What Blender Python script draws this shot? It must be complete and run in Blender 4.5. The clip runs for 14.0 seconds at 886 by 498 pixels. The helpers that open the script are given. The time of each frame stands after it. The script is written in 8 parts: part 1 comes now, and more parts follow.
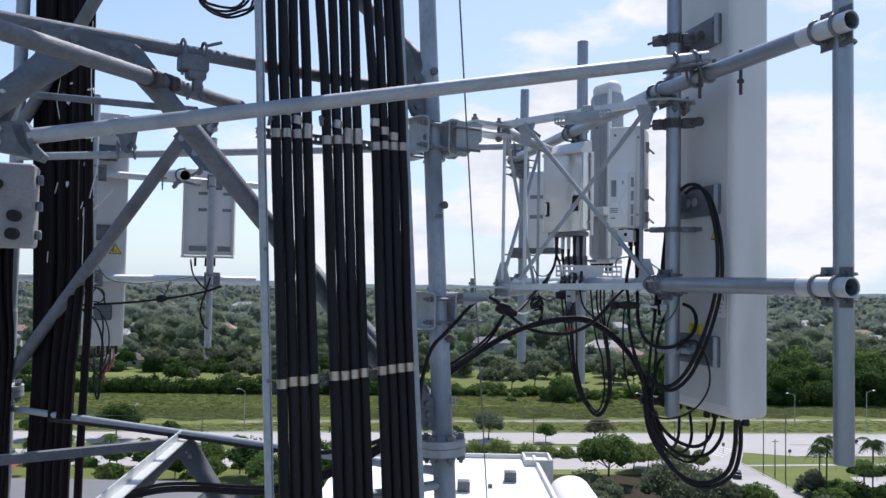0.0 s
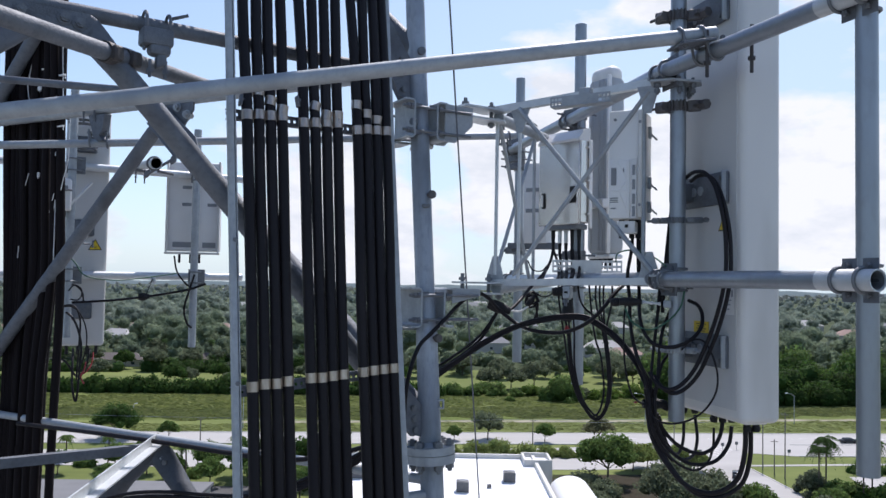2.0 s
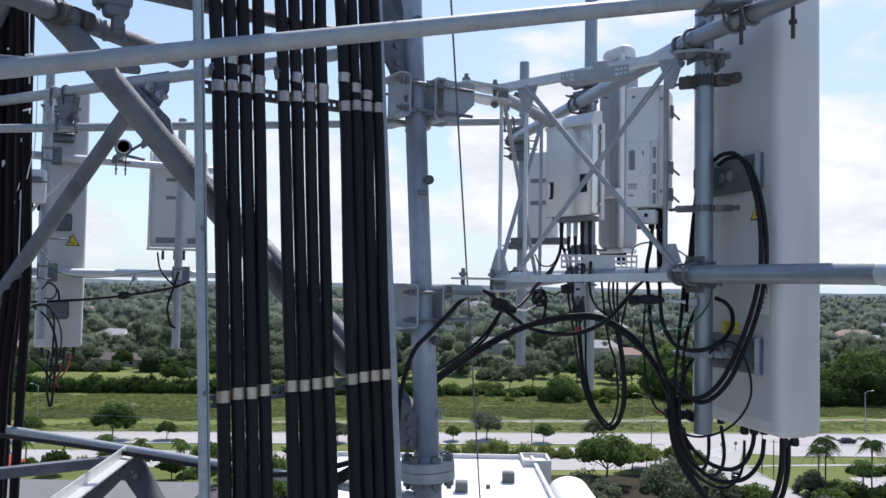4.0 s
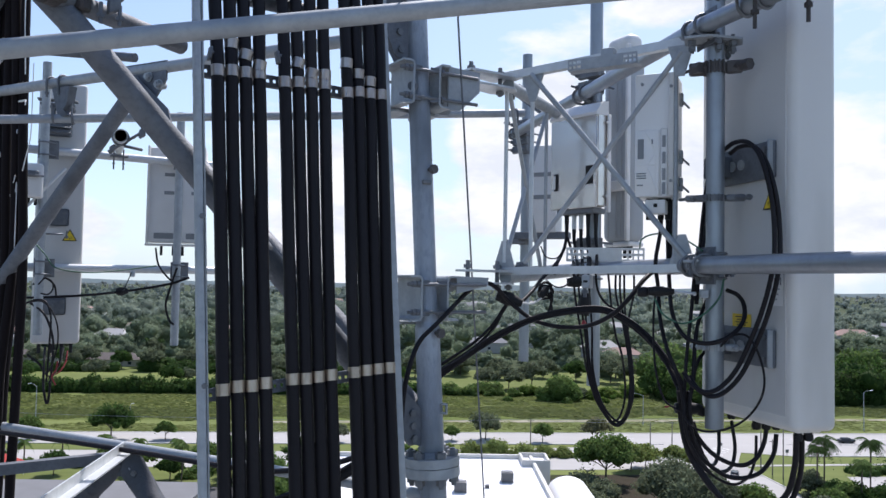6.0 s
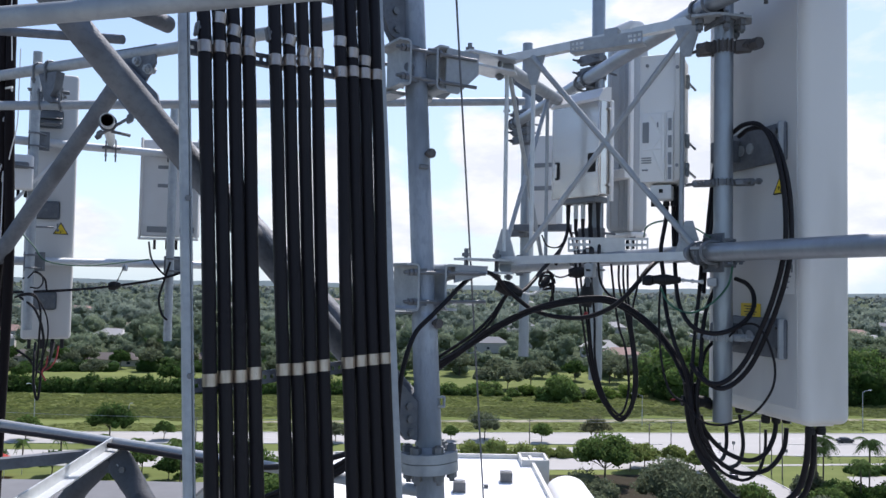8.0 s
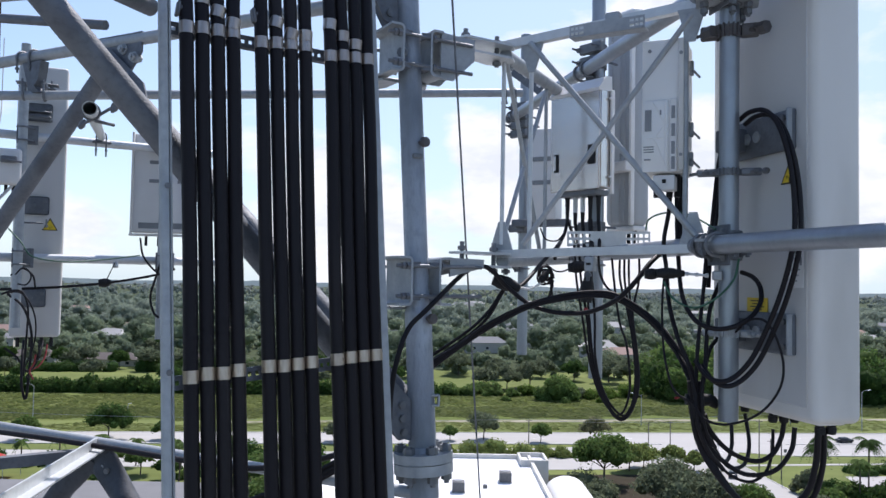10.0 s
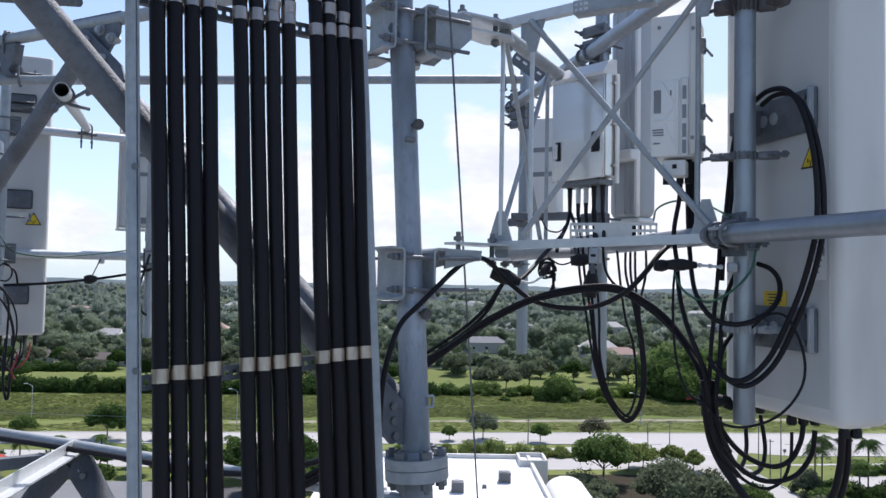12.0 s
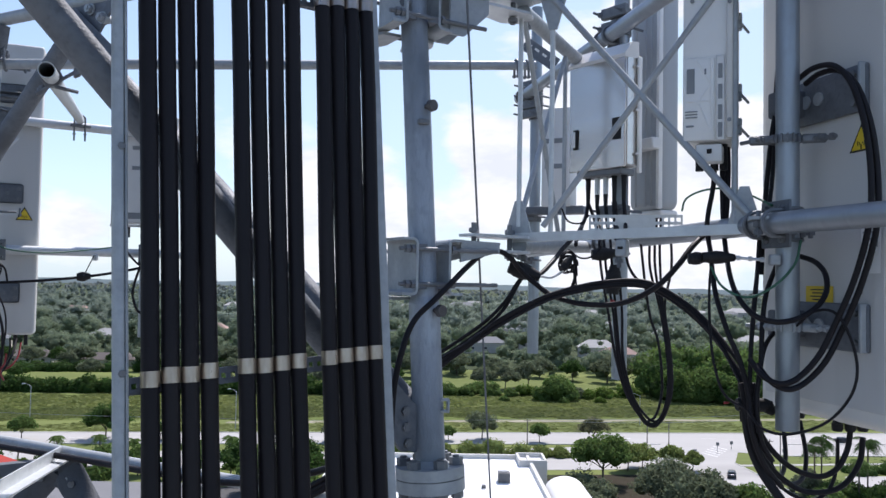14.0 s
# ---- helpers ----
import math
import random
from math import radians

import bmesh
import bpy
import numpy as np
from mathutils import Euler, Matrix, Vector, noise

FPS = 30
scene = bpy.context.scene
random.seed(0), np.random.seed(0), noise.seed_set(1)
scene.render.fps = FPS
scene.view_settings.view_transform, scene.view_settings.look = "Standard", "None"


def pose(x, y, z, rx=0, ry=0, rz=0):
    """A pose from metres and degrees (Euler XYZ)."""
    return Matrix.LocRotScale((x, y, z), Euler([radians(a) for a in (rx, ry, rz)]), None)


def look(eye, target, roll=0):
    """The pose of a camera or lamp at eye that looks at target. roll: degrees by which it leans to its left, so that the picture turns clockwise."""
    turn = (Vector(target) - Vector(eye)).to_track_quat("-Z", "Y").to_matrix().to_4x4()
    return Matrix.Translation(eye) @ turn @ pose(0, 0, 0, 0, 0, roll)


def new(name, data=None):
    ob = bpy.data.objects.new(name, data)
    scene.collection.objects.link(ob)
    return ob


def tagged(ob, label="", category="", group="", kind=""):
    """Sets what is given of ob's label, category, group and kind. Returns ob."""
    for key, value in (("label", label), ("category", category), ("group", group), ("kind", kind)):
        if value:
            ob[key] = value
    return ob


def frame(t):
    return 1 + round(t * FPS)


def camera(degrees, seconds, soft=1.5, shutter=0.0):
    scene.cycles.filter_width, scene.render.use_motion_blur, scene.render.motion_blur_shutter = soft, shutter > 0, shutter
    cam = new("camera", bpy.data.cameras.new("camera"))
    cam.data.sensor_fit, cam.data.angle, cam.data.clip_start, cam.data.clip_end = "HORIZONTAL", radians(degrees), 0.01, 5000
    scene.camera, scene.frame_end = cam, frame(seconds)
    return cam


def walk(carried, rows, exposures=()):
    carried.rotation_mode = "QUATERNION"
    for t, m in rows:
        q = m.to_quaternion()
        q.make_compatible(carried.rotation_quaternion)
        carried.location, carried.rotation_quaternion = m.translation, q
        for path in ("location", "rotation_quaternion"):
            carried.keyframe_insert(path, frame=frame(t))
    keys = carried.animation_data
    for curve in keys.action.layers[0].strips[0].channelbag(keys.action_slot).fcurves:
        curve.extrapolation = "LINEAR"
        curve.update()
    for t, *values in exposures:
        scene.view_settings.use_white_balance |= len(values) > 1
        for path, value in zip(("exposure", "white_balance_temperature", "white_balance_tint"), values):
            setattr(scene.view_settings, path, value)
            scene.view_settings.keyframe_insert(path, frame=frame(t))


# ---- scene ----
# Metres from the first eye point; the ground lies GROUND below it. y is ahead, z up.
cam = camera(58.0, 14.0)
GROUND = -42.0
PITCH, ROLL = 2.389, -1.05
ROWS = [
    (0.0, 0.0000, 0.0000, 0.0000, -0.010),
    (0.5, 0.0158, 0.0399, -0.0014, -0.018),
    (1.0, 0.0345, 0.1054, -0.0065, -0.031),
    (1.5, 0.0470, 0.1789, -0.0147, -0.046),
    (2.0, 0.0562, 0.2816, -0.0235, -0.064),
    (2.5, 0.0615, 0.3859, -0.0315, -0.084),
    (3.0, 0.0657, 0.5221, -0.0314, -0.105),
    (5.5, 0.0381, 0.7451, -0.0713, -0.216),
    (6.0, 0.0346, 0.7656, -0.0775, -0.237),
    (6.5, 0.0345, 0.7896, -0.0852, -0.256),
    (7.0, 0.0361, 0.8245, -0.0957, -0.275),
    (7.5, 0.0374, 0.8549, -0.1104, -0.293),
    (8.0, 0.0414, 0.8899, -0.1246, -0.309),
    (10.5, 0.0674, 1.0586, -0.1554, -0.379),
    (11.0, 0.0746, 1.1099, -0.1637, -0.391),
    (11.5, 0.0800, 1.1602, -0.1659, -0.405),
    (12.0, 0.0797, 1.2259, -0.1756, -0.419),
    (12.5, 0.0723, 1.2875, -0.1817, -0.435),
    (13.0, 0.0587, 1.3587, -0.1844, -0.452),
    (13.5, 0.0431, 1.4160, -0.1907, -0.473),
    (14.0, 0.0247, 1.4525, -0.1957, -0.496),
]
walk(cam, [(t, pose(x, y, z, 90 + PITCH, ROLL, yaw)) for t, x, y, z, yaw in ROWS],
     [(0.0, 0.15, 6120, 17), (3.0, 0.16, 6120, 17), (6.0, 0.25, 6120, 17), (14.0, 0.28, 6150, 17)])

# ---- light: high sun ahead of the camera, blue sky with broken cloud ----
SUN_UP, SUN_SIDE = 58.0, 22.0
world = bpy.data.worlds.new("sky")
scene.world = world
world.use_nodes = True
wn, wl = world.node_tree.nodes, world.node_tree.links
wn.clear()
w_out = wn.new("ShaderNodeOutputWorld")
w_bg = wn.new("ShaderNodeBackground")
w_bg.inputs["Strength"].default_value = 0.15
sky = wn.new("ShaderNodeTexSky")
sky.sky_type = "NISHITA"
sky.sun_disc = False
sky.sun_elevation = radians(SUN_UP)
sky.sun_rotation = radians(SUN_SIDE)
sky.altitude = 40
sky.air_density, sky.dust_density, sky.ozone_density = 1.0, 0.6, 1.6
# sky paler towards the sun's side, with broken clouds over the sky's directions, flattened towards the horizon
def w_node(kind, **values):
    nd = wn.new(kind)
    for key, v in values.items():
        nd.inputs[key].default_value = v
    return nd


w_co = wn.new("ShaderNodeTexCoord")
w_map = w_node("ShaderNodeMapping", Scale=(1.0, 1.0, 2.3), Location=(0.61, 0.12, 0.05))
w_noise = w_node("ShaderNodeTexNoise", Scale=4.6, Detail=8.0, Roughness=0.55)
w_shade = w_node("ShaderNodeTexNoise", Scale=9.0, Detail=5.0, Roughness=0.6)
w_ramp = wn.new("ShaderNodeValToRGB")
w_ramp.color_ramp.elements[0].position, w_ramp.color_ramp.elements[1].position = 0.50, 0.62
w_sep = wn.new("ShaderNodeSeparateXYZ")
w_low = w_node("ShaderNodeMapRange", **{"From Min": 0.12, "From Max": 0.36, "To Min": 0.03, "To Max": -0.03})
w_side = w_node("ShaderNodeVectorMath")
w_side.operation = "DOT_PRODUCT"
w_side.inputs[1].default_value = (0.8, 1.0, -1.15)
w_towards = w_node("ShaderNodeMapRange", **{"From Min": -0.1, "From Max": 1.15, "To Min": 0.02, "To Max": 0.88})
w_add = wn.new("ShaderNodeMath")
w_add.operation = "ADD"
w_pale = w_node("ShaderNodeMixRGB", Color2=(3.95, 4.90, 5.2, 1))
w_cloud = w_node("ShaderNodeMixRGB", Color1=(4.75, 5.0, 5.08, 1), Color2=(5.75, 5.85, 5.75, 1))
w_tone = w_node("ShaderNodeMapRange", **{"From Min": 0.38, "From Max": 0.56})
w_mix = wn.new("ShaderNodeMixRGB")
wl.new(w_co.outputs["Generated"], w_map.inputs["Vector"])
wl.new(w_map.outputs["Vector"], w_noise.inputs["Vector"])
wl.new(w_map.outputs["Vector"], w_shade.inputs["Vector"])
wl.new(w_shade.outputs["Fac"], w_tone.inputs["Value"])
wl.new(w_tone.outputs["Result"], w_cloud.inputs["Fac"])
wl.new(w_co.outputs["Generated"], w_sep.inputs["Vector"])
wl.new(w_sep.outputs["Z"], w_low.inputs["Value"])
wl.new(w_co.outputs["Generated"], w_side.inputs[0])
wl.new(w_side.outputs["Value"], w_towards.inputs["Value"])
wl.new(w_noise.outputs["Fac"], w_add.inputs[0])
w_more = wn.new("ShaderNodeMath")
w_more.operation = "MULTIPLY_ADD"
w_more.inputs[1].default_value = 0.34
wl.new(w_towards.outputs["Result"], w_more.inputs[0])
w_off = wn.new("ShaderNodeMath")
w_off.operation = "SUBTRACT"
w_off.inputs[1].default_value = 0.26
wl.new(w_low.outputs["Result"], w_off.inputs[0])
wl.new(w_off.outputs[0], w_more.inputs[2])
wl.new(w_more.outputs[0], w_add.inputs[1])
# the larger heaps of cloud: direction and half-width of each
w_sum = w_add.outputs[0]
for way, wide in (((0.062, 0.989, 0.134), 0.055), ((0.046, 0.984, 0.172), 0.04), ((0.080, 0.993, 0.085), 0.06), ((-0.40, 0.91, 0.045), 0.045), ((-0.43, 0.90, 0.070), 0.035),
                  ((-0.17, 0.98, 0.11), 0.09), ((-0.10, 0.99, 0.04), 0.10), ((-0.09, 0.98, 0.14), 0.06), ((0.46, 0.88, 0.13), 0.05), ((0.45, 0.89, 0.06), 0.08),
                  ((0.27, 0.90, 0.35), 0.055), ((0.23, 0.91, 0.36), 0.05), ((0.30, 0.94, 0.17), 0.07), ((0.14, 0.97, 0.21), 0.045), ((0.22, 0.97, 0.06), 0.10), ((0.60, 0.79, 0.09), 0.10), ((-0.62, 0.77, 0.10), 0.06)):
    w_gap = w_node("ShaderNodeVectorMath")
    w_gap.operation = "DISTANCE"
    w_gap.inputs[1].default_value = Vector(way).normalized()
    w_heap = w_node("ShaderNodeMapRange", **{"From Min": wide * 1.5, "From Max": wide * 0.2, "To Min": 0.0, "To Max": 0.17})
    w_heap.interpolation_type = "SMOOTHSTEP"
    w_plus = wn.new("ShaderNodeMath")
    w_plus.operation = "ADD"
    wl.new(w_co.outputs["Generated"], w_gap.inputs[0])
    wl.new(w_gap.outputs["Value"], w_heap.inputs["Value"])
    wl.new(w_sum, w_plus.inputs[0])
    wl.new(w_heap.outputs["Result"], w_plus.inputs[1])
    w_sum = w_plus.outputs[0]
wl.new(w_sum, w_ramp.inputs["Fac"])
w_rim = w_node("ShaderNodeMapRange", **{"From Min": 0.0, "From Max": 0.22, "To Min": 0.8, "To Max": 0.0})
w_most = wn.new("ShaderNodeMath")
w_most.operation = "MAXIMUM"
wl.new(w_sep.outputs["Z"], w_rim.inputs["Value"])
wl.new(w_towards.outputs["Result"], w_most.inputs[0])
wl.new(w_rim.outputs["Result"], w_most.inputs[1])
wl.new(sky.outputs["Color"], w_pale.inputs["Color1"])
wl.new(w_most.outputs[0], w_pale.inputs["Fac"])
wl.new(w_pale.outputs["Color"], w_mix.inputs["Color1"])
wl.new(w_cloud.outputs["Color"], w_mix.inputs["Color2"])
wl.new(w_ramp.outputs["Color"], w_mix.inputs["Fac"])
wl.new(w_mix.outputs["Color"], w_bg.inputs["Color"])
wl.new(w_bg.outputs["Background"], w_out.inputs["Surface"])

sun_data = bpy.data.lights.new("sun", "SUN")
sun_data.energy, sun_data.angle, sun_data.color = 4.8, radians(0.53), (1.0, 0.95, 0.87)
sun = new("sun", sun_data)
_sx, _sy = math.sin(radians(SUN_SIDE)), math.cos(radians(SUN_SIDE))
sun.matrix_world = look((_sx * 50, _sy * 50, 50 * math.tan(radians(SUN_UP))), (0, 0, 0))

# ---- materials ----
def material(name, colour, rough=0.5, metal=0.0, colour2=None, scale=8.0, amount=0.5, bump=0.0, bump_scale=60.0, rough2=None,
             island=0.0, stain=None, stain_scale=1.5, stain_at=(0.55, 0.75), translucent=0.0, stretch=(1, 1, 1), detail=5.0, spec=0.5):
    """A procedural surface: two colours mixed by noise, a broad stain, fine relief and a little variation of gloss."""
    m = bpy.data.materials.new(name)
    m.use_nodes = True
    n, l = m.node_tree.nodes, m.node_tree.links
    bsdf = n["Principled BSDF"]
    co = n.new("ShaderNodeTexCoord")
    mp = n.new("ShaderNodeMapping")
    mp.inputs["Scale"].default_value = stretch
    l.new(co.outputs["Object"], mp.inputs["Vector"])
    vec = mp.outputs["Vector"]

    def noise_tex(s, d=detail):
        t = n.new("ShaderNodeTexNoise")
        t.inputs["Scale"].default_value = s
        t.inputs["Detail"].default_value = d
        l.new(vec, t.inputs["Vector"])
        return t

    def mix(fac, a, b):
        x = n.new("ShaderNodeMixRGB")
        for sock, v in (("Color1", a), ("Color2", b)):
            if isinstance(v, tuple):
                x.inputs[sock].default_value = (*v, 1)
            else:
                l.new(v, x.inputs[sock])
        l.new(fac, x.inputs["Fac"])
        return x.outputs["Color"]

    def ranged(v, a, b, c=0.0, d=1.0):
        r = n.new("ShaderNodeMapRange")
        r.inputs["From Min"].default_value, r.inputs["From Max"].default_value = a, b
        r.inputs["To Min"].default_value, r.inputs["To Max"].default_value = c, d
        l.new(v, r.inputs["Value"])
        return r.outputs["Result"]

    c2 = colour2 or tuple(c * 0.8 for c in colour)
    base = noise_tex(scale)
    col = mix(ranged(base.outputs["Fac"], 0.5 - 0.5 * amount, 0.5 + 0.5 * amount), colour, c2)
    if stain:
        st = noise_tex(stain_scale, 4.0)
        col = mix(ranged(st.outputs["Fac"], *stain_at), col, stain)
        if metal:
            fine = noise_tex(stain_scale * 14, 3.0)
            col = mix(ranged(fine.outputs["Fac"], 0.5, 0.75, 0.0, 0.42), col, stain)
    if island:
        gi = n.new("ShaderNodeNewGeometry")
        hs = n.new("ShaderNodeHueSaturation")
        l.new(ranged(gi.outputs["Random Per Island"], 0, 1, 1 - island, 1 + island), hs.inputs["Value"])
        l.new(ranged(gi.outputs["Random Per Island"], 0, 1, 0.5 - 0.04 * island, 0.5 + 0.04 * island), hs.inputs["Hue"])
        l.new(col, hs.inputs["Color"])
        col = hs.outputs["Color"]
    l.new(col, bsdf.inputs["Base Color"])
    r2 = rough if rough2 is None else rough2
    l.new(ranged(base.outputs["Fac"], 0.3, 0.7, rough, r2), bsdf.inputs["Roughness"])
    bsdf.inputs["Metallic"].default_value = metal
    bsdf.inputs["Specular IOR Level"].default_value = spec
    if bump:
        bt = noise_tex(bump_scale, 6.0)
        bp = n.new("ShaderNodeBump")
        bp.inputs["Strength"].default_value = bump
        bp.inputs["Distance"].default_value = 0.01
        l.new(bt.outputs["Fac"], bp.inputs["Height"])
        l.new(bp.outputs["Normal"], bsdf.inputs["Normal"])
    if translucent:
        tr = n.new("ShaderNodeBsdfTranslucent")
        l.new(col, tr.inputs["Color"])
        ms = n.new("ShaderNodeMixShader")
        ms.inputs["Fac"].default_value = translucent
        l.new(bsdf.outputs["BSDF"], ms.inputs[1])
        l.new(tr.outputs["BSDF"], ms.inputs[2])
        l.new(ms.outputs["Shader"], n["Material Output"].inputs["Surface"])
    return m


GALV = material("galvanised_steel", (0.425, 0.450, 0.460), 0.50, 0.3, (0.318, 0.338, 0.350), 22.0, 0.7, 0.10, 160, 0.64,
                stain=(0.259, 0.287, 0.310), stain_scale=3.5, stain_at=(0.52, 0.78))
GALV_DULL = material("weathered_galvanised_steel", (0.170, 0.184, 0.204), 0.55, 0.2, (0.112, 0.123, 0.138), 14.0, 0.8, 0.3, 120, 0.7,
                     stain=(0.084, 0.090, 0.101), stain_scale=4.0)
MAST_STEEL = material("smooth_galvanised_tube", (0.342, 0.372, 0.402), 0.34, 0.65, (0.285, 0.312, 0.340), 10, 0.8, 0.06, 150, 0.46,
                      stain=(0.25, 0.26, 0.272), stain_scale=3.0, stain_at=(0.5, 0.8), stretch=(1, 1, 0.35))
GALV_NEW = material("bright_galvanised_steel", (0.635, 0.655, 0.655), 0.35, 0.4, (0.53, 0.55, 0.555), 30.0, 0.7, 0.15, 200, 0.5)
LEG = material("mottled_galvanised_leg", (0.429, 0.475, 0.531), 0.42, 0.25, (0.297, 0.333, 0.385), 9.0, 0.5, 0.25, 140, 0.62,
               stain=(0.165, 0.190, 0.222), stain_scale=3.6, stain_at=(0.46, 0.70), stretch=(1, 1, 0.4))
# Mottled steel, darkened for the shade that the lower braces lie in.
BRACE = material("shade_dark_mottled_brace", (0.082, 0.091, 0.107), 0.6, 0.2, (0.053, 0.058, 0.067), 7.0, 0.7, 0.3, 90, 0.7, stain=(0.033, 0.036, 0.040), stain_scale=3.0)
CLAMP_BLACK = material("blackened_clamp", (0.045, 0.042, 0.042), 0.6, 0.1, (0.07, 0.06, 0.055), 40, 0.8, 0.3, 160)
BOX_GREY = material("weathered_grey_enclosure", (0.34, 0.34, 0.345), 0.6, 0.1, (0.24, 0.24, 0.245), 12, 0.8, 0.15, 120, stain=(0.16, 0.155, 0.15), stain_scale=5)
CLAMP_BROWN = material("brown_black_cast_clamp", (0.13, 0.122, 0.122), 0.55, 0.3, (0.08, 0.073, 0.072), 35, 0.8, 0.3, 140)
STEEL_DARK = material("dark_clamp_steel", (0.212, 0.225, 0.238), 0.5, 0.4, (0.125, 0.130, 0.137), 30, 0.8, 0.3, 150)
# Brushed steel; its two-tone bands paint streaky reflections into the colour.
STAINLESS = material("brushed_stainless_reflection_bands", (0.74, 0.70, 0.665), 0.20, 0.9, (0.54, 0.51, 0.485), 2.6, 1.0, 0.16, 4, 0.30, stretch=(0.25, 0.25, 2.4))
STRAP = material("stainless_strap", (0.53, 0.455, 0.39), 0.27, 1.0, (0.35, 0.285, 0.235), 70, 0.7, 0.12, 90, 0.38, stretch=(1, 1, 0.2))
CABLE = material("black_cable_jacket", (0.0092, 0.0078, 0.0096), 0.45, 0.0, (0.014, 0.012, 0.0145), 14, 0.8, 0.12, 220, 0.6, stretch=(1, 1, 0.2),
                 stain=(0.021, 0.018, 0.019), stain_scale=5, spec=0.21)
CABLE_OLD = material("dusty_black_cable_jacket", (0.009, 0.007, 0.008), 0.7, 0.0, (0.015, 0.011, 0.011), 10, 0.8, 0.15, 160, 0.8, stretch=(1, 1, 0.12), spec=0.12)
RUBBER = material("black_rubber", (0.010, 0.010, 0.011), 0.6, 0.0, (0.017, 0.017, 0.018), 30, 0.7, 0.2, 150, spec=0.3)
PANEL = material("light_grey_radome", (0.69, 0.672, 0.63), 0.42, 0.0, (0.64, 0.622, 0.582), 3.0, 0.7, 0.03, 300, 0.5, stain=(0.488, 0.476, 0.436), stain_scale=2.2, stretch=(1, 1, 0.3))
# Antenna back's grey, darker than the radome with its shade put in.
PANEL_BACK = material("shade_grey_antenna_back", (0.585, 0.575, 0.55), 0.5, 0.0, (0.53, 0.522, 0.50), 2.5, 0.7, 0.03, 250, 0.6, stain=(0.42, 0.412, 0.395), stain_scale=2.0, stretch=(1, 1, 0.3))
WHITE = material("off_white_painted_metal", (0.82, 0.808, 0.775), 0.45, 0.0, (0.74, 0.73, 0.70), 5, 0.7, 0.05, 200, 0.55, stain=(0.535, 0.530, 0.510), stain_scale=3)
GREYBOX = material("pale_grey_cast_housing", (0.75, 0.74, 0.715), 0.5, 0.05, (0.66, 0.652, 0.632), 6, 0.7, 0.06, 200, 0.6)
RIBBED = material("grey_ribbed_antenna_back", (0.44, 0.455, 0.465), 0.5, 0.15, (0.38, 0.395, 0.405), 5, 0.7, 0.05, 180, 0.6, stretch=(1, 1, 0.3))
YELLOW = material("yellow_sticker", (0.78, 0.56, 0.03), 0.5, 0.0, (0.68, 0.47, 0.02), 20, 0.6)
INK = material("black_print", (0.015, 0.015, 0.015), 0.5)
GREY_MARK = material("grey_print_and_recess_tone", (0.25, 0.26, 0.27), 0.5)
RED = material("red_tape", (0.33, 0.03, 0.03), 0.6, 0.0, (0.22, 0.02, 0.02), 30)
GREEN_WIRE = material("green_wire_jacket", (0.03, 0.12, 0.07), 0.5)
# Black for flat marks that paint the darkness inside openings.
HOLE = material("cavity_shade_black", (0.01, 0.01, 0.01), 0.8)

# ---- building tools ----
BASE = {}


def thing(name, base, label, category, group="", kind=""):
    """An Empty at a thing's base, which its parts hang from."""
    ob = new(name)
    ob.location = base
    ob.empty_display_size = 0.05
    BASE[ob] = Vector(base)
    return tagged(ob, label, category, group, kind)


def finish(bm, name, mat, origin=(0, 0, 0), smooth=40):
    bmesh.ops.translate(bm, verts=bm.verts, vec=-Vector(origin))
    bmesh.ops.recalc_face_normals(bm, faces=bm.faces)
    me = bpy.data.meshes.new(name)
    bm.to_mesh(me)
    bm.free()
    me.materials.append(mat)
    if smooth:
        me.shade_smooth()
        me.set_sharp_from_angle(angle=radians(smooth))
    return me


def part(name, bm, mat, parent, label="", smooth=40):
    ob = new(name, finish(bm, name, mat, BASE[parent], smooth))
    BASE[ob] = BASE[parent]
    ob.parent = parent
    return tagged(ob, label)


def single(name, bm, mat, label, category, group="", kind="", base=(0, 0, 0), smooth=40):
    ob = new(name, finish(bm, name, mat, base, smooth))
    ob.location = base
    BASE[ob] = Vector(base)
    return tagged(ob, label, category, group, kind)


def axes(a, b, up=(0, 0, 1)):
    """A matrix at a whose z runs to b."""
    d = (Vector(b) - Vector(a)).normalized()
    u = Vector(up)
    if abs(d.dot(u)) > 0.98:
        u = Vector((0, 1, 0))
    x = u.cross(d).normalized()
    y = d.cross(x)
    m = Matrix((x, y, d)).transposed().to_4x4()
    m.translation = a
    return m


def ring(bm, m, r, n, z=0.0):
    return [bm.verts.new(m @ Vector((r * math.cos(i * math.tau / n), r * math.sin(i * math.tau / n), z))) for i in range(n)]


def bridge(bm, a, b):
    for i in range(len(a)):
        j = (i + 1) % len(a)
        bm.faces.new((a[i], a[j], b[j], b[i]))


def rod(bm, a, b, r, n=12, r2=None):
    """A solid bar from a to b."""
    m, length = axes(a, b), (Vector(b) - Vector(a)).length
    p, q = ring(bm, m, r, n), ring(bm, m, r2 or r, n, length)
    bridge(bm, p, q)
    bm.faces.new(p), bm.faces.new(q)


def pipe(bm, a, b, r, wall=0.006, n=24):
    """A hollow pipe, open at both ends."""
    m, length = axes(a, b), (Vector(b) - Vector(a)).length
    p, q = ring(bm, m, r, n), ring(bm, m, r, n, length)
    pi, qi = ring(bm, m, r - wall, n), ring(bm, m, r - wall, n, length)
    bridge(bm, p, q), bridge(bm, qi, pi), bridge(bm, pi, p), bridge(bm, q, qi)


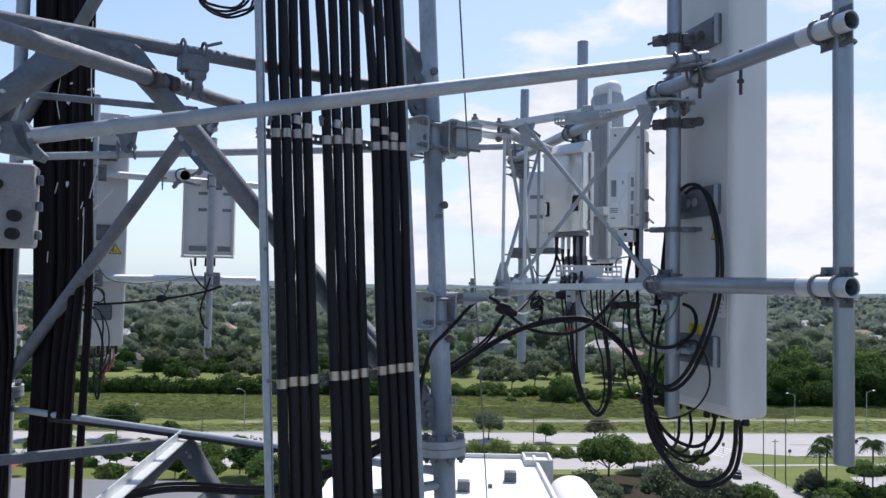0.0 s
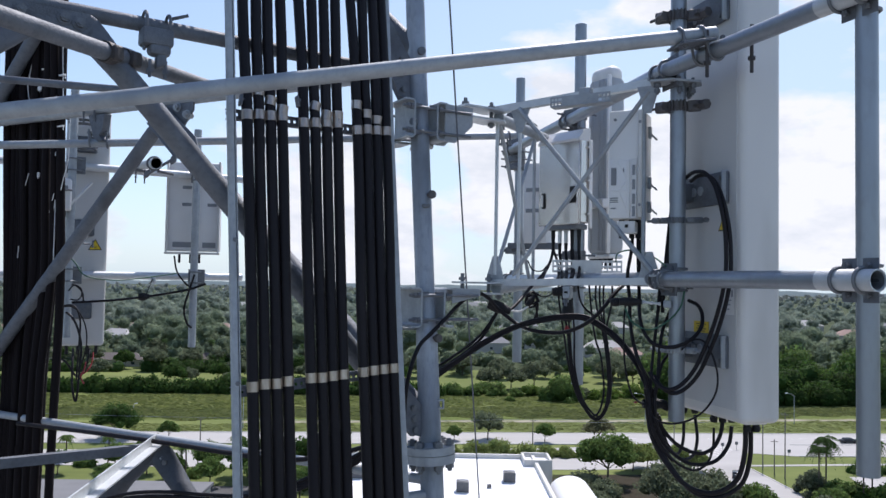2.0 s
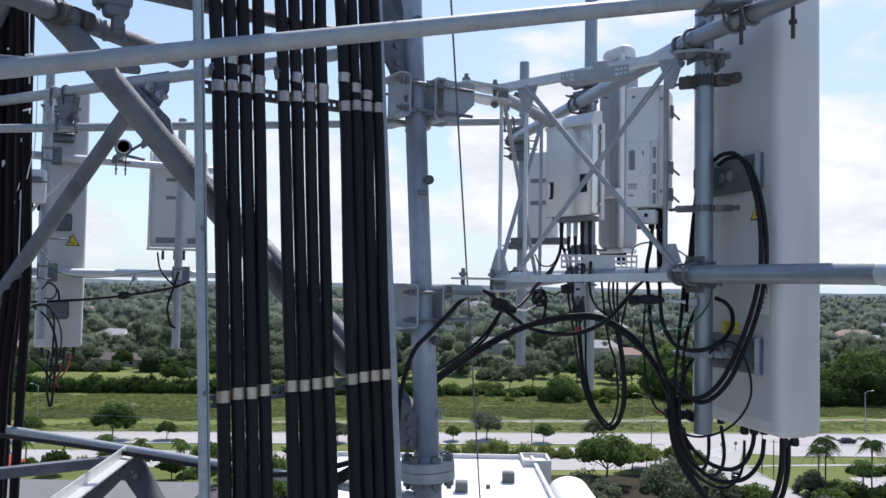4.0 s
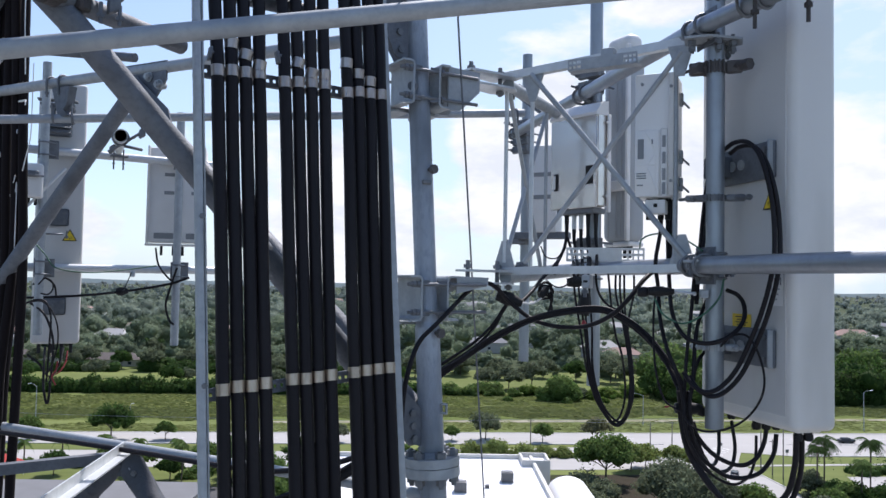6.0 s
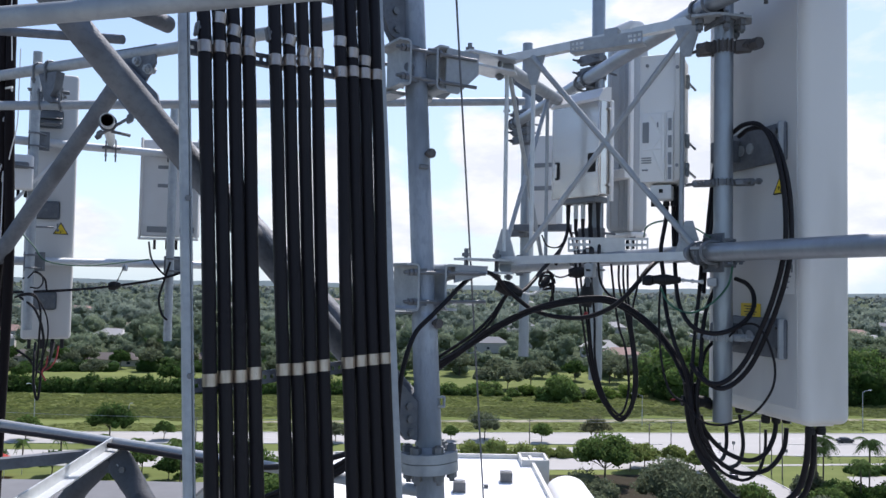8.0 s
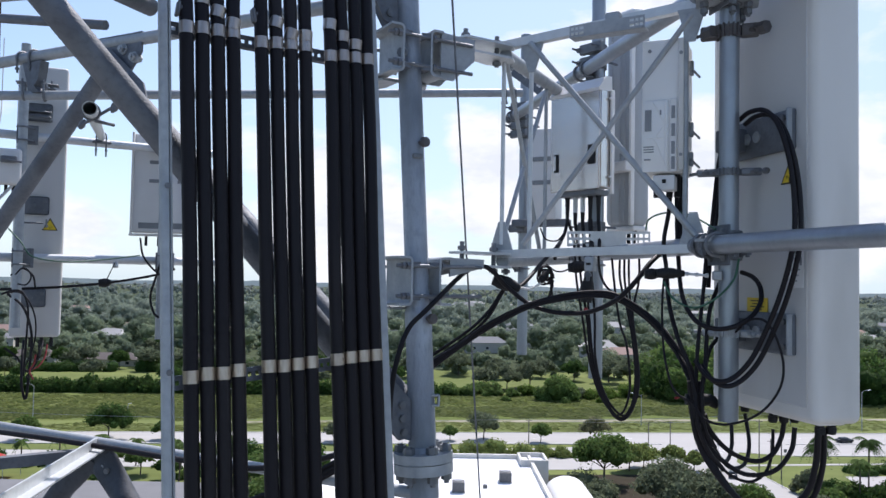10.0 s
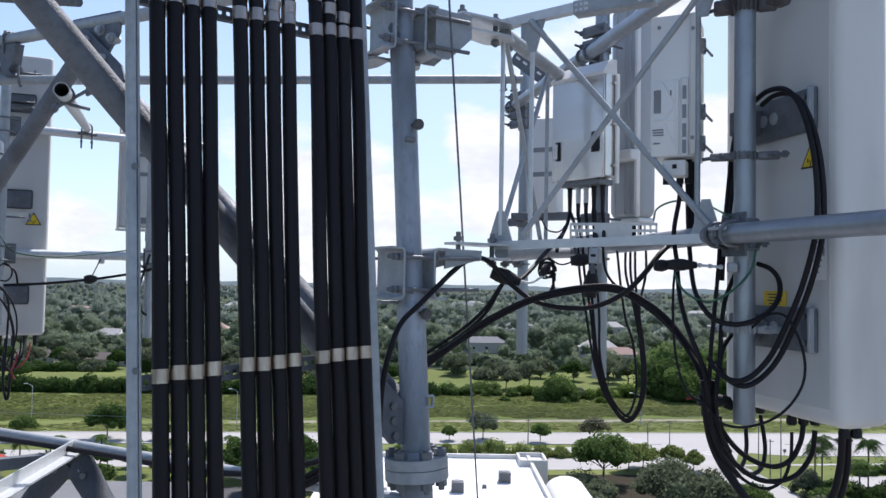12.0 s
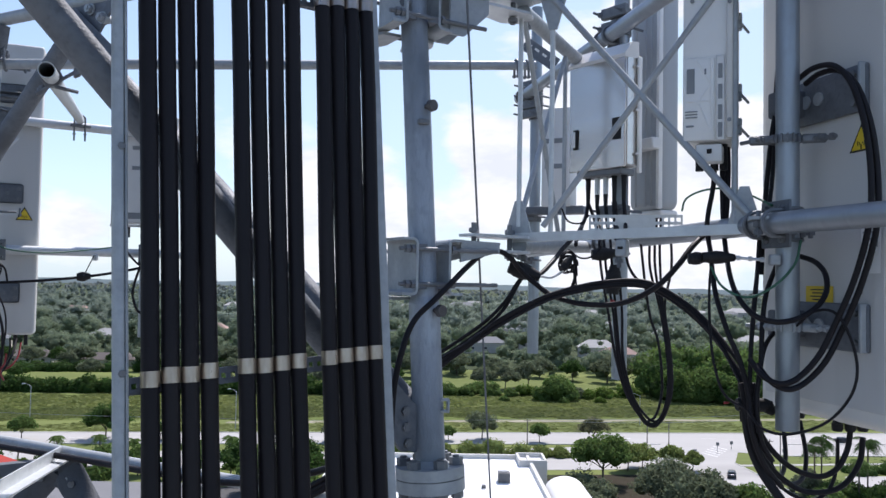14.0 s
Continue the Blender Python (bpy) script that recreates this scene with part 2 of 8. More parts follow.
def block(bm, m, size, bevel=0.0, seg=2):
    """A box of that size, centred on the matrix m, with rounded edges."""
    tmp = bmesh.new()
    bmesh.ops.create_cube(tmp, size=1.0)
    bmesh.ops.scale(tmp, vec=size, verts=tmp.verts)
    if bevel:
        bmesh.ops.bevel(tmp, geom=tmp.edges[:], offset=bevel, segments=seg, affect="EDGES", profile=0.5)
    merge(bm, tmp, m)


def merge(bm, tmp, m):
    old = {v: bm.verts.new(m @ v.co) for v in tmp.verts}
    for f in tmp.faces:
        bm.faces.new([old[v] for v in f.verts])
    tmp.free()


def slab(bm, outline, m, thick):
    """A plate of a flat outline (x, y), thick along z, centred."""
    lo = [bm.verts.new(m @ Vector((x, y, -thick / 2))) for x, y in outline]
    hi = [bm.verts.new(m @ Vector((x, y, thick / 2))) for x, y in outline]
    bm.faces.new(lo[::-1]), bm.faces.new(hi)
    bridge(bm, lo, hi)


def curve_points(pts, steps=7):
    """Catmull-Rom through the points."""
    p = [Vector(q) for q in pts]
    p = [2 * p[0] - p[1], *p, 2 * p[-1] - p[-2]]
    out = []
    for i in range(1, len(p) - 2):
        a, b, c, d = p[i - 1:i + 3]
        for k in range(steps):
            t = k / steps
            out.append(0.5 * (2 * b + (c - a) * t + (2 * a - 5 * b + 4 * c - d) * t * t + (3 * b - a - 3 * c + d) * t ** 3))
    out.append(p[-2])
    return out


def sweep(bm, pts, r, n=8, steps=7):
    """A round cable along a smooth line through the points."""
    line = curve_points(pts, steps)
    prev = None
    side = None
    for i, q in enumerate(line):
        d = (line[min(i + 1, len(line) - 1)] - line[max(i - 1, 0)]).normalized()
        if side is None:
            side = d.cross(Vector((0.13, 0.91, 0.4))).normalized()
        side = (side - d * side.dot(d)).normalized()
        up = d.cross(side)
        cur = [bm.verts.new(q + r * (math.cos(k * math.tau / n) * side + math.sin(k * math.tau / n) * up)) for k in range(n)]
        if prev:
            bridge(bm, prev, cur)
        else:
            bm.faces.new(cur[::-1])
        prev = cur
    bm.faces.new(prev)


def nut(bm, p, axis, r=0.012, h=0.012):
    rod(bm, Vector(p) - Vector(axis) * h / 2, Vector(p) + Vector(axis) * h / 2, r, 6)


def ubolt(bm, centre, axis, out, r, rb=0.0065, leg=0.05, proud=0.018):
    """A U-bolt round a pipe at centre along axis, with its legs running to out."""
    axis, out = Vector(axis).normalized(), Vector(out)
    out = (out - axis * out.dot(axis)).normalized()
    side = axis.cross(out)
    rr = r + rb
    pts = [Vector(centre) + side * rr * math.cos(a) - out * rr * math.sin(a) for a in [math.pi * k / 10 for k in range(11)]]
    pts = [pts[0] + out * (leg + proud), pts[0] + out * 0.01, *pts, pts[-1] + out * 0.01, pts[-1] + out * (leg + proud)]
    sweep(bm, pts, rb, 8, 2)
    for s in (1, -1):
        nut(bm, Vector(centre) + side * rr * s + out * (leg + 0.008), out)


def crossing(parent, a, axis_a, ra, b, axis_b, rb, label=""):
    """A plate with U-bolts that ties pipe a to pipe b; a and b are axis points that face each other."""
    a, b = Vector(a), Vector(b)
    axis_a, axis_b = Vector(axis_a).normalized(), Vector(axis_b).normalized()
    gap = axis_a.cross(axis_b).normalized()
    if gap.dot(b - a) < 0:
        gap = -gap
    dist = (b - a).dot(gap)
    t0 = dist - ra - rb
    mid = a + gap * ((ra + dist - rb) / 2)
    m = Matrix((axis_a, gap.cross(axis_a), gap)).transposed().to_4x4()
    m.translation = mid
    bm = bmesh.new()
    block(bm, m, (0.15, 0.15, min(0.01, max(t0, 0.003))), 0.001, 1)
    part("crossover_plate", bm, GALV_DULL, parent)
    bm = bmesh.new()
    t = dist - ra - rb
    for s in (-0.05, 0.05):
        ubolt(bm, a + axis_a * s, axis_a, gap, ra, leg=ra + max(t, 0.01) * 0.7)
        ubolt(bm, b + axis_b * s, axis_b, -gap, rb, leg=rb + max(t, 0.01) * 0.7)
    part("u_bolt_set", bm, STEEL_DARK, parent)

# ---- ground, roads, fields ----
GRASS = material("mown_grass", (0.148, 0.174, 0.055), 0.9, 0.0, (0.100, 0.124, 0.038), 0.35, 0.7, 0.0, stain=(0.18, 0.205, 0.066), stain_scale=0.035, stain_at=(0.5, 0.72), stretch=(0.3, 1, 1), detail=8.0, spec=0.08)
FIELD = material("rough_bank_grass", (0.140, 0.168, 0.052), 0.9, 0.0, (0.105, 0.132, 0.038), 0.4, 0.8, 0.0, stain=(0.155, 0.170, 0.055), stain_scale=0.05, stain_at=(0.45, 0.7), stretch=(0.15, 1, 1), detail=8.0, spec=0.08)
WEEDS = material("dark_bank_weeds", (0.13, 0.16, 0.04), 0.9, 0.0, (0.075, 0.10, 0.026), 0.45, 0.8, 0.0, stain=(0.145, 0.1522, 0.0435), stain_scale=0.07, stretch=(0.18, 1, 1), detail=8.0, spec=0.08)
EARTH = material("woodland_floor", (0.045, 0.060, 0.030), 0.95, 0.0, (0.065, 0.082, 0.045), 0.03, 0.8, 0.0, stain=(0.055, 0.068, 0.032), stain_scale=0.008, stain_at=(0.5, 0.66), spec=0.08)
# Soil and litter, darkened to stand for the shade under the trees.
SHADY = material("soil_litter_and_tree_shade", (0.05, 0.04, 0.028), 0.95, 0.0, (0.03, 0.028, 0.018), 0.5, 0.8, 0.0, stain=(0.04, 0.055, 0.015), stain_scale=0.2, spec=0.08)
ROAD = material("pale_worn_concrete_road", (0.42, 0.405, 0.385), 0.85, 0.0, (0.35, 0.34, 0.32), 0.3, 0.8, 0.0, stain=(0.29, 0.28, 0.265), stain_scale=0.06, stretch=(0.12, 1, 1), detail=7.0, spec=0.08)
ASPHALT = material("grey_asphalt", (0.115, 0.113, 0.112), 0.85, 0.0, (0.085, 0.084, 0.084), 0.4, 0.8, 0.0, stain=(0.15, 0.147, 0.143), stain_scale=0.08, detail=7.0, spec=0.08)
SAND = material("sandy_path", (0.33, 0.30, 0.24), 0.9, 0.0, (0.16, 0.16, 0.085), 0.12, 0.45, spec=0.08)
PAINT = material("road_paint", (0.75, 0.75, 0.72), 0.7, 0.0, (0.6, 0.6, 0.58), 1.0, 0.7)
KERB = material("concrete_kerb", (0.5, 0.49, 0.46), 0.85, 0.0, (0.4, 0.39, 0.37), 0.8, 0.7)


def sheet(name, outline, z, mat, label, category):
    """A flat piece of ground with a thin edge, lying on the ground."""
    bm = bmesh.new()
    top = [bm.verts.new((x, y, GROUND + z)) for x, y in outline]
    low = [bm.verts.new((x, y, GROUND - 0.02)) for x, y in outline]
    bm.faces.new(top)
    bridge(bm, low, top)
    return single(name, bm, mat, label, category, kind="structure", smooth=0)


bm = bmesh.new()
bmesh.ops.create_circle(bm, cap_ends=True, radius=9000, segments=96)
bmesh.ops.translate(bm, verts=bm.verts, vec=(0, 0, GROUND))
single("ground", bm, EARTH, "flat wooded ground that reaches the horizon", "ground", kind="structure", smooth=0)


def strip(name, lo, hi, z, mat, label, category, x0=-300, x1=420):
    """A long strip between two slanting lines y = a + b x, with a slightly wandering edge."""
    xs = [x0 + (x1 - x0) * i / 60 for i in range(61)]
    wob = random.Random(name)
    low = [(x, lo[0] + lo[1] * x + wob.uniform(-0.5, 0.5)) for x in xs]
    up = [(x, hi[0] + hi[1] * x + wob.uniform(-0.5, 0.5)) for x in xs]
    sheet(name, low + up[::-1], z, mat, label, category)


sheet("lawn", [(-260, 300), (330, 330), (330, 412), (120, 402), (40, 388), (-260, 372)], 0.03, GRASS, "open mown lawn between hedges and woods", "lawn")
strip("bank", (268, 0.11), (306, 0.11), 0.05, FIELD, "rough yellowish grass bank along the canal", "grass bank")
strip("ditch", (247.5, 0.12), (271, 0.11), 0.07, WEEDS, "dark weedy ditch below the bank", "ditch")
strip("path", (241.5, 0.12), (244.8, 0.12), 0.09, SAND, "pale worn sandy path beside the ditch", "path", -60, 300)
strip("verge", (120, 0.0), (248, 0.12), 0.04, GRASS, "mown grass verges beside the roads", "verge")
sheet("road_far", [(-300, 187), (60, 214), (72, 207), (90, 202), (420, 224), (420, 258.6), (-300, 201)], 0.10, ROAD, "wide pale concrete road", "road")
sheet("road_near", [(-300, 175), (-20, 180), (34, 183.5), (48, 185.5), (56, 190), (72, 207.5), (60, 214.5), (30, 207), (-20, 198.5), (-300, 184)], 0.106, ROAD, "pale service road that joins the wide road", "road")
sheet("side_road", [(50, 196), (60, 206), (78, 207), (72, 193), (74, 166), (78, 130), (62, 100), (46, 100), (50, 150), (55, 172)], 0.112, ROAD, "pale side road running towards the tower", "road")
sheet("side_path", [(70, 189.4), (140, 197.5), (140, 199.2), (70, 191)], 0.114, ROAD, "narrow pale footpath over the grass", "path")
sheet("shaded_bed", [(22, 178), (48, 180), (50, 150), (46, 120), (26, 120), (22, 150)], 0.10, SHADY, "soil bed with the trees' shade put into its dark colour", "planting bed")
sheet("parking_lot", [(92, 181), (170, 189), (170, 90), (84, 90), (86, 150)], 0.108, ROAD, "pale parking lot", "parking lot")
# Unseen sheet below the tower, added to bounce light onto shaded sides.
BOUNCE_CONCRETE = material("bounce_sheet_concrete", (0.27, 0.27, 0.265), 0.9, 0.0, (0.21, 0.21, 0.205), 0.3, 0.8, 0.0, stain=(0.17, 0.17, 0.165), stain_scale=0.05, spec=0.08)
sheet("forecourt", [(-170, -170), (170, -170), (170, 92), (-170, 92)], 0.06, BOUNCE_CONCRETE, "unseen concrete sheet round the tower, added to bounce light up", "forecourt")
sheet("yard", [(-150, 158), (-30, 164), (-30, 60), (-150, 60)], 0.108, ASPHALT, "grey asphalt yard beside the low buildings", "yard")
for k in range(22):
    x = -260 + 24 * k
    for off in ((0.0,) if x < 80 else (0.0, -14.0)):
        bm = bmesh.new()
        block(bm, pose(x, 217.2 + 0.077 * x + off, GROUND + 0.122, 0, 0, 4.4), (4.0, 0.22, 0.012))
        single("lane_mark", bm, PAINT, "worn white lane dash on the road", "road marking", "lane dashes", kind="structure", smooth=0)
for k in range(5):
    bm = bmesh.new()
    block(bm, pose(69 + 1.4 * k, 202 + 2.1 * k, GROUND + 0.122, 0, 0, -62), (5.0, 0.35, 0.012))
    single("turn_mark", bm, PAINT, "worn white stripe at the road junction", "road marking", "junction stripes", kind="structure", smooth=0)
for xa, ya, xb, yb in ((-300, 201, 420, 258.6), (-300, 187, 60, 214), (72, 193, 74, 166), (90, 202, 420, 224), (94, 216.6, 420, 241.5)):
    bm = bmesh.new()
    d = Vector((xb - xa, yb - ya, 0))
    block(bm, Matrix.Translation(((xa + xb) / 2, (ya + yb) / 2, GROUND + 0.1)) @ Matrix.Rotation(math.atan2(d.y, d.x), 4, "Z"), (d.length, 0.3, 0.24))
    single("kerb", bm, KERB, "pale concrete kerb along the road", "kerb", "kerbs", kind="structure", smooth=0)

# ---- foliage ----
def leaf_mat(name, c, c2, value=0.32, scale=0.09):
    return material(name, c, 0.75, 0.0, c2, scale, 0.5 if scale < 0.09 else 0.7, island=value, translucent=0.52, detail=3.0, spec=0.1)


LEAF = leaf_mat("green_leaves", (0.135, 0.20, 0.055), (0.09, 0.145, 0.042))
LEAF_BRIGHT = leaf_mat("bright_green_leaves", (0.14, 0.21, 0.04), (0.085, 0.14, 0.028))
LEAF_OLIVE = leaf_mat("olive_leaves", (0.16, 0.185, 0.11), (0.11, 0.135, 0.08))
LEAF_DARK = leaf_mat("dark_leaves", (0.06, 0.108, 0.0264), (0.036, 0.072, 0.018))
LEAF_PALE = leaf_mat("pale_dry_leaves", (0.20, 0.20, 0.11), (0.13, 0.135, 0.07))
# Distance haze put into the leaf colours: lifted, then greyer and paler outwards.
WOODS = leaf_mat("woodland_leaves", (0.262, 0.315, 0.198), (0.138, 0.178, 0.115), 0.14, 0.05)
WOODS_MID = leaf_mat("light_haze_woodland_leaves", (0.32, 0.37, 0.285), (0.168, 0.206, 0.162), 0.12, 0.03)
WOODS_FAR = leaf_mat("haze_greyed_woodland_leaves", (0.26, 0.305, 0.26), (0.195, 0.235, 0.21), 0.16)
WOODS_DIM = leaf_mat("haze_paled_leaves", (0.32, 0.345, 0.315), (0.27, 0.295, 0.275), 0.1)
# Yellow-green leaves, with sunlight lifted into their colour.
LEAF_LIT = leaf_mat("sunlit_yellow_green_leaves", (0.24, 0.285, 0.09), (0.15, 0.195, 0.06))
BARK = material("grey_bark", (0.13, 0.105, 0.08), 0.9, 0.0, (0.08, 0.065, 0.05), 6, 0.8, 0.5, 30, stretch=(1, 1, 0.2))


def leaf_quads(rng, blobs, n, size, tilt=0.8):
    """n small leaf patches over a heap of blobs (rows of x, y, z, radius): an array (n, 4, 3)."""
    blobs = np.asarray(blobs, float)
    w = blobs[:, 3] ** 2
    pick = rng.choice(len(blobs), n, p=w / w.sum())
    d = rng.normal(size=(n, 3))
    d[:, 2] = np.abs(d[:, 2]) * 1.0 - 0.35 * rng.random(n)
    d /= np.linalg.norm(d, axis=1)[:, None]
    c = blobs[pick, :3] + d * (blobs[pick, 3] * rng.uniform(0.70, 1.16, n))[:, None]
    nrm = d + rng.normal(scale=tilt, size=(n, 3))
    nrm /= np.linalg.norm(nrm, axis=1)[:, None]
    u = np.cross(nrm, rng.normal(size=(n, 3)))
    u /= np.linalg.norm(u, axis=1)[:, None]
    v = np.cross(nrm, u)
    s = (size * rng.uniform(0.6, 1.3, n))[:, None]
    return np.stack([c + u * s, c + v * s * 0.6, c - u * s, c - v * s * 0.6], axis=1)


def ball(level):
    """The corners and triangles of a small ball."""
    tmp = bmesh.new()
    bmesh.ops.create_icosphere(tmp, subdivisions=level, radius=1.0)
    v = np.array([w.co[:] for w in tmp.verts])
    f = np.array([[w.index for w in face_.verts] for face_ in tmp.faces])
    tmp.free()
    return v, f


BALLS = {k: ball(k) for k in (1, 2)}


def cores(rng, blobs, level, k=0.86):
    """Lumpy leaf masses inside the heaps: corners and triangles."""
    v, f = BALLS[level]
    blobs = np.asarray(blobs, float)
    jit = rng.uniform(0.72, 1.2, (len(blobs), len(v), 1))
    squash = np.array([1, 1, 0.85])
    pts = blobs[:, None, :3] + v[None] * blobs[:, None, 3:4] * k * jit * squash
    tris = f[None] + (np.arange(len(blobs)) * len(v))[:, None, None]
    return pts.reshape(-1, 3), tris.reshape(-1, 3)


def quad_mesh(name, quads, mat, core=None):
    me = bpy.data.meshes.new(name)
    n = len(quads)
    verts, faces = quads.reshape(-1, 3).tolist(), np.arange(4 * n).reshape(n, 4).tolist()
    if core:
        faces += (core[1] + 4 * n).tolist()
        verts += core[0].tolist()
    me.from_pydata(verts, [], faces)
    me.shade_smooth()
    me.materials.append(mat)
    return me


def heap(rng, w, h, k=14, flat=0.8):
    """Blobs of an uneven crown of width w and height h, standing on z = 0."""
    rows = []
    for i in range(k):
        a, q = rng.uniform(0, math.tau), math.sqrt(rng.uniform(0.02, 1))
        r = w * rng.uniform(0.09, 0.2)
        rows.append((q * (w / 2 - r * 0.8) * math.cos(a), q * (w / 2 - r * 0.8) * math.sin(a), h * (0.16 + 0.66 * (1 - q * q * flat * 0.8) * rng.uniform(0.35, 1.0)), r))
    rows.append((0, 0, h * 0.5, w * 0.28))
    return rows


tree_rng = np.random.default_rng(12)


def tree(x, y, h, w, mat=LEAF, label="round leafy tree beside the road", n=1500, stem=0.28, name="tree", leaf=0.32, group="trees by the roads"):
    """A tapered trunk with limbs and an uneven crown of many leaf patches."""
    t = thing(name, (x, y, GROUND), label, "tree", group)
    hh = h * (1 - stem)
    blobs = [(bx, by, bz + h * stem, br) for bx, by, bz, br in heap(tree_rng, w, hh, 30)]
    bm = bmesh.new()
    base = Vector((x, y, GROUND))
    rod(bm, base, base + Vector((0.1, 0, h * stem * 1.25)), 0.026 * h, 8, 0.017 * h)
    for b in blobs[:6]:
        sweep(bm, [base + Vector((0.05, 0, h * stem)), base + Vector((b[0] * 0.4, b[1] * 0.4, h * stem + (b[2] - h * stem) * 0.55)), base + Vector(b[:3])], 0.009 * h, 5, 2)
    part("trunk", bm, BARK, t)
    q = leaf_quads(tree_rng, blobs, n, leaf)
    ob = new("crown", quad_mesh("crown", q, mat, cores(tree_rng, blobs, 2, 0.6)))
    ob.parent = t
    return t


def bush(x, y, w, h, mat=LEAF, label="dense rounded bush on the bank", n=900, leaf=0.4, category="bush"):
    blobs = [(bx, by, bz - 0.25 * h, br) for bx, by, bz, br in heap(tree_rng, w, h, 10)]
    ob = new("bush", quad_mesh("bush", leaf_quads(tree_rng, blobs, n, leaf), mat, cores(tree_rng, blobs, 2)))
    ob.location = (x, y, GROUND)
    return tagged(ob, label, category, "bushes")


def hedge(x0, y0, x1, y1, w, h, mat, label, n, leaf=0.5):
    """A long uneven row of shrubs."""
    rows = []
    length = math.hypot(x1 - x0, y1 - y0)
    for k in range(int(length / (w * 0.3))):
        f = (k + tree_rng.uniform(0, 1)) / (length / (w * 0.3))
        r = w * tree_rng.uniform(0.3, 0.5)
        rows.append((x0 + (x1 - x0) * f, y0 + (y1 - y0) * f + tree_rng.uniform(-0.4, 0.4) * w, GROUND + h * tree_rng.uniform(0.25, 0.85) - r * 0.3, r))
        rows.append((x0 + (x1 - x0) * f, y0 + (y1 - y0) * f - 0.3 * w, GROUND + h * 0.2, r))
    ob = new("hedge", quad_mesh("hedge", leaf_quads(tree_rng, rows, n, leaf), mat, cores(tree_rng, rows, 2)))
    return tagged(ob, label, "hedge", "hedges", "stuff")


# trees along the road and round the roof
for x, y, h, w, mat in ((4, 214.5, 4.2, 4.2, LEAF), (13, 216, 7.4, 10.0, LEAF_OLIVE), (28, 214, 5.2, 6.0, LEAF), (43, 217, 6.4, 9.0, LEAF_PALE),
                        (-84, 209, 8.8, 13, LEAF_DARK), (-70, 209, 5.0, 5.5, LEAF), (-104, 206, 6.0, 7.0, LEAF), (-26, 210, 5.0, 6.0, LEAF_OLIVE), (-126, 205, 7.5, 9, LEAF_OLIVE)):
    tree(x, y, h, w, mat, n=2600, label="small street tree on the grass verge")
tree(36, 172, 10.6, 13, LEAF, "broad green tree beside the side road", 8500)
tree(44, 150, 8.6, 16, LEAF_OLIVE, "broad olive-green tree beside the white roof", 9000, 0.2)
tree(51, 150, 8.0, 11, LEAF_OLIVE, "olive-green tree beside the side road", 4500, 0.2)
tree(58, 148, 6.0, 9, LEAF, "low green tree beside the side road", 3500, 0.2)
for x, y, h, w in ((48, 186, 5.6, 7.5), (55, 187, 5.2, 6.5), (44, 183, 6.4, 8), (59, 184, 4.6, 5)):
    tree(x, y, h, w, LEAF_LIT, "yellow-green tree beside the side road", 3000)
for x, y, w, h in ((-2, 197, 7, 4.0), (3, 196, 6, 3.6), (8, 195, 9, 5.0), (15, 195, 11, 6.0), (21, 194, 9, 5.4), (26, 196, 7, 4.2), (31, 197, 6, 3.2), (-8, 197, 6, 3.4)):
    bush(x, y, w, h, LEAF_LIT if x > 2 else LEAF, "dense green shrub beside the white roof", 2200, 0.24)
for x, y, w, h in ((31, 168, 10, 4.5), (27.5, 160, 9, 4), (33, 159, 10, 4.5), (30, 150, 9, 4)):
    bush(x, y, w, h, LEAF_OLIVE, "low olive shrub in the soil bed", 1800, 0.26)
# the planted corner by the parking lot, under the palms
for x, y, w, h, mat in ((76.5, 165, 8, 8.2, LEAF_OLIVE), (79, 160, 9, 6.5, LEAF), (84, 162, 8, 5, LEAF_DARK), (90, 160, 9, 6, LEAF_DARK), (76, 155, 9, 5.5, LEAF), (85, 154, 10, 6, LEAF_DARK), (94, 157, 9, 5, LEAF), (102, 160, 9, 5, LEAF_DARK), (72, 150, 8, 5, LEAF_OLIVE)):
    bush(x, y, w, h, mat, "tall ragged shrub at the corner of the parking lot", 2600, 0.3)
for k in range(9):
    bush(97 + 7.5 * k, 185 + 0.85 * k, 8.5, 2.0, LEAF_DARK, "low dark clipped hedge along the parking lot", 700, 0.25)
# yard and gardens on the other side
for x, y, h, w in ((-62, 172, 6.5, 7), (-70, 175, 6, 7), (-95, 172, 6, 8), (-50, 176, 6.5, 8), (-110, 165, 9, 10), (-40, 170, 8.5, 11), (-28, 172, 9, 11), (-120, 176, 7, 9), (-55, 168, 5, 6), (-34, 160, 8, 10), (-26, 152, 7.5, 10), (-24, 164, 7, 9), (-30, 145, 7, 9), (-80, 170, 5.5, 6), (-102, 180, 5, 6), (-46, 163, 6, 7), (-66, 162, 4.5, 6)):
    tree(x, y, h, w, LEAF_DARK if x % 4 < 2 else LEAF, "leafy tree beside the paved yard", 1900)
for x, y, w, h in ((-58, 178, 5, 2), (-78, 179, 6, 2.2), (-44, 180, 5, 2.4), (-30, 181, 6, 2.6), (-90, 178, 5, 2), (-68, 168, 4, 2), (-52, 170, 5, 2.2), (-20, 178, 7, 3.5), (-38, 178, 6, 3)):
    bush(x, y, w, h, LEAF, "low garden shrub beside the yard", 700, 0.28)
# the bank's bushes and hedges
bush(44.5, 292, 18, 15, LEAF, "large rounded bush on the canal bank", 7000, 0.42)
bush(53, 297, 9, 6, LEAF_OLIVE, "olive bush on the canal bank", 900)
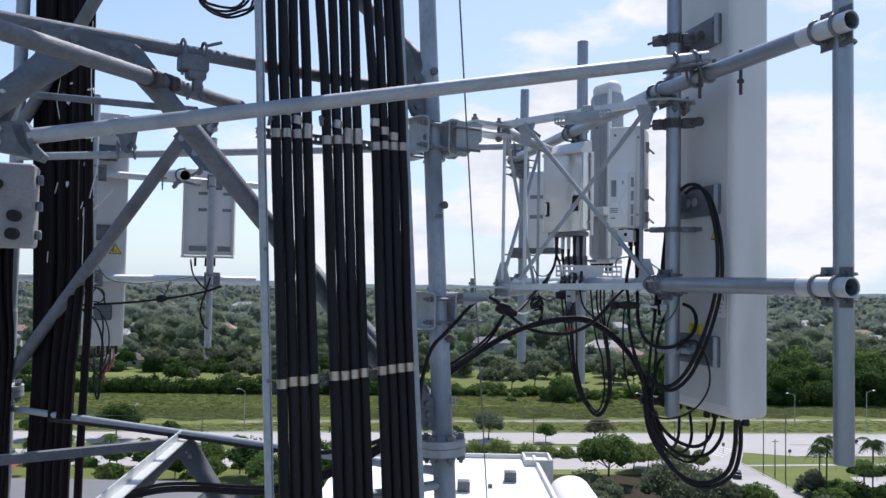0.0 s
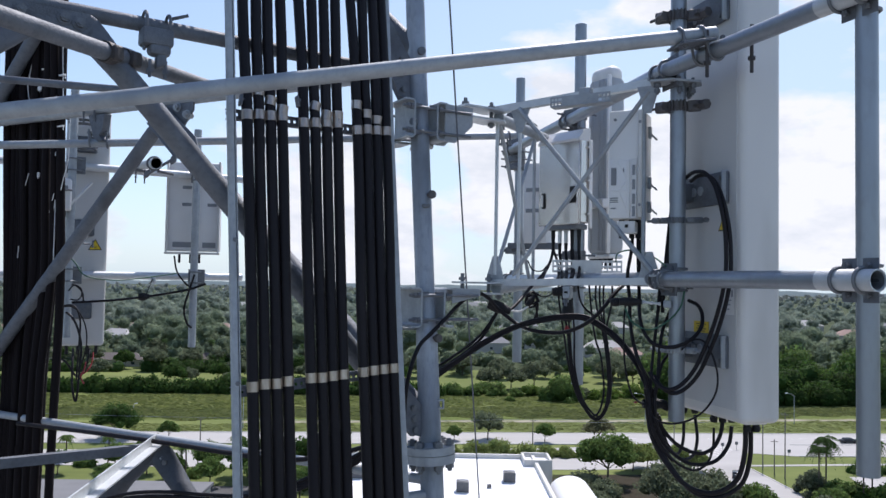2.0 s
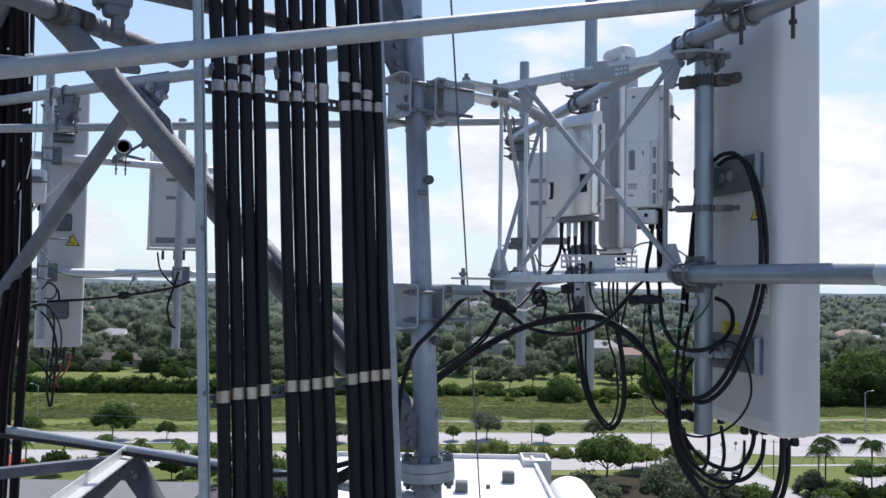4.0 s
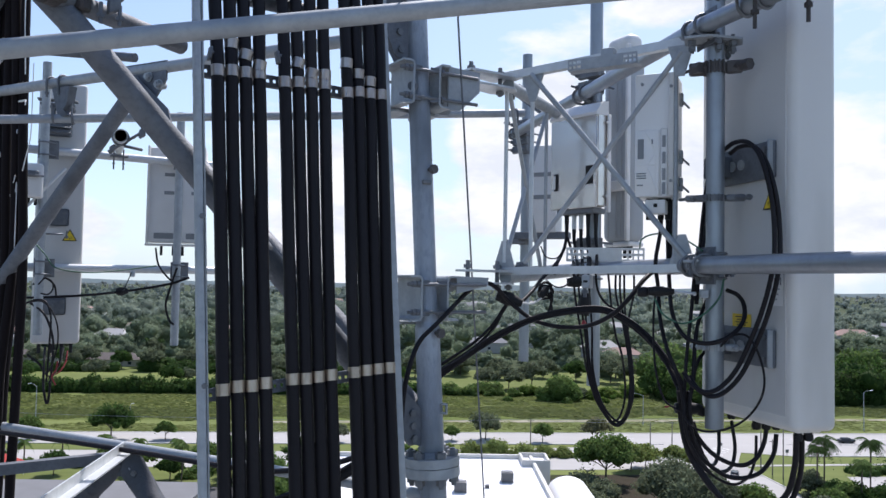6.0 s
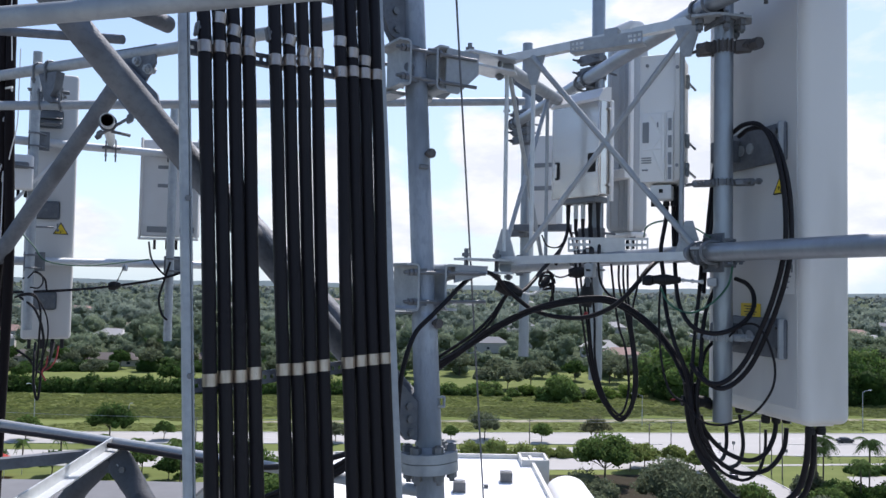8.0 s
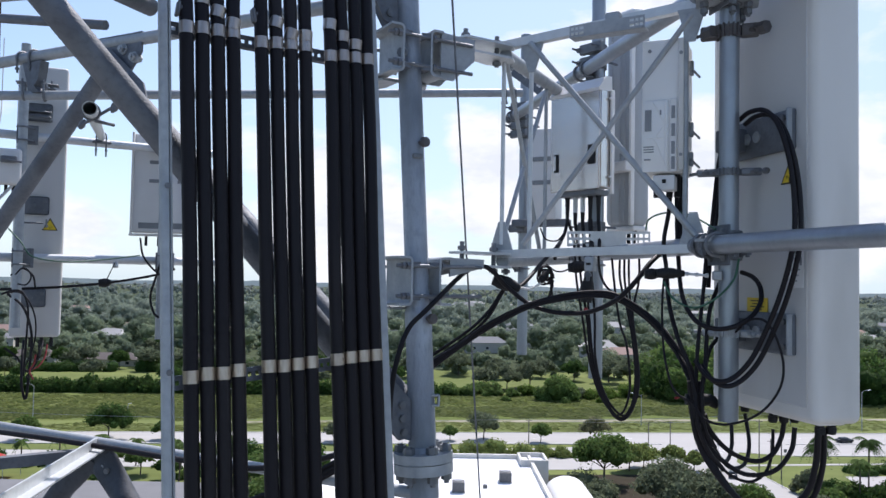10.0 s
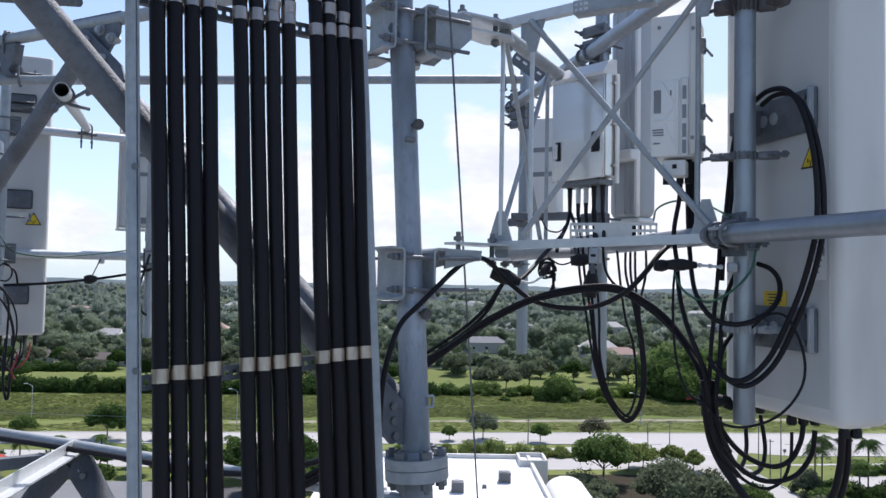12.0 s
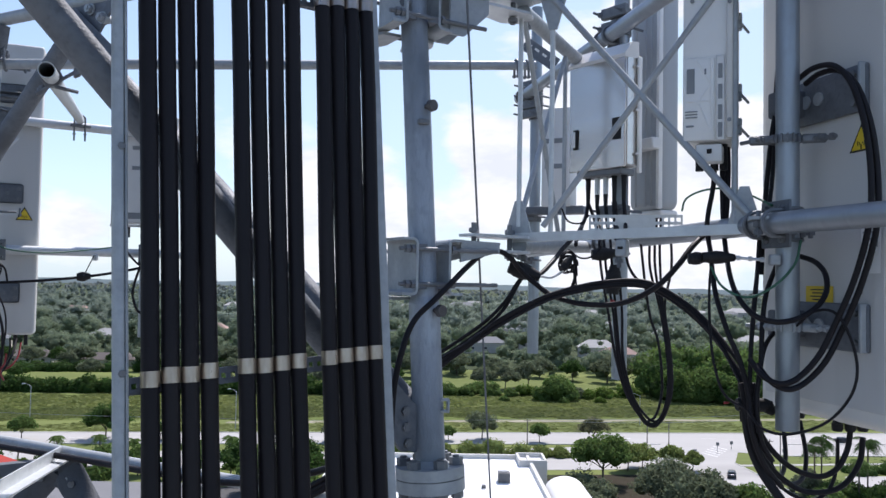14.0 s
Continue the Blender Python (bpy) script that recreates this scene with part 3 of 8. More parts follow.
for x, y, w, h in ((28, 300, 7, 4), (21, 303, 11, 7.5), (13, 301, 9, 6), (16.5, 306, 10, 5.5), (5, 302, 10, 6.5), (34, 303, 9, 6), (57, 297, 8, 4.5), (64, 301, 11, 4.5), (73, 303, 12, 6.5), (59, 287, 5, 2.6), (25, 288, 4, 2.0)):
    bush(x, y, w, h, LEAF if x < 30 else LEAF_BRIGHT, "low ragged bush on the canal bank", 1600, 0.34)
hedge(-175, 292, -60, 297, 7, 5.6, LEAF_DARK, "long dark hedge along the bank", 20000)
hedge(-60, 298, 2, 301, 7, 5.2, LEAF_DARK, "long dark green hedge along the bank", 11000)
hedge(84, 297, 112, 296, 12, 13, LEAF, "tall green row of trees along the bank", 15000, 0.45)
hedge(104, 292, 235, 309, 12, 12, LEAF_DARK, "tall dark green row of trees along the bank", 22000, 0.5)
hedge(84, 304, 230, 318, 14, 16, LEAF_DARK, "tall row of trees behind the bank", 34000, 0.6)
hedge(84, 320, 230, 334, 14, 18, LEAF, "tall green row of trees behind the bank", 26000, 0.6)
for x, y, h, w in ((28, 318, 9.5, 10), (38, 326, 10.5, 12), (19, 316, 9, 9), (74, 345, 11, 13), (79, 330, 12, 12), (26, 352, 9, 10), (47, 360, 9, 11), (60, 350, 9, 10), (-10, 352, 10, 12), (10, 362, 10, 12), (80, 362, 11, 13), (-144, 367, 9, 8), (-160, 369, 10, 9), (-166, 366, 8, 11), (-116, 374, 9, 9), (-104, 375, 9, 8), (-96, 374, 8, 11), (-184, 370, 9, 10), (-198, 372, 9, 9), (-105, 318, 7, 9), (-60, 345, 9, 10), (-140, 330, 8, 9)):
    tree(x, y, h, w * 1.2, LEAF_OLIVE if x % 3 else LEAF_DARK, "grey-green spreading tree on the lawn", 2600, leaf=0.45, group="trees on the lawn")


def palm(x, y, h, label="tall palm with a shaggy drooping crown", fronds=16, size=2.6):
    t = thing("palm", (x, y, GROUND), label, "palm", "palms")
    base = Vector((x, y, GROUND))
    bm = bmesh.new()
    sweep(bm, [base, base + Vector((0.15, 0.1, h * 0.5)), base + Vector((0.1, 0, h))], 0.16, 7, 4)
    part("trunk", bm, BARK, t)
    quads = []
    for k in range(fronds):
        a = k * 2.4 + tree_rng.uniform(-0.3, 0.3)
        rise = tree_rng.uniform(-0.5, 1.0)
        size_k = size * tree_rng.uniform(0.8, 1.15)
        prev = None
        for j in range(9):
            f = j / 8
            p = Vector((math.cos(a) * size_k * f, math.sin(a) * size_k * f, h + size_k * (rise * f * 0.8 - f * f * 1.05)))
            if prev is not None:
                d = (p - prev).normalized()
                side = d.cross(Vector((0, 0, 1))).normalized()
                ln = 0.62 * size_k * 0.36 * math.sin(math.pi * min(f + 0.12, 1)) + 0.1
                for s in (-1, 1):
                    for q in (0.0, 0.5):
                        r0 = prev.lerp(p, q)
                        tip = r0 + side * s * ln + d * ln * 0.5 - Vector((0, 0, ln * 0.7))
                        quads.append([r0, r0 + d * 0.24, tip + d * 0.07, tip])
            prev = p
    me = quad_mesh("crown", np.array([[tuple(v) for v in q] for q in quads]), LEAF_DARK if h > 9 else LEAF)
    ob = new("crown", me)
    ob.parent = t
    return t


for x, y, h, size in ((79, 165, 11.6, 3.9), (76.6, 163, 10.2, 3.2), (89, 166, 11.0, 3.8), (97, 166, 9.6, 3.2), (92, 161, 9.2, 3.2), (84, 160, 8.0, 3.0), (103, 170, 9.4, 3.0)):
    palm(x, y, h, fronds=22, size=size)
for x, y, h in ((-66, 180, 6), (-74, 181, 6.4), (-58, 182, 5.5), (-84, 182, 6), (-43, 174, 8), (-52, 166, 8), (-98, 176, 7), (-92, 181, 5)):
    palm(x, y, h, "low palm on the grass beside the road", 16, 2.4)
for k in range(16):
    palm(-150 + 8 * k + tree_rng.uniform(-3, 3), 388 + tree_rng.uniform(-6, 10), tree_rng.uniform(9, 13), "slender palm at the edge of the woods", 12, 2.8)

# the ragged belt of shrubs and trees behind the far lawn
hedge(-215, 352, -140, 358, 7, 4.0, LEAF_DARK, "ragged dark belt of shrubs behind the lawn", 6000, 0.4)
hedge(-132, 360, -52, 366, 8, 5.0, LEAF_DARK, "ragged dark belt of shrubs behind the lawn", 7500, 0.4)
for x, y, h, w in ((-170, 366, 10, 10), (-128, 360, 11, 12), (-92, 366, 12, 13), (-72, 362, 9, 10), (-205, 362, 9, 10), (-55, 370, 12, 13), (-140, 394, 12, 13), (-36, 366, 10, 12)):
    tree(x, y, h, w, LEAF_OLIVE if x % 4 < 2 else LEAF_DARK, "dark spreading tree behind the lawn", 2400, leaf=0.42, group="trees on the lawn")

# trees that close the lawn on both sides
for x, y, h, w in ((-100, 322, 5.5, 9), (-91, 330, 7, 10), (-82, 318, 5, 8), (-74, 328, 8, 11), (-64, 320, 6, 9), (-54, 330, 8, 11), (-46, 319, 6, 9), (-37, 328, 8, 10), (-27, 320, 6, 9), (-17, 330, 7, 10), (-86, 342, 8, 11), (-68, 344, 9, 11), (-49, 345, 9, 12), (-30, 343, 8, 11),
                   (-165, 322, 6, 9), (-176, 330, 8, 11), (-188, 322, 7, 10), (-200, 332, 9, 12)):
    tree(x, y, h, w, LEAF_DARK if x % 2 else LEAF_OLIVE, "dark leafy tree between lawn and houses", 2600, leaf=0.42, group="trees on the lawn")


# rough weeds and long grass on the bank and in the ditch
def tufts(name, n, lo, hi, tall, mat, label):
    rng = np.random.default_rng(n)
    x = rng.uniform(-230, 260, n)
    f = rng.random(n) + 0.12 * np.sin(x * 0.11) + 0.08 * np.sin(x * 0.37 + 1)
    y = lo[0] + lo[1] * x + f * ((hi[0] - lo[0]) + (hi[1] - lo[1]) * x)
    h = tall * rng.uniform(0.4, 1.3, n) ** 2
    a = rng.uniform(-0.9, 0.9, n)
    w = rng.uniform(0.4, 1.3, n)
    c = np.stack([x, y, np.full(n, GROUND + 0.05)], 1)
    side = np.stack([np.cos(a) * w, np.sin(a) * w, np.zeros(n)], 1)
    up = np.stack([rng.normal(0, 0.2, n), rng.normal(0.1, 0.35, n), h], 1)
    quads = np.stack([c - side, c + side, c + side * 0.5 + up, c - side * 0.6 + up * rng.uniform(0.6, 1, n)[:, None]], 1)
    tagged(new(name, quad_mesh(name, quads, mat)), label, "weeds", kind="stuff")


WEED_LEAF = leaf_mat("weed_leaves", (0.17, 0.195, 0.07), (0.115, 0.14, 0.048), 0.08)
STRAW_LEAF = leaf_mat("yellowish_long_grass", (0.185, 0.21, 0.07), (0.135, 0.165, 0.05), 0.08)
tufts("ditch_weeds", 40000, (249, 0.12), (269, 0.11), 0.22, WEED_LEAF, "dense dark weeds in the ditch")
tufts("bank_grass", 34000, (269, 0.11), (303, 0.11), 0.22, STRAW_LEAF, "long yellowish grass on the bank")
tufts("verge_grass", 9000, (227, 0.09), (241, 0.12), 0.12, STRAW_LEAF, "uneven mown grass beside the road")

HOUSES = [(-208, 560, 24, 14, 4.5, 0, 6), (-226, 590, 16, 11, 4, 1, -8), (-160, 590, 16, 12, 4.5, 1, 4), (-152, 380, 24, 9, 2.4, 3, 5), (-108, 388, 20, 9, 2.4, 3, -4), (-192, 386, 22, 9, 2.6, 3, 3),
                                  (95, 470, 22, 13, 5, 2, -6), (100, 438, 20, 11, 4, 1, 4), (62, 520, 18, 11, 4.5, 2, 8), (55, 640, 22, 13, 5, 0, 0), (-30, 620, 20, 12, 5, 2, 3), (25, 560, 16, 10, 4, 3, 0),
                                  (150, 700, 26, 14, 5, 2, 0), (215, 560, 30, 12, 4, 2, 5), (330, 640, 30, 14, 5, 1, 0), (360, 800, 36, 16, 5, 2, 4), (-330, 760, 28, 14, 5, 2, 0), (-420, 820, 28, 14, 5, 1, 5), (-90, 860, 30, 15, 5, 2, 0),
                                  (190, 980, 34, 15, 6, 2, 3), (-260, 1050, 30, 15, 6, 2, -3), (420, 1100, 40, 18, 7, 2, 0), (40, 1200, 40, 16, 7, 0, 0), (520, 900, 36, 16, 6, 2, 5), (290, 470, 26, 12, 4, 1, 0)]
spot = random.Random(31)
for k in range(24):
    far_d = 460 * 1.055 ** k
    HOUSES.append((spot.uniform(-0.56, 0.6) * far_d, far_d, spot.uniform(17, 27) * (1 + k * 0.012), spot.uniform(10, 14), spot.uniform(3.5, 5.5), spot.choice((0, 0, 1, 2, 2, 3)), spot.uniform(-25, 25)))


def clear(x, y):
    """True where a house and its front garden lie."""
    return any(abs(x - h[0] * y / h[1]) < 0.5 * h[2] and -22 - 0.02 * h[1] < y - h[1] < 9 for h in HOUSES)


# woods to the horizon: lumpy crowns with leaf patches, in ever wider rows
def woods(name, d0, d1, step, gap, leaves, mat, label, tall=(8, 13), level=1, lumps=4):
    rng = np.random.default_rng(int(d0))
    blobs = []
    d = d0
    while d < d1:
        sp = max(8.0, d * gap)
        for x in np.arange(-0.74 * d, 0.80 * d, sp):
            xx, yy = x + rng.uniform(-0.6, 0.6) * sp, d + rng.uniform(-0.8, 0.8) * d * step
            if clear(xx, yy) or rng.random() < 0.12:
                continue
            big = rng.choice([0.35, 0.5, 0.7, 0.9, 1.1, 1.45])
            h = rng.uniform(*tall) * big
            w = max(sp, 9.0) * rng.uniform(0.55, 1.0) * (0.5 + 0.5 * big)
            r0 = min(w * 0.40, h * 0.5)
            blobs.append((xx, yy, GROUND + h - r0 * 0.95, r0))
            blobs.append((xx, yy, GROUND + r0 * 0.4, r0 * 0.9))
            for j in range(lumps - 2):
                a = rng.uniform(0, math.tau)
                q = r0 * rng.uniform(0.35, 1.25)
                blobs.append((xx + q * math.cos(a), yy + q * math.sin(a), GROUND + h * rng.uniform(0.55, 0.9) - 0.25 * q, r0 * rng.uniform(0.3, 0.75)))
        d *= 1 + step
    size = 0.00105 * (d0 * d1) ** 0.5
    ob = new(name, quad_mesh(name, leaf_quads(rng, blobs, leaves, size, 0.42), mat, cores(rng, blobs, level, 0.78)))
    tagged(ob, label, "woods", kind="stuff")


# Each farther band takes leaves with more haze in their colour.
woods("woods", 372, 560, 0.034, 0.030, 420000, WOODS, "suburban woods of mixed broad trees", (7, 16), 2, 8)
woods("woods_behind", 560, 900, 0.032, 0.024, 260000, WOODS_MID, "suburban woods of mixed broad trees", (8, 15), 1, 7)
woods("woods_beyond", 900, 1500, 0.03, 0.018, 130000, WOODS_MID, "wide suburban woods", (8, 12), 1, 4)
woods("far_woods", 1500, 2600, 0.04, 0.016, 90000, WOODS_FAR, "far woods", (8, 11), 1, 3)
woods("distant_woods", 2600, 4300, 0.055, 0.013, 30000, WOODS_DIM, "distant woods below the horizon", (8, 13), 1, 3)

# the farthest land at the horizon: plain backdrop rings, haze painted into their colour
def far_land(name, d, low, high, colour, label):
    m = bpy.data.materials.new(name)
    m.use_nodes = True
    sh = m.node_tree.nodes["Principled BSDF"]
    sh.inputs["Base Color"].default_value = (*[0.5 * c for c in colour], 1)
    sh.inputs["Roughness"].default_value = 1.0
    # The glow stands for light scattered by the distant air.
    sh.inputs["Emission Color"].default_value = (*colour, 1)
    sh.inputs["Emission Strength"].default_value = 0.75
    rng = random.Random(name)
    bm = bmesh.new()
    prev = None
    for k in range(721):
        a = math.tau * k / 720
        top = low + (high - low) * (0.5 + 0.25 * math.sin(a * 23) + 0.15 * math.sin(a * 61 + 2)) + rng.uniform(-0.1, 0.1) * (high - low)
        cur = [bm.verts.new((d * math.sin(a), d * math.cos(a), z)) for z in (GROUND - 1, top)]
        if prev:
            bm.faces.new((prev[0], cur[0], cur[1], prev[1]))
        prev = cur
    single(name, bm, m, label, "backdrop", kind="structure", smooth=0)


far_land("backdrop", 8600, 14, 46, (0.36, 0.44, 0.53), "backdrop ring of far land, haze and glow put into its pale blue")
far_land("backdrop_near", 4900, -24, -8, (0.21, 0.26, 0.28), "backdrop ring of far woods, haze and glow put into its grey-blue")

# ---- houses ----
ROOFS = [material("roof_" + n, c, 0.85, 0.0, tuple(v * 0.8 for v in c), 0.8, 0.8) for n, c in
         (("grey_tiles", (0.20, 0.205, 0.21)), ("pink_tiles", (0.33, 0.22, 0.18)), ("white_tiles", (0.40, 0.39, 0.37)), ("brown_tiles", (0.13, 0.11, 0.10)))]
STUCCO = material("pale_stucco", (0.45, 0.42, 0.37), 0.9, 0.0, (0.52, 0.48, 0.42), 0.6, 0.7)
GLASS_FAR = material("dark_window_glass", (0.03, 0.04, 0.05), 0.1)


def house(x, y, w, d, h, roof, turn=0.0):
    t = thing("house", (x, y, GROUND), "single-storey house with a %s hipped roof among trees" % ("grey", "pink tiled", "white", "brown")[roof], "house", "houses in the woods")
    m = pose(x, y, GROUND, 0, 0, turn)
    bm = bmesh.new()
    block(bm, m @ Matrix.Translation((0, 0, h / 2)), (w, d, h))
    part("wall", bm, STUCCO, t, smooth=0)
    bm = bmesh.new()
    e, r = 0.6, h + 0.32 * d
    lo = [bm.verts.new(m @ Vector(v)) for v in ((-w / 2 - e, -d / 2 - e, h), (w / 2 + e, -d / 2 - e, h), (w / 2 + e, d / 2 + e, h), (-w / 2 - e, d / 2 + e, h))]
    hi = [bm.verts.new(m @ Vector(v)) for v in ((-w / 2 + d * 0.45, 0, r), (w / 2 - d * 0.45, 0, r))]
    for f in ((lo[0], lo[1], hi[1], hi[0]), (lo[1], lo[2], hi[1]), (lo[2], lo[3], hi[0], hi[1]), (lo[3], lo[0], hi[0]), lo[::-1]):
        bm.faces.new(f)
    part("roof", bm, ROOFS[roof], t, smooth=0)
    for k in range(3):
        bm = bmesh.new()
        block(bm, m @ Matrix.Translation((w * (-0.32 + 0.32 * k), -d / 2 - 0.01, h * 0.5)), (1.6, 0.06, 1.3))
        part("window", bm, GLASS_FAR, t, smooth=0)


for x, y, w, d, h, roof, turn in HOUSES:
    house(x, y, w, d, h + 0.8, roof, turn)

# ---- the white-roofed building below, and its neighbours ----
ROOF_WHITE = material("white_roof_membrane", (0.80, 0.80, 0.79), 0.7, 0.0, (0.72, 0.72, 0.71), 0.3, 0.7, 0.0, stain=(0.62, 0.61, 0.58), stain_scale=0.12, stain_at=(0.56, 0.8))
WALL_PALE = material("cream_parapet", (0.62, 0.60, 0.55), 0.85, 0.0, (0.54, 0.52, 0.48), 0.5, 0.7)
UNIT = material("rooftop_unit_grey", (0.14, 0.14, 0.14), 0.6, 0.2, (0.09, 0.09, 0.09), 3, 0.7)
hall = thing("white_roofed_building", (-5, 130, GROUND), "large low building with a flat white roof and parapet", "building")
bm = bmesh.new()
block(bm, Matrix.Translation((-0.5, 118, GROUND + 4)), (37, 78, 8))
part("roof_block", bm, ROOF_WHITE, hall, "flat white membrane roof", smooth=0)
for x, y, w, d in ((18.2, 118, 0.6, 78.6), (-0.5, 157.2, 37.6, 0.6)):
    bm = bmesh.new()
    block(bm, Matrix.Translation((x, y, GROUND + 4.4)), (w, d, 8.8))
    part("parapet", bm, WALL_PALE, hall, smooth=0)
bm = bmesh.new()
for x, y, w, d in ((18.6, 150.8, 5, 0.4), (18.6, 157.3, 5, 0.4), (16.2, 154, 0.4, 6.9), (21.0, 154, 0.4, 6.9)):
    block(bm, Matrix.Translation((x, y, GROUND + 4.6)), (w, d, 9.2))
part("corner_parapet", bm, WALL_PALE, hall, smooth=0)
bm = bmesh.new()
block(bm, Matrix.Translation((18.6, 154, GROUND + 4.2)), (4.4, 6.0, 8.4))
part("corner_block", bm, ROOF_WHITE, hall, smooth=0)
bm = bmesh.new()
prof = [(-3.4 * math.cos(a), 2.4 * math.sin(a)) for a in [math.pi * k / 14 for k in range(15)]]
lo = [bm.verts.new((22.5 + px_, 104, GROUND + 6.8 + pz)) for px_, pz in prof]
hi = [bm.verts.new((22.5 + px_, 139, GROUND + 6.8 + pz)) for px_, pz in prof]
bm.faces.new(lo[::-1]), bm.faces.new(hi), bridge(bm, lo, hi)
part("vaulted_canopy", bm, ROOF_WHITE, hall, "white barrel-vaulted canopy")
bm = bmesh.new()
block(bm, Matrix.Translation((22.5, 121, GROUND + 3.4)), (6.6, 34, 6.8))
part("canopy_base", bm, WALL_PALE, hall, smooth=0)
for x, y, s in ((12.2, 139, 2.0), (4.0, 132, 2.0), (8.5, 134.5, 0.7), (-14, 140, 2.2), (-8, 128, 1.6)):
    u = thing("rooftop_unit", (x, y, GROUND + 8), "grey air-conditioning unit on the white roof", "rooftop unit", "rooftop units")
    bm = bmesh.new()
    block(bm, Matrix.Translation((x, y, GROUND + 8 + s * 0.45)), (s, s, s * 0.85), 0.06, 2)
    part("case", bm, UNIT, u)
    bm = bmesh.new()
    rod(bm, (x, y, GROUND + 8 + s * 0.87), (x, y, GROUND + 8 + s * 0.93), s * 0.36, 16)
    part("fan_guard", bm, STEEL_DARK, u)
    bm = bmesh.new()
    block(bm, Matrix.Translation((x, y, GROUND + 8.05)), (s * 1.1, s * 1.1, 0.12))
    part("curb", bm, WALL_PALE, u)
ROOF_GREY = material("grey_flat_roof", (0.17, 0.17, 0.172), 0.85, 0.0, (0.13, 0.13, 0.13), 0.3, 0.8)
for x, y, w, d, h in ((-62, 122, 46, 34, 6.5), (-104, 118, 26, 30, 5.5)):
    t = thing("low_building", (x, y, GROUND), "low building with a weathered grey flat roof", "building", "low buildings")
    bm = bmesh.new()
    block(bm, Matrix.Translation((x, y, GROUND + h / 2)), (w, d, h))
    part("wall", bm, STUCCO, t, smooth=0)
    bm = bmesh.new()
    block(bm, Matrix.Translation((x, y, GROUND + h + 0.2)), (w + 0.8, d + 0.8, 0.5))
    part("roof", bm, ROOF_GREY, t, smooth=0)
CANVAS = material("red_canvas", (0.50, 0.05, 0.035), 0.8, 0.0, (0.42, 0.04, 0.03), 1, 0.7, translucent=0.3)
tent = thing("canopy_tent", (-90, 167, GROUND), "red peaked canopy tent on four posts", "tent")
bm = bmesh.new()
c = [bm.verts.new((-90 + 3.6 * a, 167 + 3.6 * b, GROUND + 3.0)) for a, b in ((-1, -1), (1, -1), (1, 1), (-1, 1))]
pk = bm.verts.new((-90, 167, GROUND + 5.6))
for k in range(4):
    bm.faces.new((c[k], c[(k + 1) % 4], pk))
part("canopy", bm, CANVAS, tent, smooth=0)
for a, b in ((-1, -1), (1, -1), (1, 1), (-1, 1)):
    bm = bmesh.new()
    rod(bm, (-90 + 3.5 * a, 167 + 3.5 * b, GROUND), (-90 + 3.5 * a, 167 + 3.5 * b, GROUND + 3.02), 0.06, 8)
    part("post", bm, GALV, tent)

# ---- street lamps and poles ----
def street_lamp(x, y, h, arm, name="street_lamp"):
    t = thing(name, (x, y, GROUND), "slim grey street lamp with a cobra-head arm", "street lamp", "street lamps")
    b = Vector((x, y, GROUND))
    bm = bmesh.new()
    rod(bm, b, b + Vector((0, 0, h)), 0.14, 8, 0.09)
    part("pole", bm, GALV, t)
    bm = bmesh.new()
    sweep(bm, [b + Vector((0, 0, h - 0.3)), b + Vector((arm * 0.4, 0, h + 0.35)), b + Vector((arm, 0, h + 0.6))], 0.06, 6, 4)
    part("arm", bm, GALV, t)
    bm = bmesh.new()
    block(bm, pose(x + arm, y, GROUND + h + 0.58, 0, -8, 0), (0.9, 0.35, 0.18), 0.06, 2)
    part("head", bm, GALV_NEW, t)


for x, y, h, arm in ((127, 240, 11.5, 2.2), (-112, 226, 11, -2), (-55, 226, 10.5, -2), (-88, 232, 5, 0.6), (62, 243, 9, -3), (110, 250, 9.0, -2.4)):
    street_lamp(x, y, h, arm)
POLE_WOOD = material("grey_wooden_pole", (0.20, 0.18, 0.16), 0.9, 0.0, (0.14, 0.125, 0.11), 3, 0.8, stretch=(1, 1, 0.2))
for x, y, h in ((75, 187, 11.5), (76.3, 178, 14.6), (75.6, 182, 8), (56, 212, 6), (62, 213, 6.5), (24.6, 212, 6.6), (-60, 203, 7), (-45, 300, 5), (-150, 204, 9)):
    t = thing("utility_pole", (x, y, GROUND), "weathered wooden utility pole", "pole", "utility poles")
    bm = bmesh.new()
    rod(bm, (x, y, GROUND), (x, y, GROUND + h), 0.15, 8, 0.11)
    part("shaft", bm, POLE_WOOD, t)
    bm = bmesh.new()
    block(bm, Matrix.Translation((x, y - 0.1, GROUND + h - 0.5)), (1.6, 0.1, 0.12))
    part("crossarm", bm, POLE_WOOD, t)
for xa, ya, za, xb, yb, zb in ((24.6, 212, 6.5, 76.3, 178, 14.4), (24.6, 211.8, 6.2, 75, 187, 11.3), (-60, 203, 6.9, 24.6, 212, 6.5), (-150, 204, 8.8, -60, 203, 6.9)):
    bm = bmesh.new()
    a, b = Vector((xa, ya, GROUND + za)), Vector((xb, yb, GROUND + zb))
    sweep(bm, [a, a.lerp(b, 0.25) - Vector((0, 0, 0.45)), a.lerp(b, 0.5) - Vector((0, 0, 0.6)), a.lerp(b, 0.75) - Vector((0, 0, 0.45)), b], 0.035, 5, 4)
    single("power_line", bm, GALV, "thin pale overhead power line between poles", "cable", "power lines")
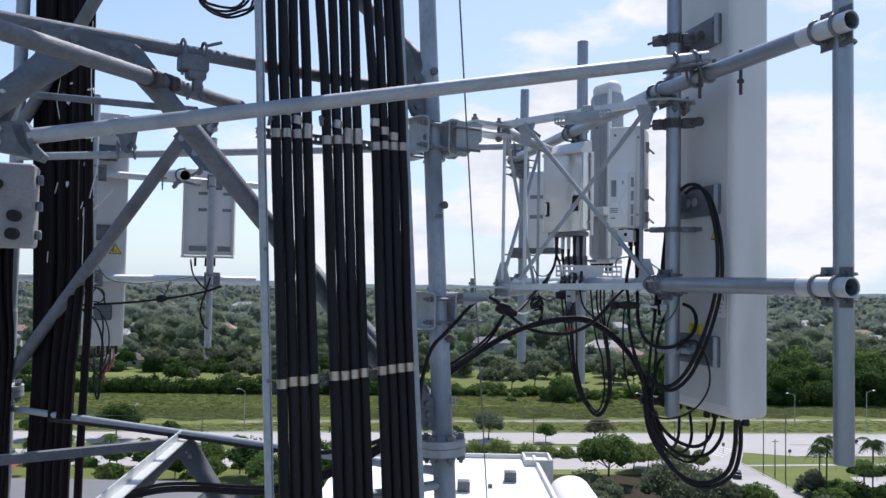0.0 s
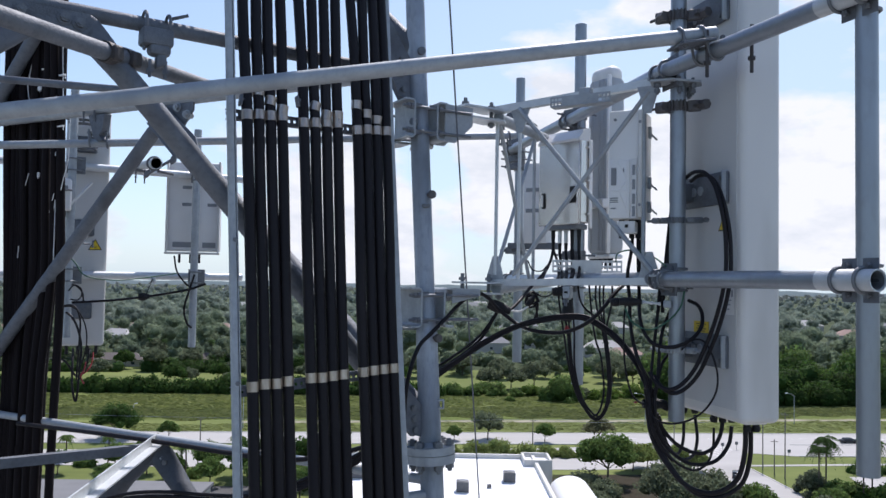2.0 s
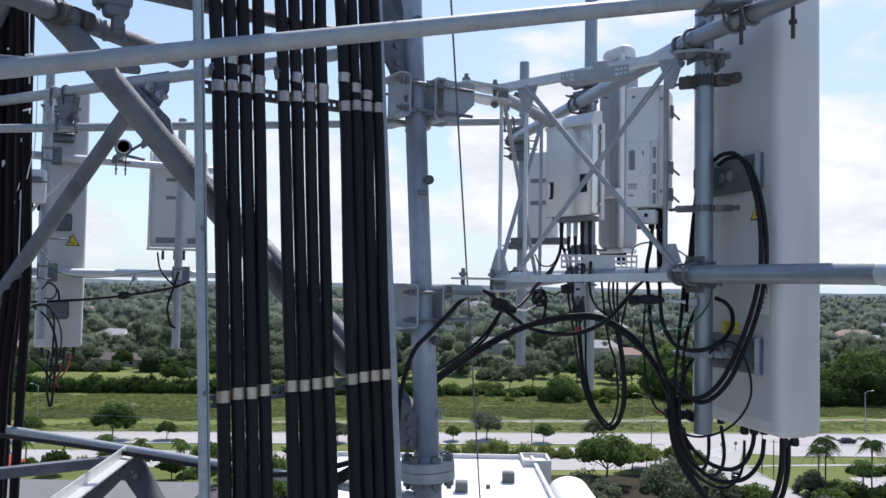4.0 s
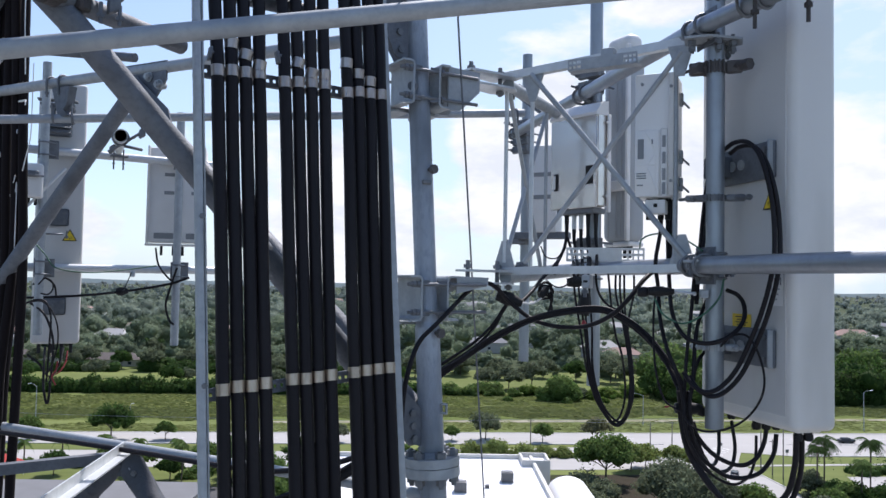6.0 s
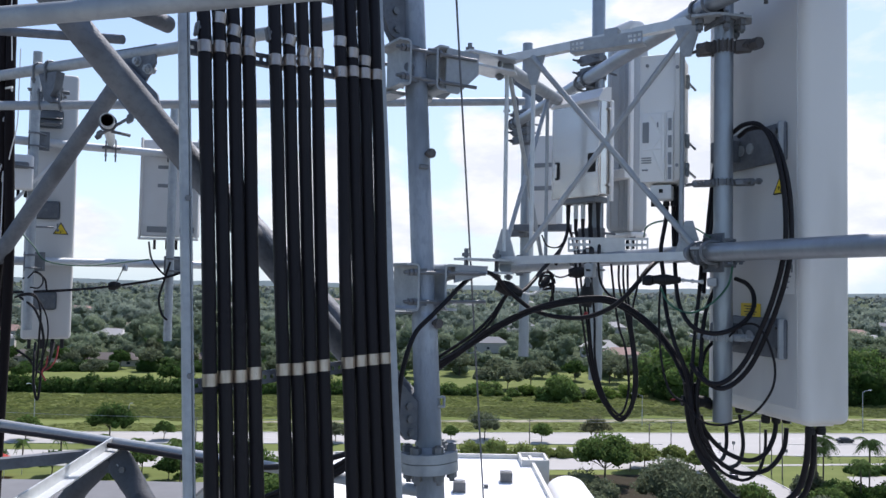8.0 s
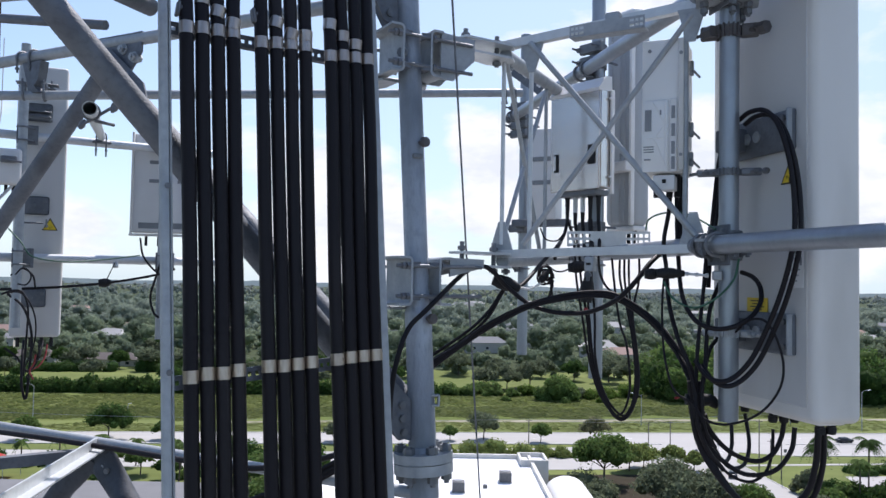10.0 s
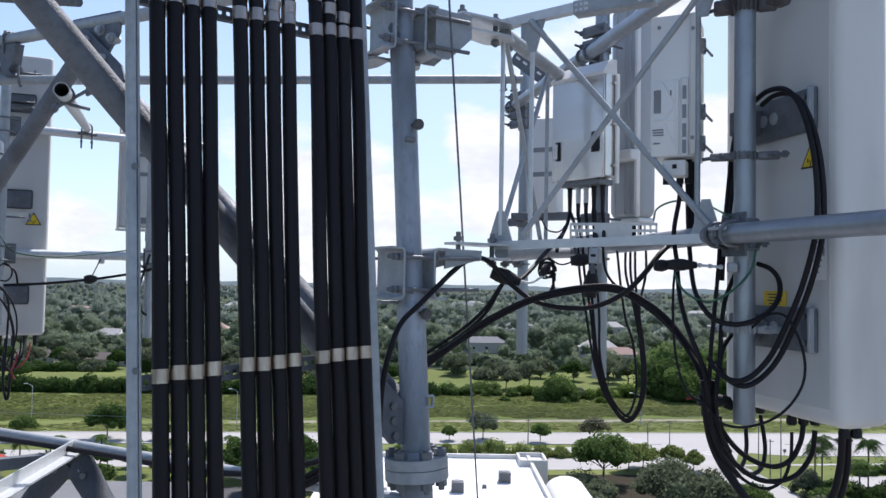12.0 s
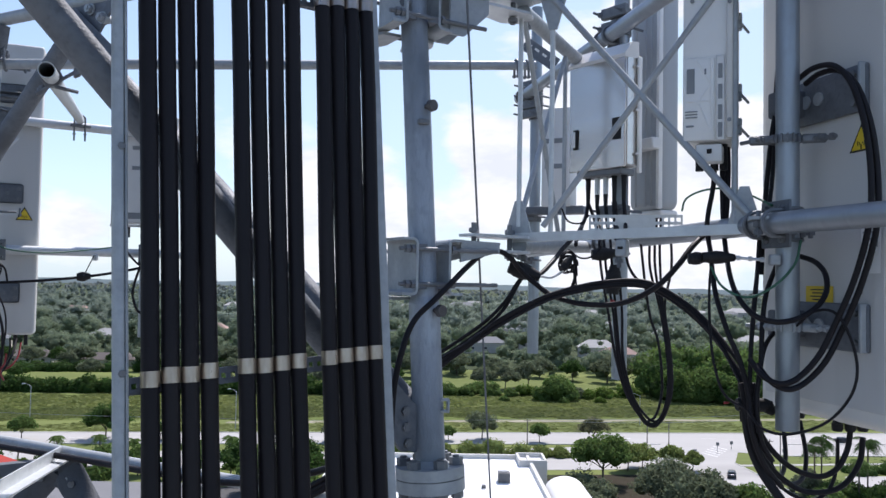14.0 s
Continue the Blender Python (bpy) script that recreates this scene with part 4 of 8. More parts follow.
for x, y, h in ((72, 205, 2.6), (77, 209, 2.2), (88, 203, 1.6), (64, 198, 2.2)):
    t = thing("road_sign", (x, y, GROUND), "small dark road sign on a post at the junction", "road sign", "road signs")
    bm = bmesh.new()
    rod(bm, (x, y, GROUND), (x, y, GROUND + h), 0.06, 8)
    part("post", bm, STEEL_DARK, t)
    bm = bmesh.new()
    block(bm, pose(x, y - 0.08, GROUND + h - 0.4), (0.8, 0.04, 0.8), 0.02, 1)
    part("plate", bm, STEEL_DARK, t)
CAR_PAINT = material("dark_car_paint", (0.02, 0.025, 0.035), 0.25, 0.2)
for x, y, turn in ((66, 179, 70), (112, 221, 4), (-140, 189, 2)):
    t = thing("car", (x, y, GROUND + 0.11), "dark saloon car on the pale asphalt", "car", "cars")
    m = pose(x, y, GROUND + 0.11, 0, 0, turn)
    bm = bmesh.new()
    block(bm, m @ Matrix.Translation((0, 0, 0.6)), (4.5, 1.8, 0.7), 0.18, 3)
    part("body", bm, CAR_PAINT, t)
    bm = bmesh.new()
    block(bm, m @ Matrix.Translation((-0.2, 0, 1.12)), (2.4, 1.55, 0.55), 0.2, 3)
    part("cabin", bm, GLASS_FAR, t)
    for a, b in ((-1.4, -0.85), (1.4, -0.85), (-1.4, 0.85), (1.4, 0.85)):
        bm = bmesh.new()
        rod(bm, m @ Vector((a, b - 0.1, 0.33)), m @ Vector((a, b + 0.1, 0.33)), 0.33, 14)
        part("wheel", bm, RUBBER, t)

# ---- lattice tower: three leaning legs, horizontals, chevron braces ----
def leg2(z):
    return Vector((-0.029 - 0.055 * z, 4.17 + 0.03 * z, z))


def leg1(z):
    return Vector((-2.86 + 0.03 * z, 2.2 + 0.05 * z, z))


def leg3(z):
    return Vector((-3.14 + 0.03 * z, 5.82 - 0.05 * z, z))


def box_matrix_at(p, turn):
    """An upright frame at p, turned about z."""
    return Matrix.Translation(p) @ Matrix.Rotation(radians(turn), 4, "Z")


tower = thing("lattice_tower", leg2(GROUND + 0.3), "three-legged galvanised steel lattice tower with bolted pipe bracing", "tower")
for leg, lo in ((leg2, GROUND), (leg1, GROUND), (leg3, GROUND)):
    bm = bmesh.new()
    rod(bm, leg(lo), leg(-0.84), 0.056, 28)
    rod(bm, leg(-0.84), leg(-0.27), 0.0525, 28)
    rod(bm, leg(-0.27), leg(-0.245), 0.0525, 28, 0.0465)
    rod(bm, leg(-0.245), leg(4.5), 0.0465, 28)
    part("leg", bm, LEG, tower)
    bm = bmesh.new()
    m = axes(leg(-0.84), leg(4))
    for z0, z1 in ((-0.043, -0.003), (0.0, 0.036)):
        p, q = ring(bm, m, 0.115, 32, z0), ring(bm, m, 0.115, 32, z1)
        bridge(bm, p, q)
        bm.faces.new(p), bm.faces.new(q)
    p, q = ring(bm, m, 0.068, 28, 0.036), ring(bm, m, 0.047, 28, 0.062)
    bridge(bm, p, q)
    part("flange", bm, GALV, tower)
    for k in range(6):
        a = k * math.tau / 6 - 0.10
        bm = bmesh.new()
        c = m @ Vector((0.088 * math.cos(a), 0.088 * math.sin(a), 0))
        up = m.to_3x3() @ Vector((0, 0, 1))
        rod(bm, c - up * 0.085, c + up * 0.068, 0.011, 10)
        nut(bm, c + up * 0.048, up, 0.023, 0.026)
        nut(bm, c - up * 0.058, up, 0.021, 0.026)
        part("flange_bolt", bm, STEEL_DARK, tower)
    if leg is leg2:
        for z, side in ((1.1, 1), (0.40, 1), (-0.29, 2.2), (0.75, -1)):
            c = leg(z)
            bm = bmesh.new()
            d = Vector((0.32 * side, -0.95 + 0.2 * (side > 2), 0)) if z > 0.6 or z < 0 else Vector((0.66, -0.70, 0))
            rod(bm, c + d * 0.04, c + d * 0.075, 0.009, 10)
            rod(bm, c + d * 0.072, c + d * 0.088, 0.021, 16, 0.019)
            part("step_bolt", bm, CLAMP_BROWN if z < 0.6 else GALV_DULL, tower)


# a small welded lug low on the leg, and an earth clip under the step bolt
bm = bmesh.new()
ml = box_matrix_at(leg2(-0.605) + Vector((0.062, -0.02, 0)), 10)
block(bm, ml @ Matrix.Translation((0.006, 0, 0)), (0.008, 0.022, 0.046), 0.002, 1)
for dz in (-0.019, 0.019):
    block(bm, ml @ Matrix.Translation((-0.008, 0, dz)), (0.030, 0.022, 0.008), 0.002, 1)
part("lug", bm, GALV, tower, "small pale welded lug")
bm = bmesh.new()
block(bm, box_matrix_at(leg2(0.345) + Vector((0.020, -0.049, 0)), 20), (0.04, 0.02, 0.018), 0.003, 1)
part("clip", bm, STEEL_DARK, tower)


def member(a, b, r, name, mat=GALV_DULL, n=20):
    bm = bmesh.new()
    rod(bm, a, b, r, n)
    return part(name, bm, mat, tower)


def angle_bar(a, b, w, up, name, mat=GALV_DULL, t=0.008):
    """An L section from a to b, one leg along up."""
    m, length = axes(a, b, up), (Vector(b) - Vector(a)).length
    bm = bmesh.new()
    out = [(0, 0), (w, 0), (w, t), (t, t), (t, w), (0, w)]
    lo = [bm.verts.new(m @ Vector((x, y, 0))) for x, y in out]
    hi = [bm.verts.new(m @ Vector((x, y, length))) for x, y in out]
    bm.faces.new(lo[::-1]), bm.faces.new(hi)
    bridge(bm, lo, hi)
    return part(name, bm, mat, tower, smooth=0)


def gusset(c, u, v, w, h, name="gusset_plate", bolts=4, mat=GALV_DULL):
    """A chamfered bolted plate at c, spanned by u and v."""
    u, v = Vector(u).normalized(), Vector(v).normalized()
    nrm = u.cross(v).normalized()
    v = nrm.cross(u)
    m = Matrix((u, v, nrm)).transposed().to_4x4()
    m.translation = c
    bm = bmesh.new()
    slab(bm, [(-w / 2, h / 2), (-w / 2, 0), (-w / 4, -h / 2), (w / 4, -h / 2), (w / 2, 0), (w / 2, h / 2)], m, 0.012)
    ob = part(name, bm, mat, tower, smooth=0)
    for k in range(bolts):
        bm = bmesh.new()
        p = m @ Vector((w * (k / (bolts - 1) - 0.5) * 0.72, h * 0.12 * (-1) ** k, 0))
        rod(bm, p - nrm * 0.035, p + nrm * 0.035, 0.010, 8)
        rod(bm, p - nrm * 0.011, p + nrm * 0.011, 0.027, 18)
        nut(bm, p + nrm * 0.020, nrm, 0.020, 0.018)
        nut(bm, p - nrm * 0.020, nrm, 0.020, 0.018)
        part("bolt", bm, GALV, ob)


def half(f, g, z):
    return (f(z) + g(z)) / 2


# the near face, between leg 1 and leg 2
u12 = (leg2(0) - leg1(0)).normalized()
u23 = (leg2(0) - leg3(0)).normalized()
H12, H23, LOW = 0.985, 1.015, -1.03
member(leg1(H12), leg2(H12) - u12 * 0.16, 0.030, "horizontal_pipe", GALV_DULL)


def near_face(s, z):
    """s metres from leg 2 towards leg 1."""
    return Vector((-0.03 - 0.81 * s, 4.17 - 0.57 * s, z))


apex23 = half(leg2, leg3, H23 - 0.1) - Vector((0.03, 0, 0))


def brace_end(top, d, r, mat, flat=Vector((0, 1, 0)), label=""):
    """The flattened end of a tube brace, widest at its tip, that runs into the round tube along d."""
    across = flat.cross(d).normalized()
    m = Matrix((across, d, across.cross(d))).transposed().to_4x4()
    bm = bmesh.new()
    prev = None
    for k in range(9):
        f = k / 8
        w, h = r * (1.30 - 0.30 * f * f) * (0.80 if k == 0 else 1.0), 0.012 + (r - 0.012) * f * f
        m.translation = top + d * (0.24 * f)
        cur = [bm.verts.new(m @ Vector((w * math.cos(i * math.tau / 20), 0, h * math.sin(i * math.tau / 20)))) for i in range(20)]
        if prev:
            bridge(bm, prev, cur)
        else:
            bm.faces.new(cur)
        prev = cur
    return part("flattened_end", bm, mat, tower, label)


face_n = Vector((0.57, -0.81, 0)).normalized()
for a, b, r in ((near_face(1.60, 0.94), near_face(0.03, -0.73), 0.0455), (near_face(1.76, 0.95), near_face(3.44, -0.72), 0.054)):
    d = (b - a).normalized()
    brace_end(a - face_n * 0.012, d, r, GALV_DULL, face_n)
    member(a + d * 0.238 - face_n * 0.012, b, r, "diagonal_brace")
m = Matrix((-u12, Vector((0, 0, 1)), face_n)).transposed().to_4x4()
m.translation = near_face(0, 0) + face_n * 0.014
bm = bmesh.new()
slab(bm, [(1.90, 0.965), (1.55, 0.965), (1.548, 0.905), (1.575, 0.872), (1.66, 0.86), (1.80, 0.852), (1.91, 0.88)], m, 0.012)
plate = part("gusset_plate", bm, GALV_DULL, tower, "bolted chevron gusset under the horizontal", smooth=0)
for x, z in ((1.785, 0.936), (1.641, 0.934), (1.588, 0.922)):
    q = m @ Vector((x, z, 0))
    bm = bmesh.new()
    rod(bm, q - face_n * 0.012, q + face_n * 0.011, 0.027, 20)
    part("washer", bm, GALV_DULL, plate)
    bm = bmesh.new()
    rod(bm, q - face_n * 0.03, q + face_n * 0.032, 0.010, 8)
    nut(bm, q + face_n * 0.019, face_n, 0.018, 0.016)
    part("bolt", bm, STEEL_DARK, plate)
# the face behind, between leg 2 and leg 3
member(leg3(H23), leg2(H23), 0.030, "horizontal_pipe", GALV)
member(apex23, leg2(-0.68), 0.0445, "diagonal_brace")
member(Vector((-1.66, 5.10, 0.93)), Vector((-3.17, 5.816, -0.80)), 0.043, "diagonal_brace")
member(leg3(1.04), half(leg2, leg3, 2.75) - Vector((0.06, 0, 0)), 0.043, "diagonal_brace")
member(leg2(1.12), half(leg2, leg3, 2.75) + Vector((0.06, 0, 0)), 0.043, "diagonal_brace")
gusset(apex23 + u23 * 0.1 + Vector((0, 0, 0.03)), u23, (0, 0, 1), 0.32, 0.2)
far_dir = (leg2(-0.68) - apex23).normalized()
far_side = far_dir.cross(Vector((0, 1, 0))).normalized()
m = Matrix((far_side, far_dir, far_side.cross(far_dir))).transposed().to_4x4()
m.translation = apex23 + far_dir * 0.17 - Vector((0, 0.055, 0))
bm = bmesh.new()
slab(bm, [(-0.075, -0.19), (0.075, -0.19), (0.085, 0.12), (0.05, 0.20), (-0.05, 0.20), (-0.085, 0.12)], m, 0.014)
flat_end = part("splice_plate", bm, GALV_DULL, tower, "wide bolted splice plate on the brace", smooth=0)
for x, y in ((-0.04, -0.13), (0.04, -0.13), (-0.04, 0.02), (0.04, 0.02), (0.0, 0.13)):
    q = m @ Vector((x, y, 0))
    bm = bmesh.new()
    rod(bm, q - Vector((0, 0.03, 0)), q + Vector((0, 0.02, 0)), 0.010, 8)
    nut(bm, q - Vector((0, 0.018, 0)), (0, 1, 0), 0.021, 0.018)
    part("bolt", bm, GALV, flat_end)
# lower horizontals and the plan bracing between their middles
for f, g, dz in ((leg2, leg3, 0.06), (leg1, leg2, 0.0), (leg1, leg3, 0.0)):
    member(f(LOW + dz), g(LOW + dz), 0.024, "horizontal_pipe", GALV)
mid23, mid12, mid13 = half(leg2, leg3, LOW + 0.03) - Vector((0.04, 0, 0)), half(leg1, leg2, LOW + 0.03), half(leg1, leg3, LOW + 0.03)
angle_bar(mid23, mid12, 0.056, (0, 0, 1), "plan_brace", GALV_NEW)
angle_bar(mid23, mid13, 0.052, (0, 0, -1), "plan_brace", GALV_DULL)
for side, foot in ((1, leg2(-2.9)), (-1, leg3(-2.9))):
    top = mid23 + u23 * 0.10 * side - Vector((0, 0, 0.09))
    d = (foot - top).normalized()
    member(top + d * 0.168, foot, 0.056, "diagonal_brace", BRACE)
    fl = brace_end(top - d * 0.07, d, 0.056, BRACE, label="flattened brace end with one bolt, shade put into its dark colour")
    bm = bmesh.new()
    q = top
    rod(bm, q - Vector((0, 0.035, 0)), q + Vector((0, 0.05, 0)), 0.008, 10)
    nut(bm, q - Vector((0, 0.026, 0)), (0, 1, 0), 0.015, 0.014)
    part("node_bolt", bm, STEEL_DARK, fl)
gusset(mid23 - Vector((0, -0.02, 0.06)), u23, (0, 0, 1), 0.22, 0.14, mat=BRACE, bolts=2)
def leg_gusset(z, u, tall=1.0, mat=GALV_DULL):
    """A plate welded to the leg, its upper edge rising away from it, with an upright row of bolts."""
    n = u.cross(Vector((0, 0, 1))).normalized()
    m = Matrix((u, Vector((0, 0, 1)), n)).transposed().to_4x4()
    m.translation = leg2(z)
    bm = bmesh.new()
    slab(bm, [(x, y * tall) for x, y in ((-0.04, 0.045), (-0.079, 0.08), (-0.19, 0.20), (-0.215, 0.13), (-0.15, -0.03), (-0.112, -0.082), (-0.055, -0.098), (-0.04, -0.09))], m, 0.012)
    g = part("gusset_plate", bm, mat, tower, smooth=0)
    for x, y in ((-0.098, 0.042), (-0.094, -0.010), (-0.087, -0.063)):
        q = m @ Vector((x, y * tall, 0))
        bm = bmesh.new()
        rod(bm, q - n * 0.020, q + n * 0.020, 0.008, 8)
        nut(bm, q + n * 0.012, n, 0.015, 0.012)
        nut(bm, q - n * 0.012, n, 0.015, 0.012)
        part("bolt", bm, STEEL_DARK, g)


for z, tall in ((-0.66, 1.0), (1.002, 1.4)):
    leg_gusset(z, u12, tall)
    leg_gusset(z, u23, tall)

# the bays below, down to the ground
for k in range(10):
    z1, z0 = -2.9 - 3.9 * k, -2.9 - 3.9 * (k + 1)
    for f, g in ((leg1, leg2), (leg2, leg3), (leg3, leg1)):
        member(f(z1), g(z1), 0.036, "horizontal_pipe", GALV_DULL, 10)
        member(half(f, g, z1), f(max(z0, GROUND)), 0.045, "diagonal_brace", GALV_DULL, 10)
        member(half(f, g, z1), g(max(z0, GROUND)), 0.045, "diagonal_brace", GALV_DULL, 10)

# ---- feeder cables on their ladder along the near face ----
ROW = Vector((0.8225, 0.5688, 0))
LEAN = Vector((-0.065, 0.07, 1.0))
FOOT = Vector((-0.1861, 3.8722, 0.0))


def band_z(g, i, z):
    """The rungs rise towards the leg; the upper hangers sit a little askew."""
    s = row_at(g, i, z)
    return z + (0.068 * (s + 0.39) if z < 0.5 else 0.004 + 0.10 * 0.05 * (i - 1.5))


def on_ladder(s, z, out=0.0):
    """s metres along the row from the last cable, at height z; out: towards the camera."""
    return FOOT + ROW * s + LEAN * z + Vector((0.5688, -0.8225, 0)) * out


ladder = thing("cable_ladder", on_ladder(0.03, GROUND + 0.2), "galvanised cable ladder with pierced strut rungs", "cable ladder")
m = Matrix((ROW, LEAN.normalized(), ROW.cross(LEAN).normalized())).transposed().to_4x4()
bm = bmesh.new()
strut = [(-0.0185, 0.012), (-0.0165, 0.006), (-0.012, 0.002), (-0.006, 0.0), (0.001, 0.0), (0.005, 0.002), (0.006, 0.010), (0.009, 0.010), (0.010, 0.003), (0.0145, 0.005), (0.0180, 0.011), (0.0185, 0.024), (-0.0185, 0.024)]
side, inward = ROW.normalized(), Vector((-0.5688, 0.8225, 0))
lo = [bm.verts.new(on_ladder(-0.722, GROUND, 0.041) + side * x + inward * y) for x, y in strut]
hi = [bm.verts.new(on_ladder(-0.722, 4.4, 0.041) + side * x + inward * y) for x, y in strut]
bm.faces.new(lo[::-1]), bm.faces.new(hi), bridge(bm, lo, hi)
part("left_rail", bm, GALV, ladder, "folded galvanised strut with bolt heads", smooth=50)
bm = bmesh.new()
mm = m.copy()
mm.translation = on_ladder(0.045, (4.4 + GROUND) / 2, 0.0)
block(bm, mm, (0.028, 4.4 - GROUND, 0.012), 0.001, 1)
part("right_rail", bm, GALV, ladder, "flat galvanised bar", smooth=0)
for z in (0.66, -0.455, -1.55, 1.75):
    mm = m @ Matrix.Rotation(0.068 if z < 0.5 else 0.008, 4, "Z")
    mm.translation = on_ladder(-0.335, z + (0.004 if z < 0.5 else 0.0), -0.05)
    bm = bmesh.new()
    for dy in (-0.0145, 0.0145):
        block(bm, mm @ Matrix.Translation((0, dy, 0)), (0.76, 0.015, 0.006))
    for dy in (-0.0205, 0.0205):
        block(bm, mm @ Matrix.Translation((0, dy, -0.011)), (0.76, 0.003, 0.0155))
    for k in range(30):
        block(bm, mm @ Matrix.Translation((-0.377 + k * 0.026, 0, 0)), (0.0125, 0.014, 0.006))
    part("rung", bm, GALV_DULL, ladder, "pierced galvanised strut rung", smooth=0)
for z in (1.4, 0.13, -0.43, -0.95):
    bm = bmesh.new()
    c = on_ladder(-0.722, z, 0.041)
    nut(bm, c, (0.57, -0.82, 0), 0.010, 0.012)
    part("bolt_head", bm, STEEL_DARK, ladder)

feeder_group = "feeder cables on the near ladder"
UPPER_BAND = ((0, 0.758, 0.723, 0.692), (0, 0.729, 0.697, 0.703), (0.765, 0.730, 0.708, 0))
rnd = random.Random(4)


def row_at(g, i, z):
    """Where along the row cable i of bunch g runs at height z."""
    lo, up, step = ((-0.645, -0.646, 0.0515), (-0.392, -0.393, 0.0545), (-0.143, -0.132, 0.0503))[g]
    f = min(max((z + 0.42) / 1.09, 0), 1)
    f = f * f * (3 - 2 * f)
    s = lo + 0.0503 * i + f * (up - lo + (step - 0.0503) * i)
    if z > 0.72:
        s += (z - 0.72) * (-0.016 + 0.006 * i) * (1 + 0.3 * g)
    return s


for g in range(3):
    for i in range(4):
        pts = [on_ladder(row_at(g, i, z), z) for z in (GROUND, -4.0)]
        ph = rnd.uniform(0, 6)
        for k in range(42):
            z = -2.2 + k * 0.16
            free = min(1.0, abs(z + 0.43) / 0.3, abs(z - 0.665) / 0.3)
            wob = (0.0018 if z < 0.8 else 0.004) * free
            pts.append(on_ladder(row_at(g, i, z) + wob * math.sin(3.3 * z + ph), z, wob * math.cos(2.7 * z + ph)))
        bm = bmesh.new()
        sweep(bm, pts, 0.0229, 16, 3)
        cable = single("feeder_cable", bm, CABLE, "thick black corrugated feeder cable strapped to the ladder", "cable", feeder_group)
        for z in (-0.432, 0.654, -1.53):
            z = band_z(g, i, z) + rnd.uniform(-0.003, 0.003)
            s = row_at(g, i, z)
            bm = bmesh.new()
            pipe(bm, on_ladder(s, z - 0.020), on_ladder(s, z + 0.020), 0.0242, 0.0014, 20)
            part("hanger_clip", bm, STRAP, cable, "stainless snap-in hanger band")
        z2 = UPPER_BAND[g][i]
        s = row_at(g, i, z2 or 0.70)
        bm = bmesh.new()
        if z2:
            a, b = on_ladder(s - rnd.uniform(0, 0.005), z2 - 0.019, 0.002), on_ladder(s + rnd.uniform(-0.002, 0.004), z2 + 0.019, 0.005)
            pipe(bm, a, b, 0.0246, 0.0014, 18)
            part("upper_clip", bm, STRAP, cable, "bent stainless band")
        elif i == 0:
            mc = m @ Matrix.Rotation(rnd.uniform(-0.2, 0.3), 4, "Z")
            mc.translation = on_ladder(s - 0.026, 0.71 + 0.03 * g, 0.0)
            block(bm, mc, (0.012, 0.05, 0.03), 0.004, 1)
            block(bm, mc @ Matrix.Translation((0.022, 0.004, 0.012)), (0.034, 0.012, 0.008), 0.002, 1)
            part("bent_clip", bm, STEEL_DARK, cable, "opened band bent aside")
        else:
            bm.free()

# ---- sector mount on the leg: face pipes, stand-off frame ----
def face(y, z):
    """A point on the mount's face line, bent before y = 4 to fit the camera's view."""
    if y < 4.0:
        return Vector((1.1208 + 0.36 * (4.0 - y), y, z))
    return Vector((1.36 - 0.184 * (y - 2.7), y, z))


def box_matrix(centre, across, up=(0, 0, 1)):
    """x along across, z up, y away from the camera's side."""
    x, z = Vector(across).normalized(), Vector(up).normalized()
    m = Matrix((x, z.cross(x), z)).transposed().to_4x4()
    m.translation = centre
    return m


FACE = Vector((-0.181, 0.9835, 0))
OUT = Vector((0.9835, 0.181, 0))
R_PIPE = 0.0365
Z_UP, Z_LOW = 0.955, 0.012
mount = thing("sector_mount", leg2(-0.3), "galvanised sector mount with two face pipes and braced stand-off frame", "antenna mount")
def pipe_z(z, y):
    """The upper face pipe rises a little towards its far end, to fit the camera's view."""
    return z + (0.025 + 0.025 * max(0.0, y - 4.2) if z > 0.5 else -0.003)


for z in (Z_UP, Z_LOW):
    y0, joint = 2.88, face(4.0, pipe_z(z, 4.0)) - OUT * 0.05
    bm = bmesh.new()
    pipe(bm, face(y0, pipe_z(z, y0)) - OUT * 0.06, joint + Vector((-0.004, 0.012, 0)), 0.0355, 0.005)
    pipe(bm, joint, face(6.78, pipe_z(z, 6.78)) - OUT * 0.05, 0.0352, 0.005)
    fp = part("face_pipe", bm, MAST_STEEL, mount, "horizontal galvanised face pipe with open ends")
    bm = bmesh.new()
    pipe(bm, face(y0 - 0.004, pipe_z(z, y0)) - OUT * 0.06, face(y0 + 0.22, pipe_z(z, y0 + 0.22)) - OUT * 0.06, 0.0375, 0.003)
    part("end_sleeve", bm, GALV_NEW, fp)
for y, off in ((2.98, 0.005), (4.0, 0.03), (5.3, 0.03), (6.66, 0.03)):
    c = face(y, 0) + OUT * off
    mast = thing("mast_pipe", Vector((*c.xy, -0.64)), "upright galvanised antenna pipe clamped to the mount", "pipe", "mast pipes of the mount")
    bm = bmesh.new()
    pipe(bm, Vector((*c.xy, -0.645)), Vector((*c.xy, 1.63)), R_PIPE, 0.005)
    part("tube", bm, MAST_STEEL, mast)
    for z in (Z_UP, Z_LOW):
        crossing(mast, c + Vector((0, 0, pipe_z(z, y))), (0, 0, 1), R_PIPE, face(y, pipe_z(z, y)) - OUT * (0.05 if y > 3 else 0.06), FACE if y > 3 else Vector((-0.339, 0.941, 0)), 0.0355)

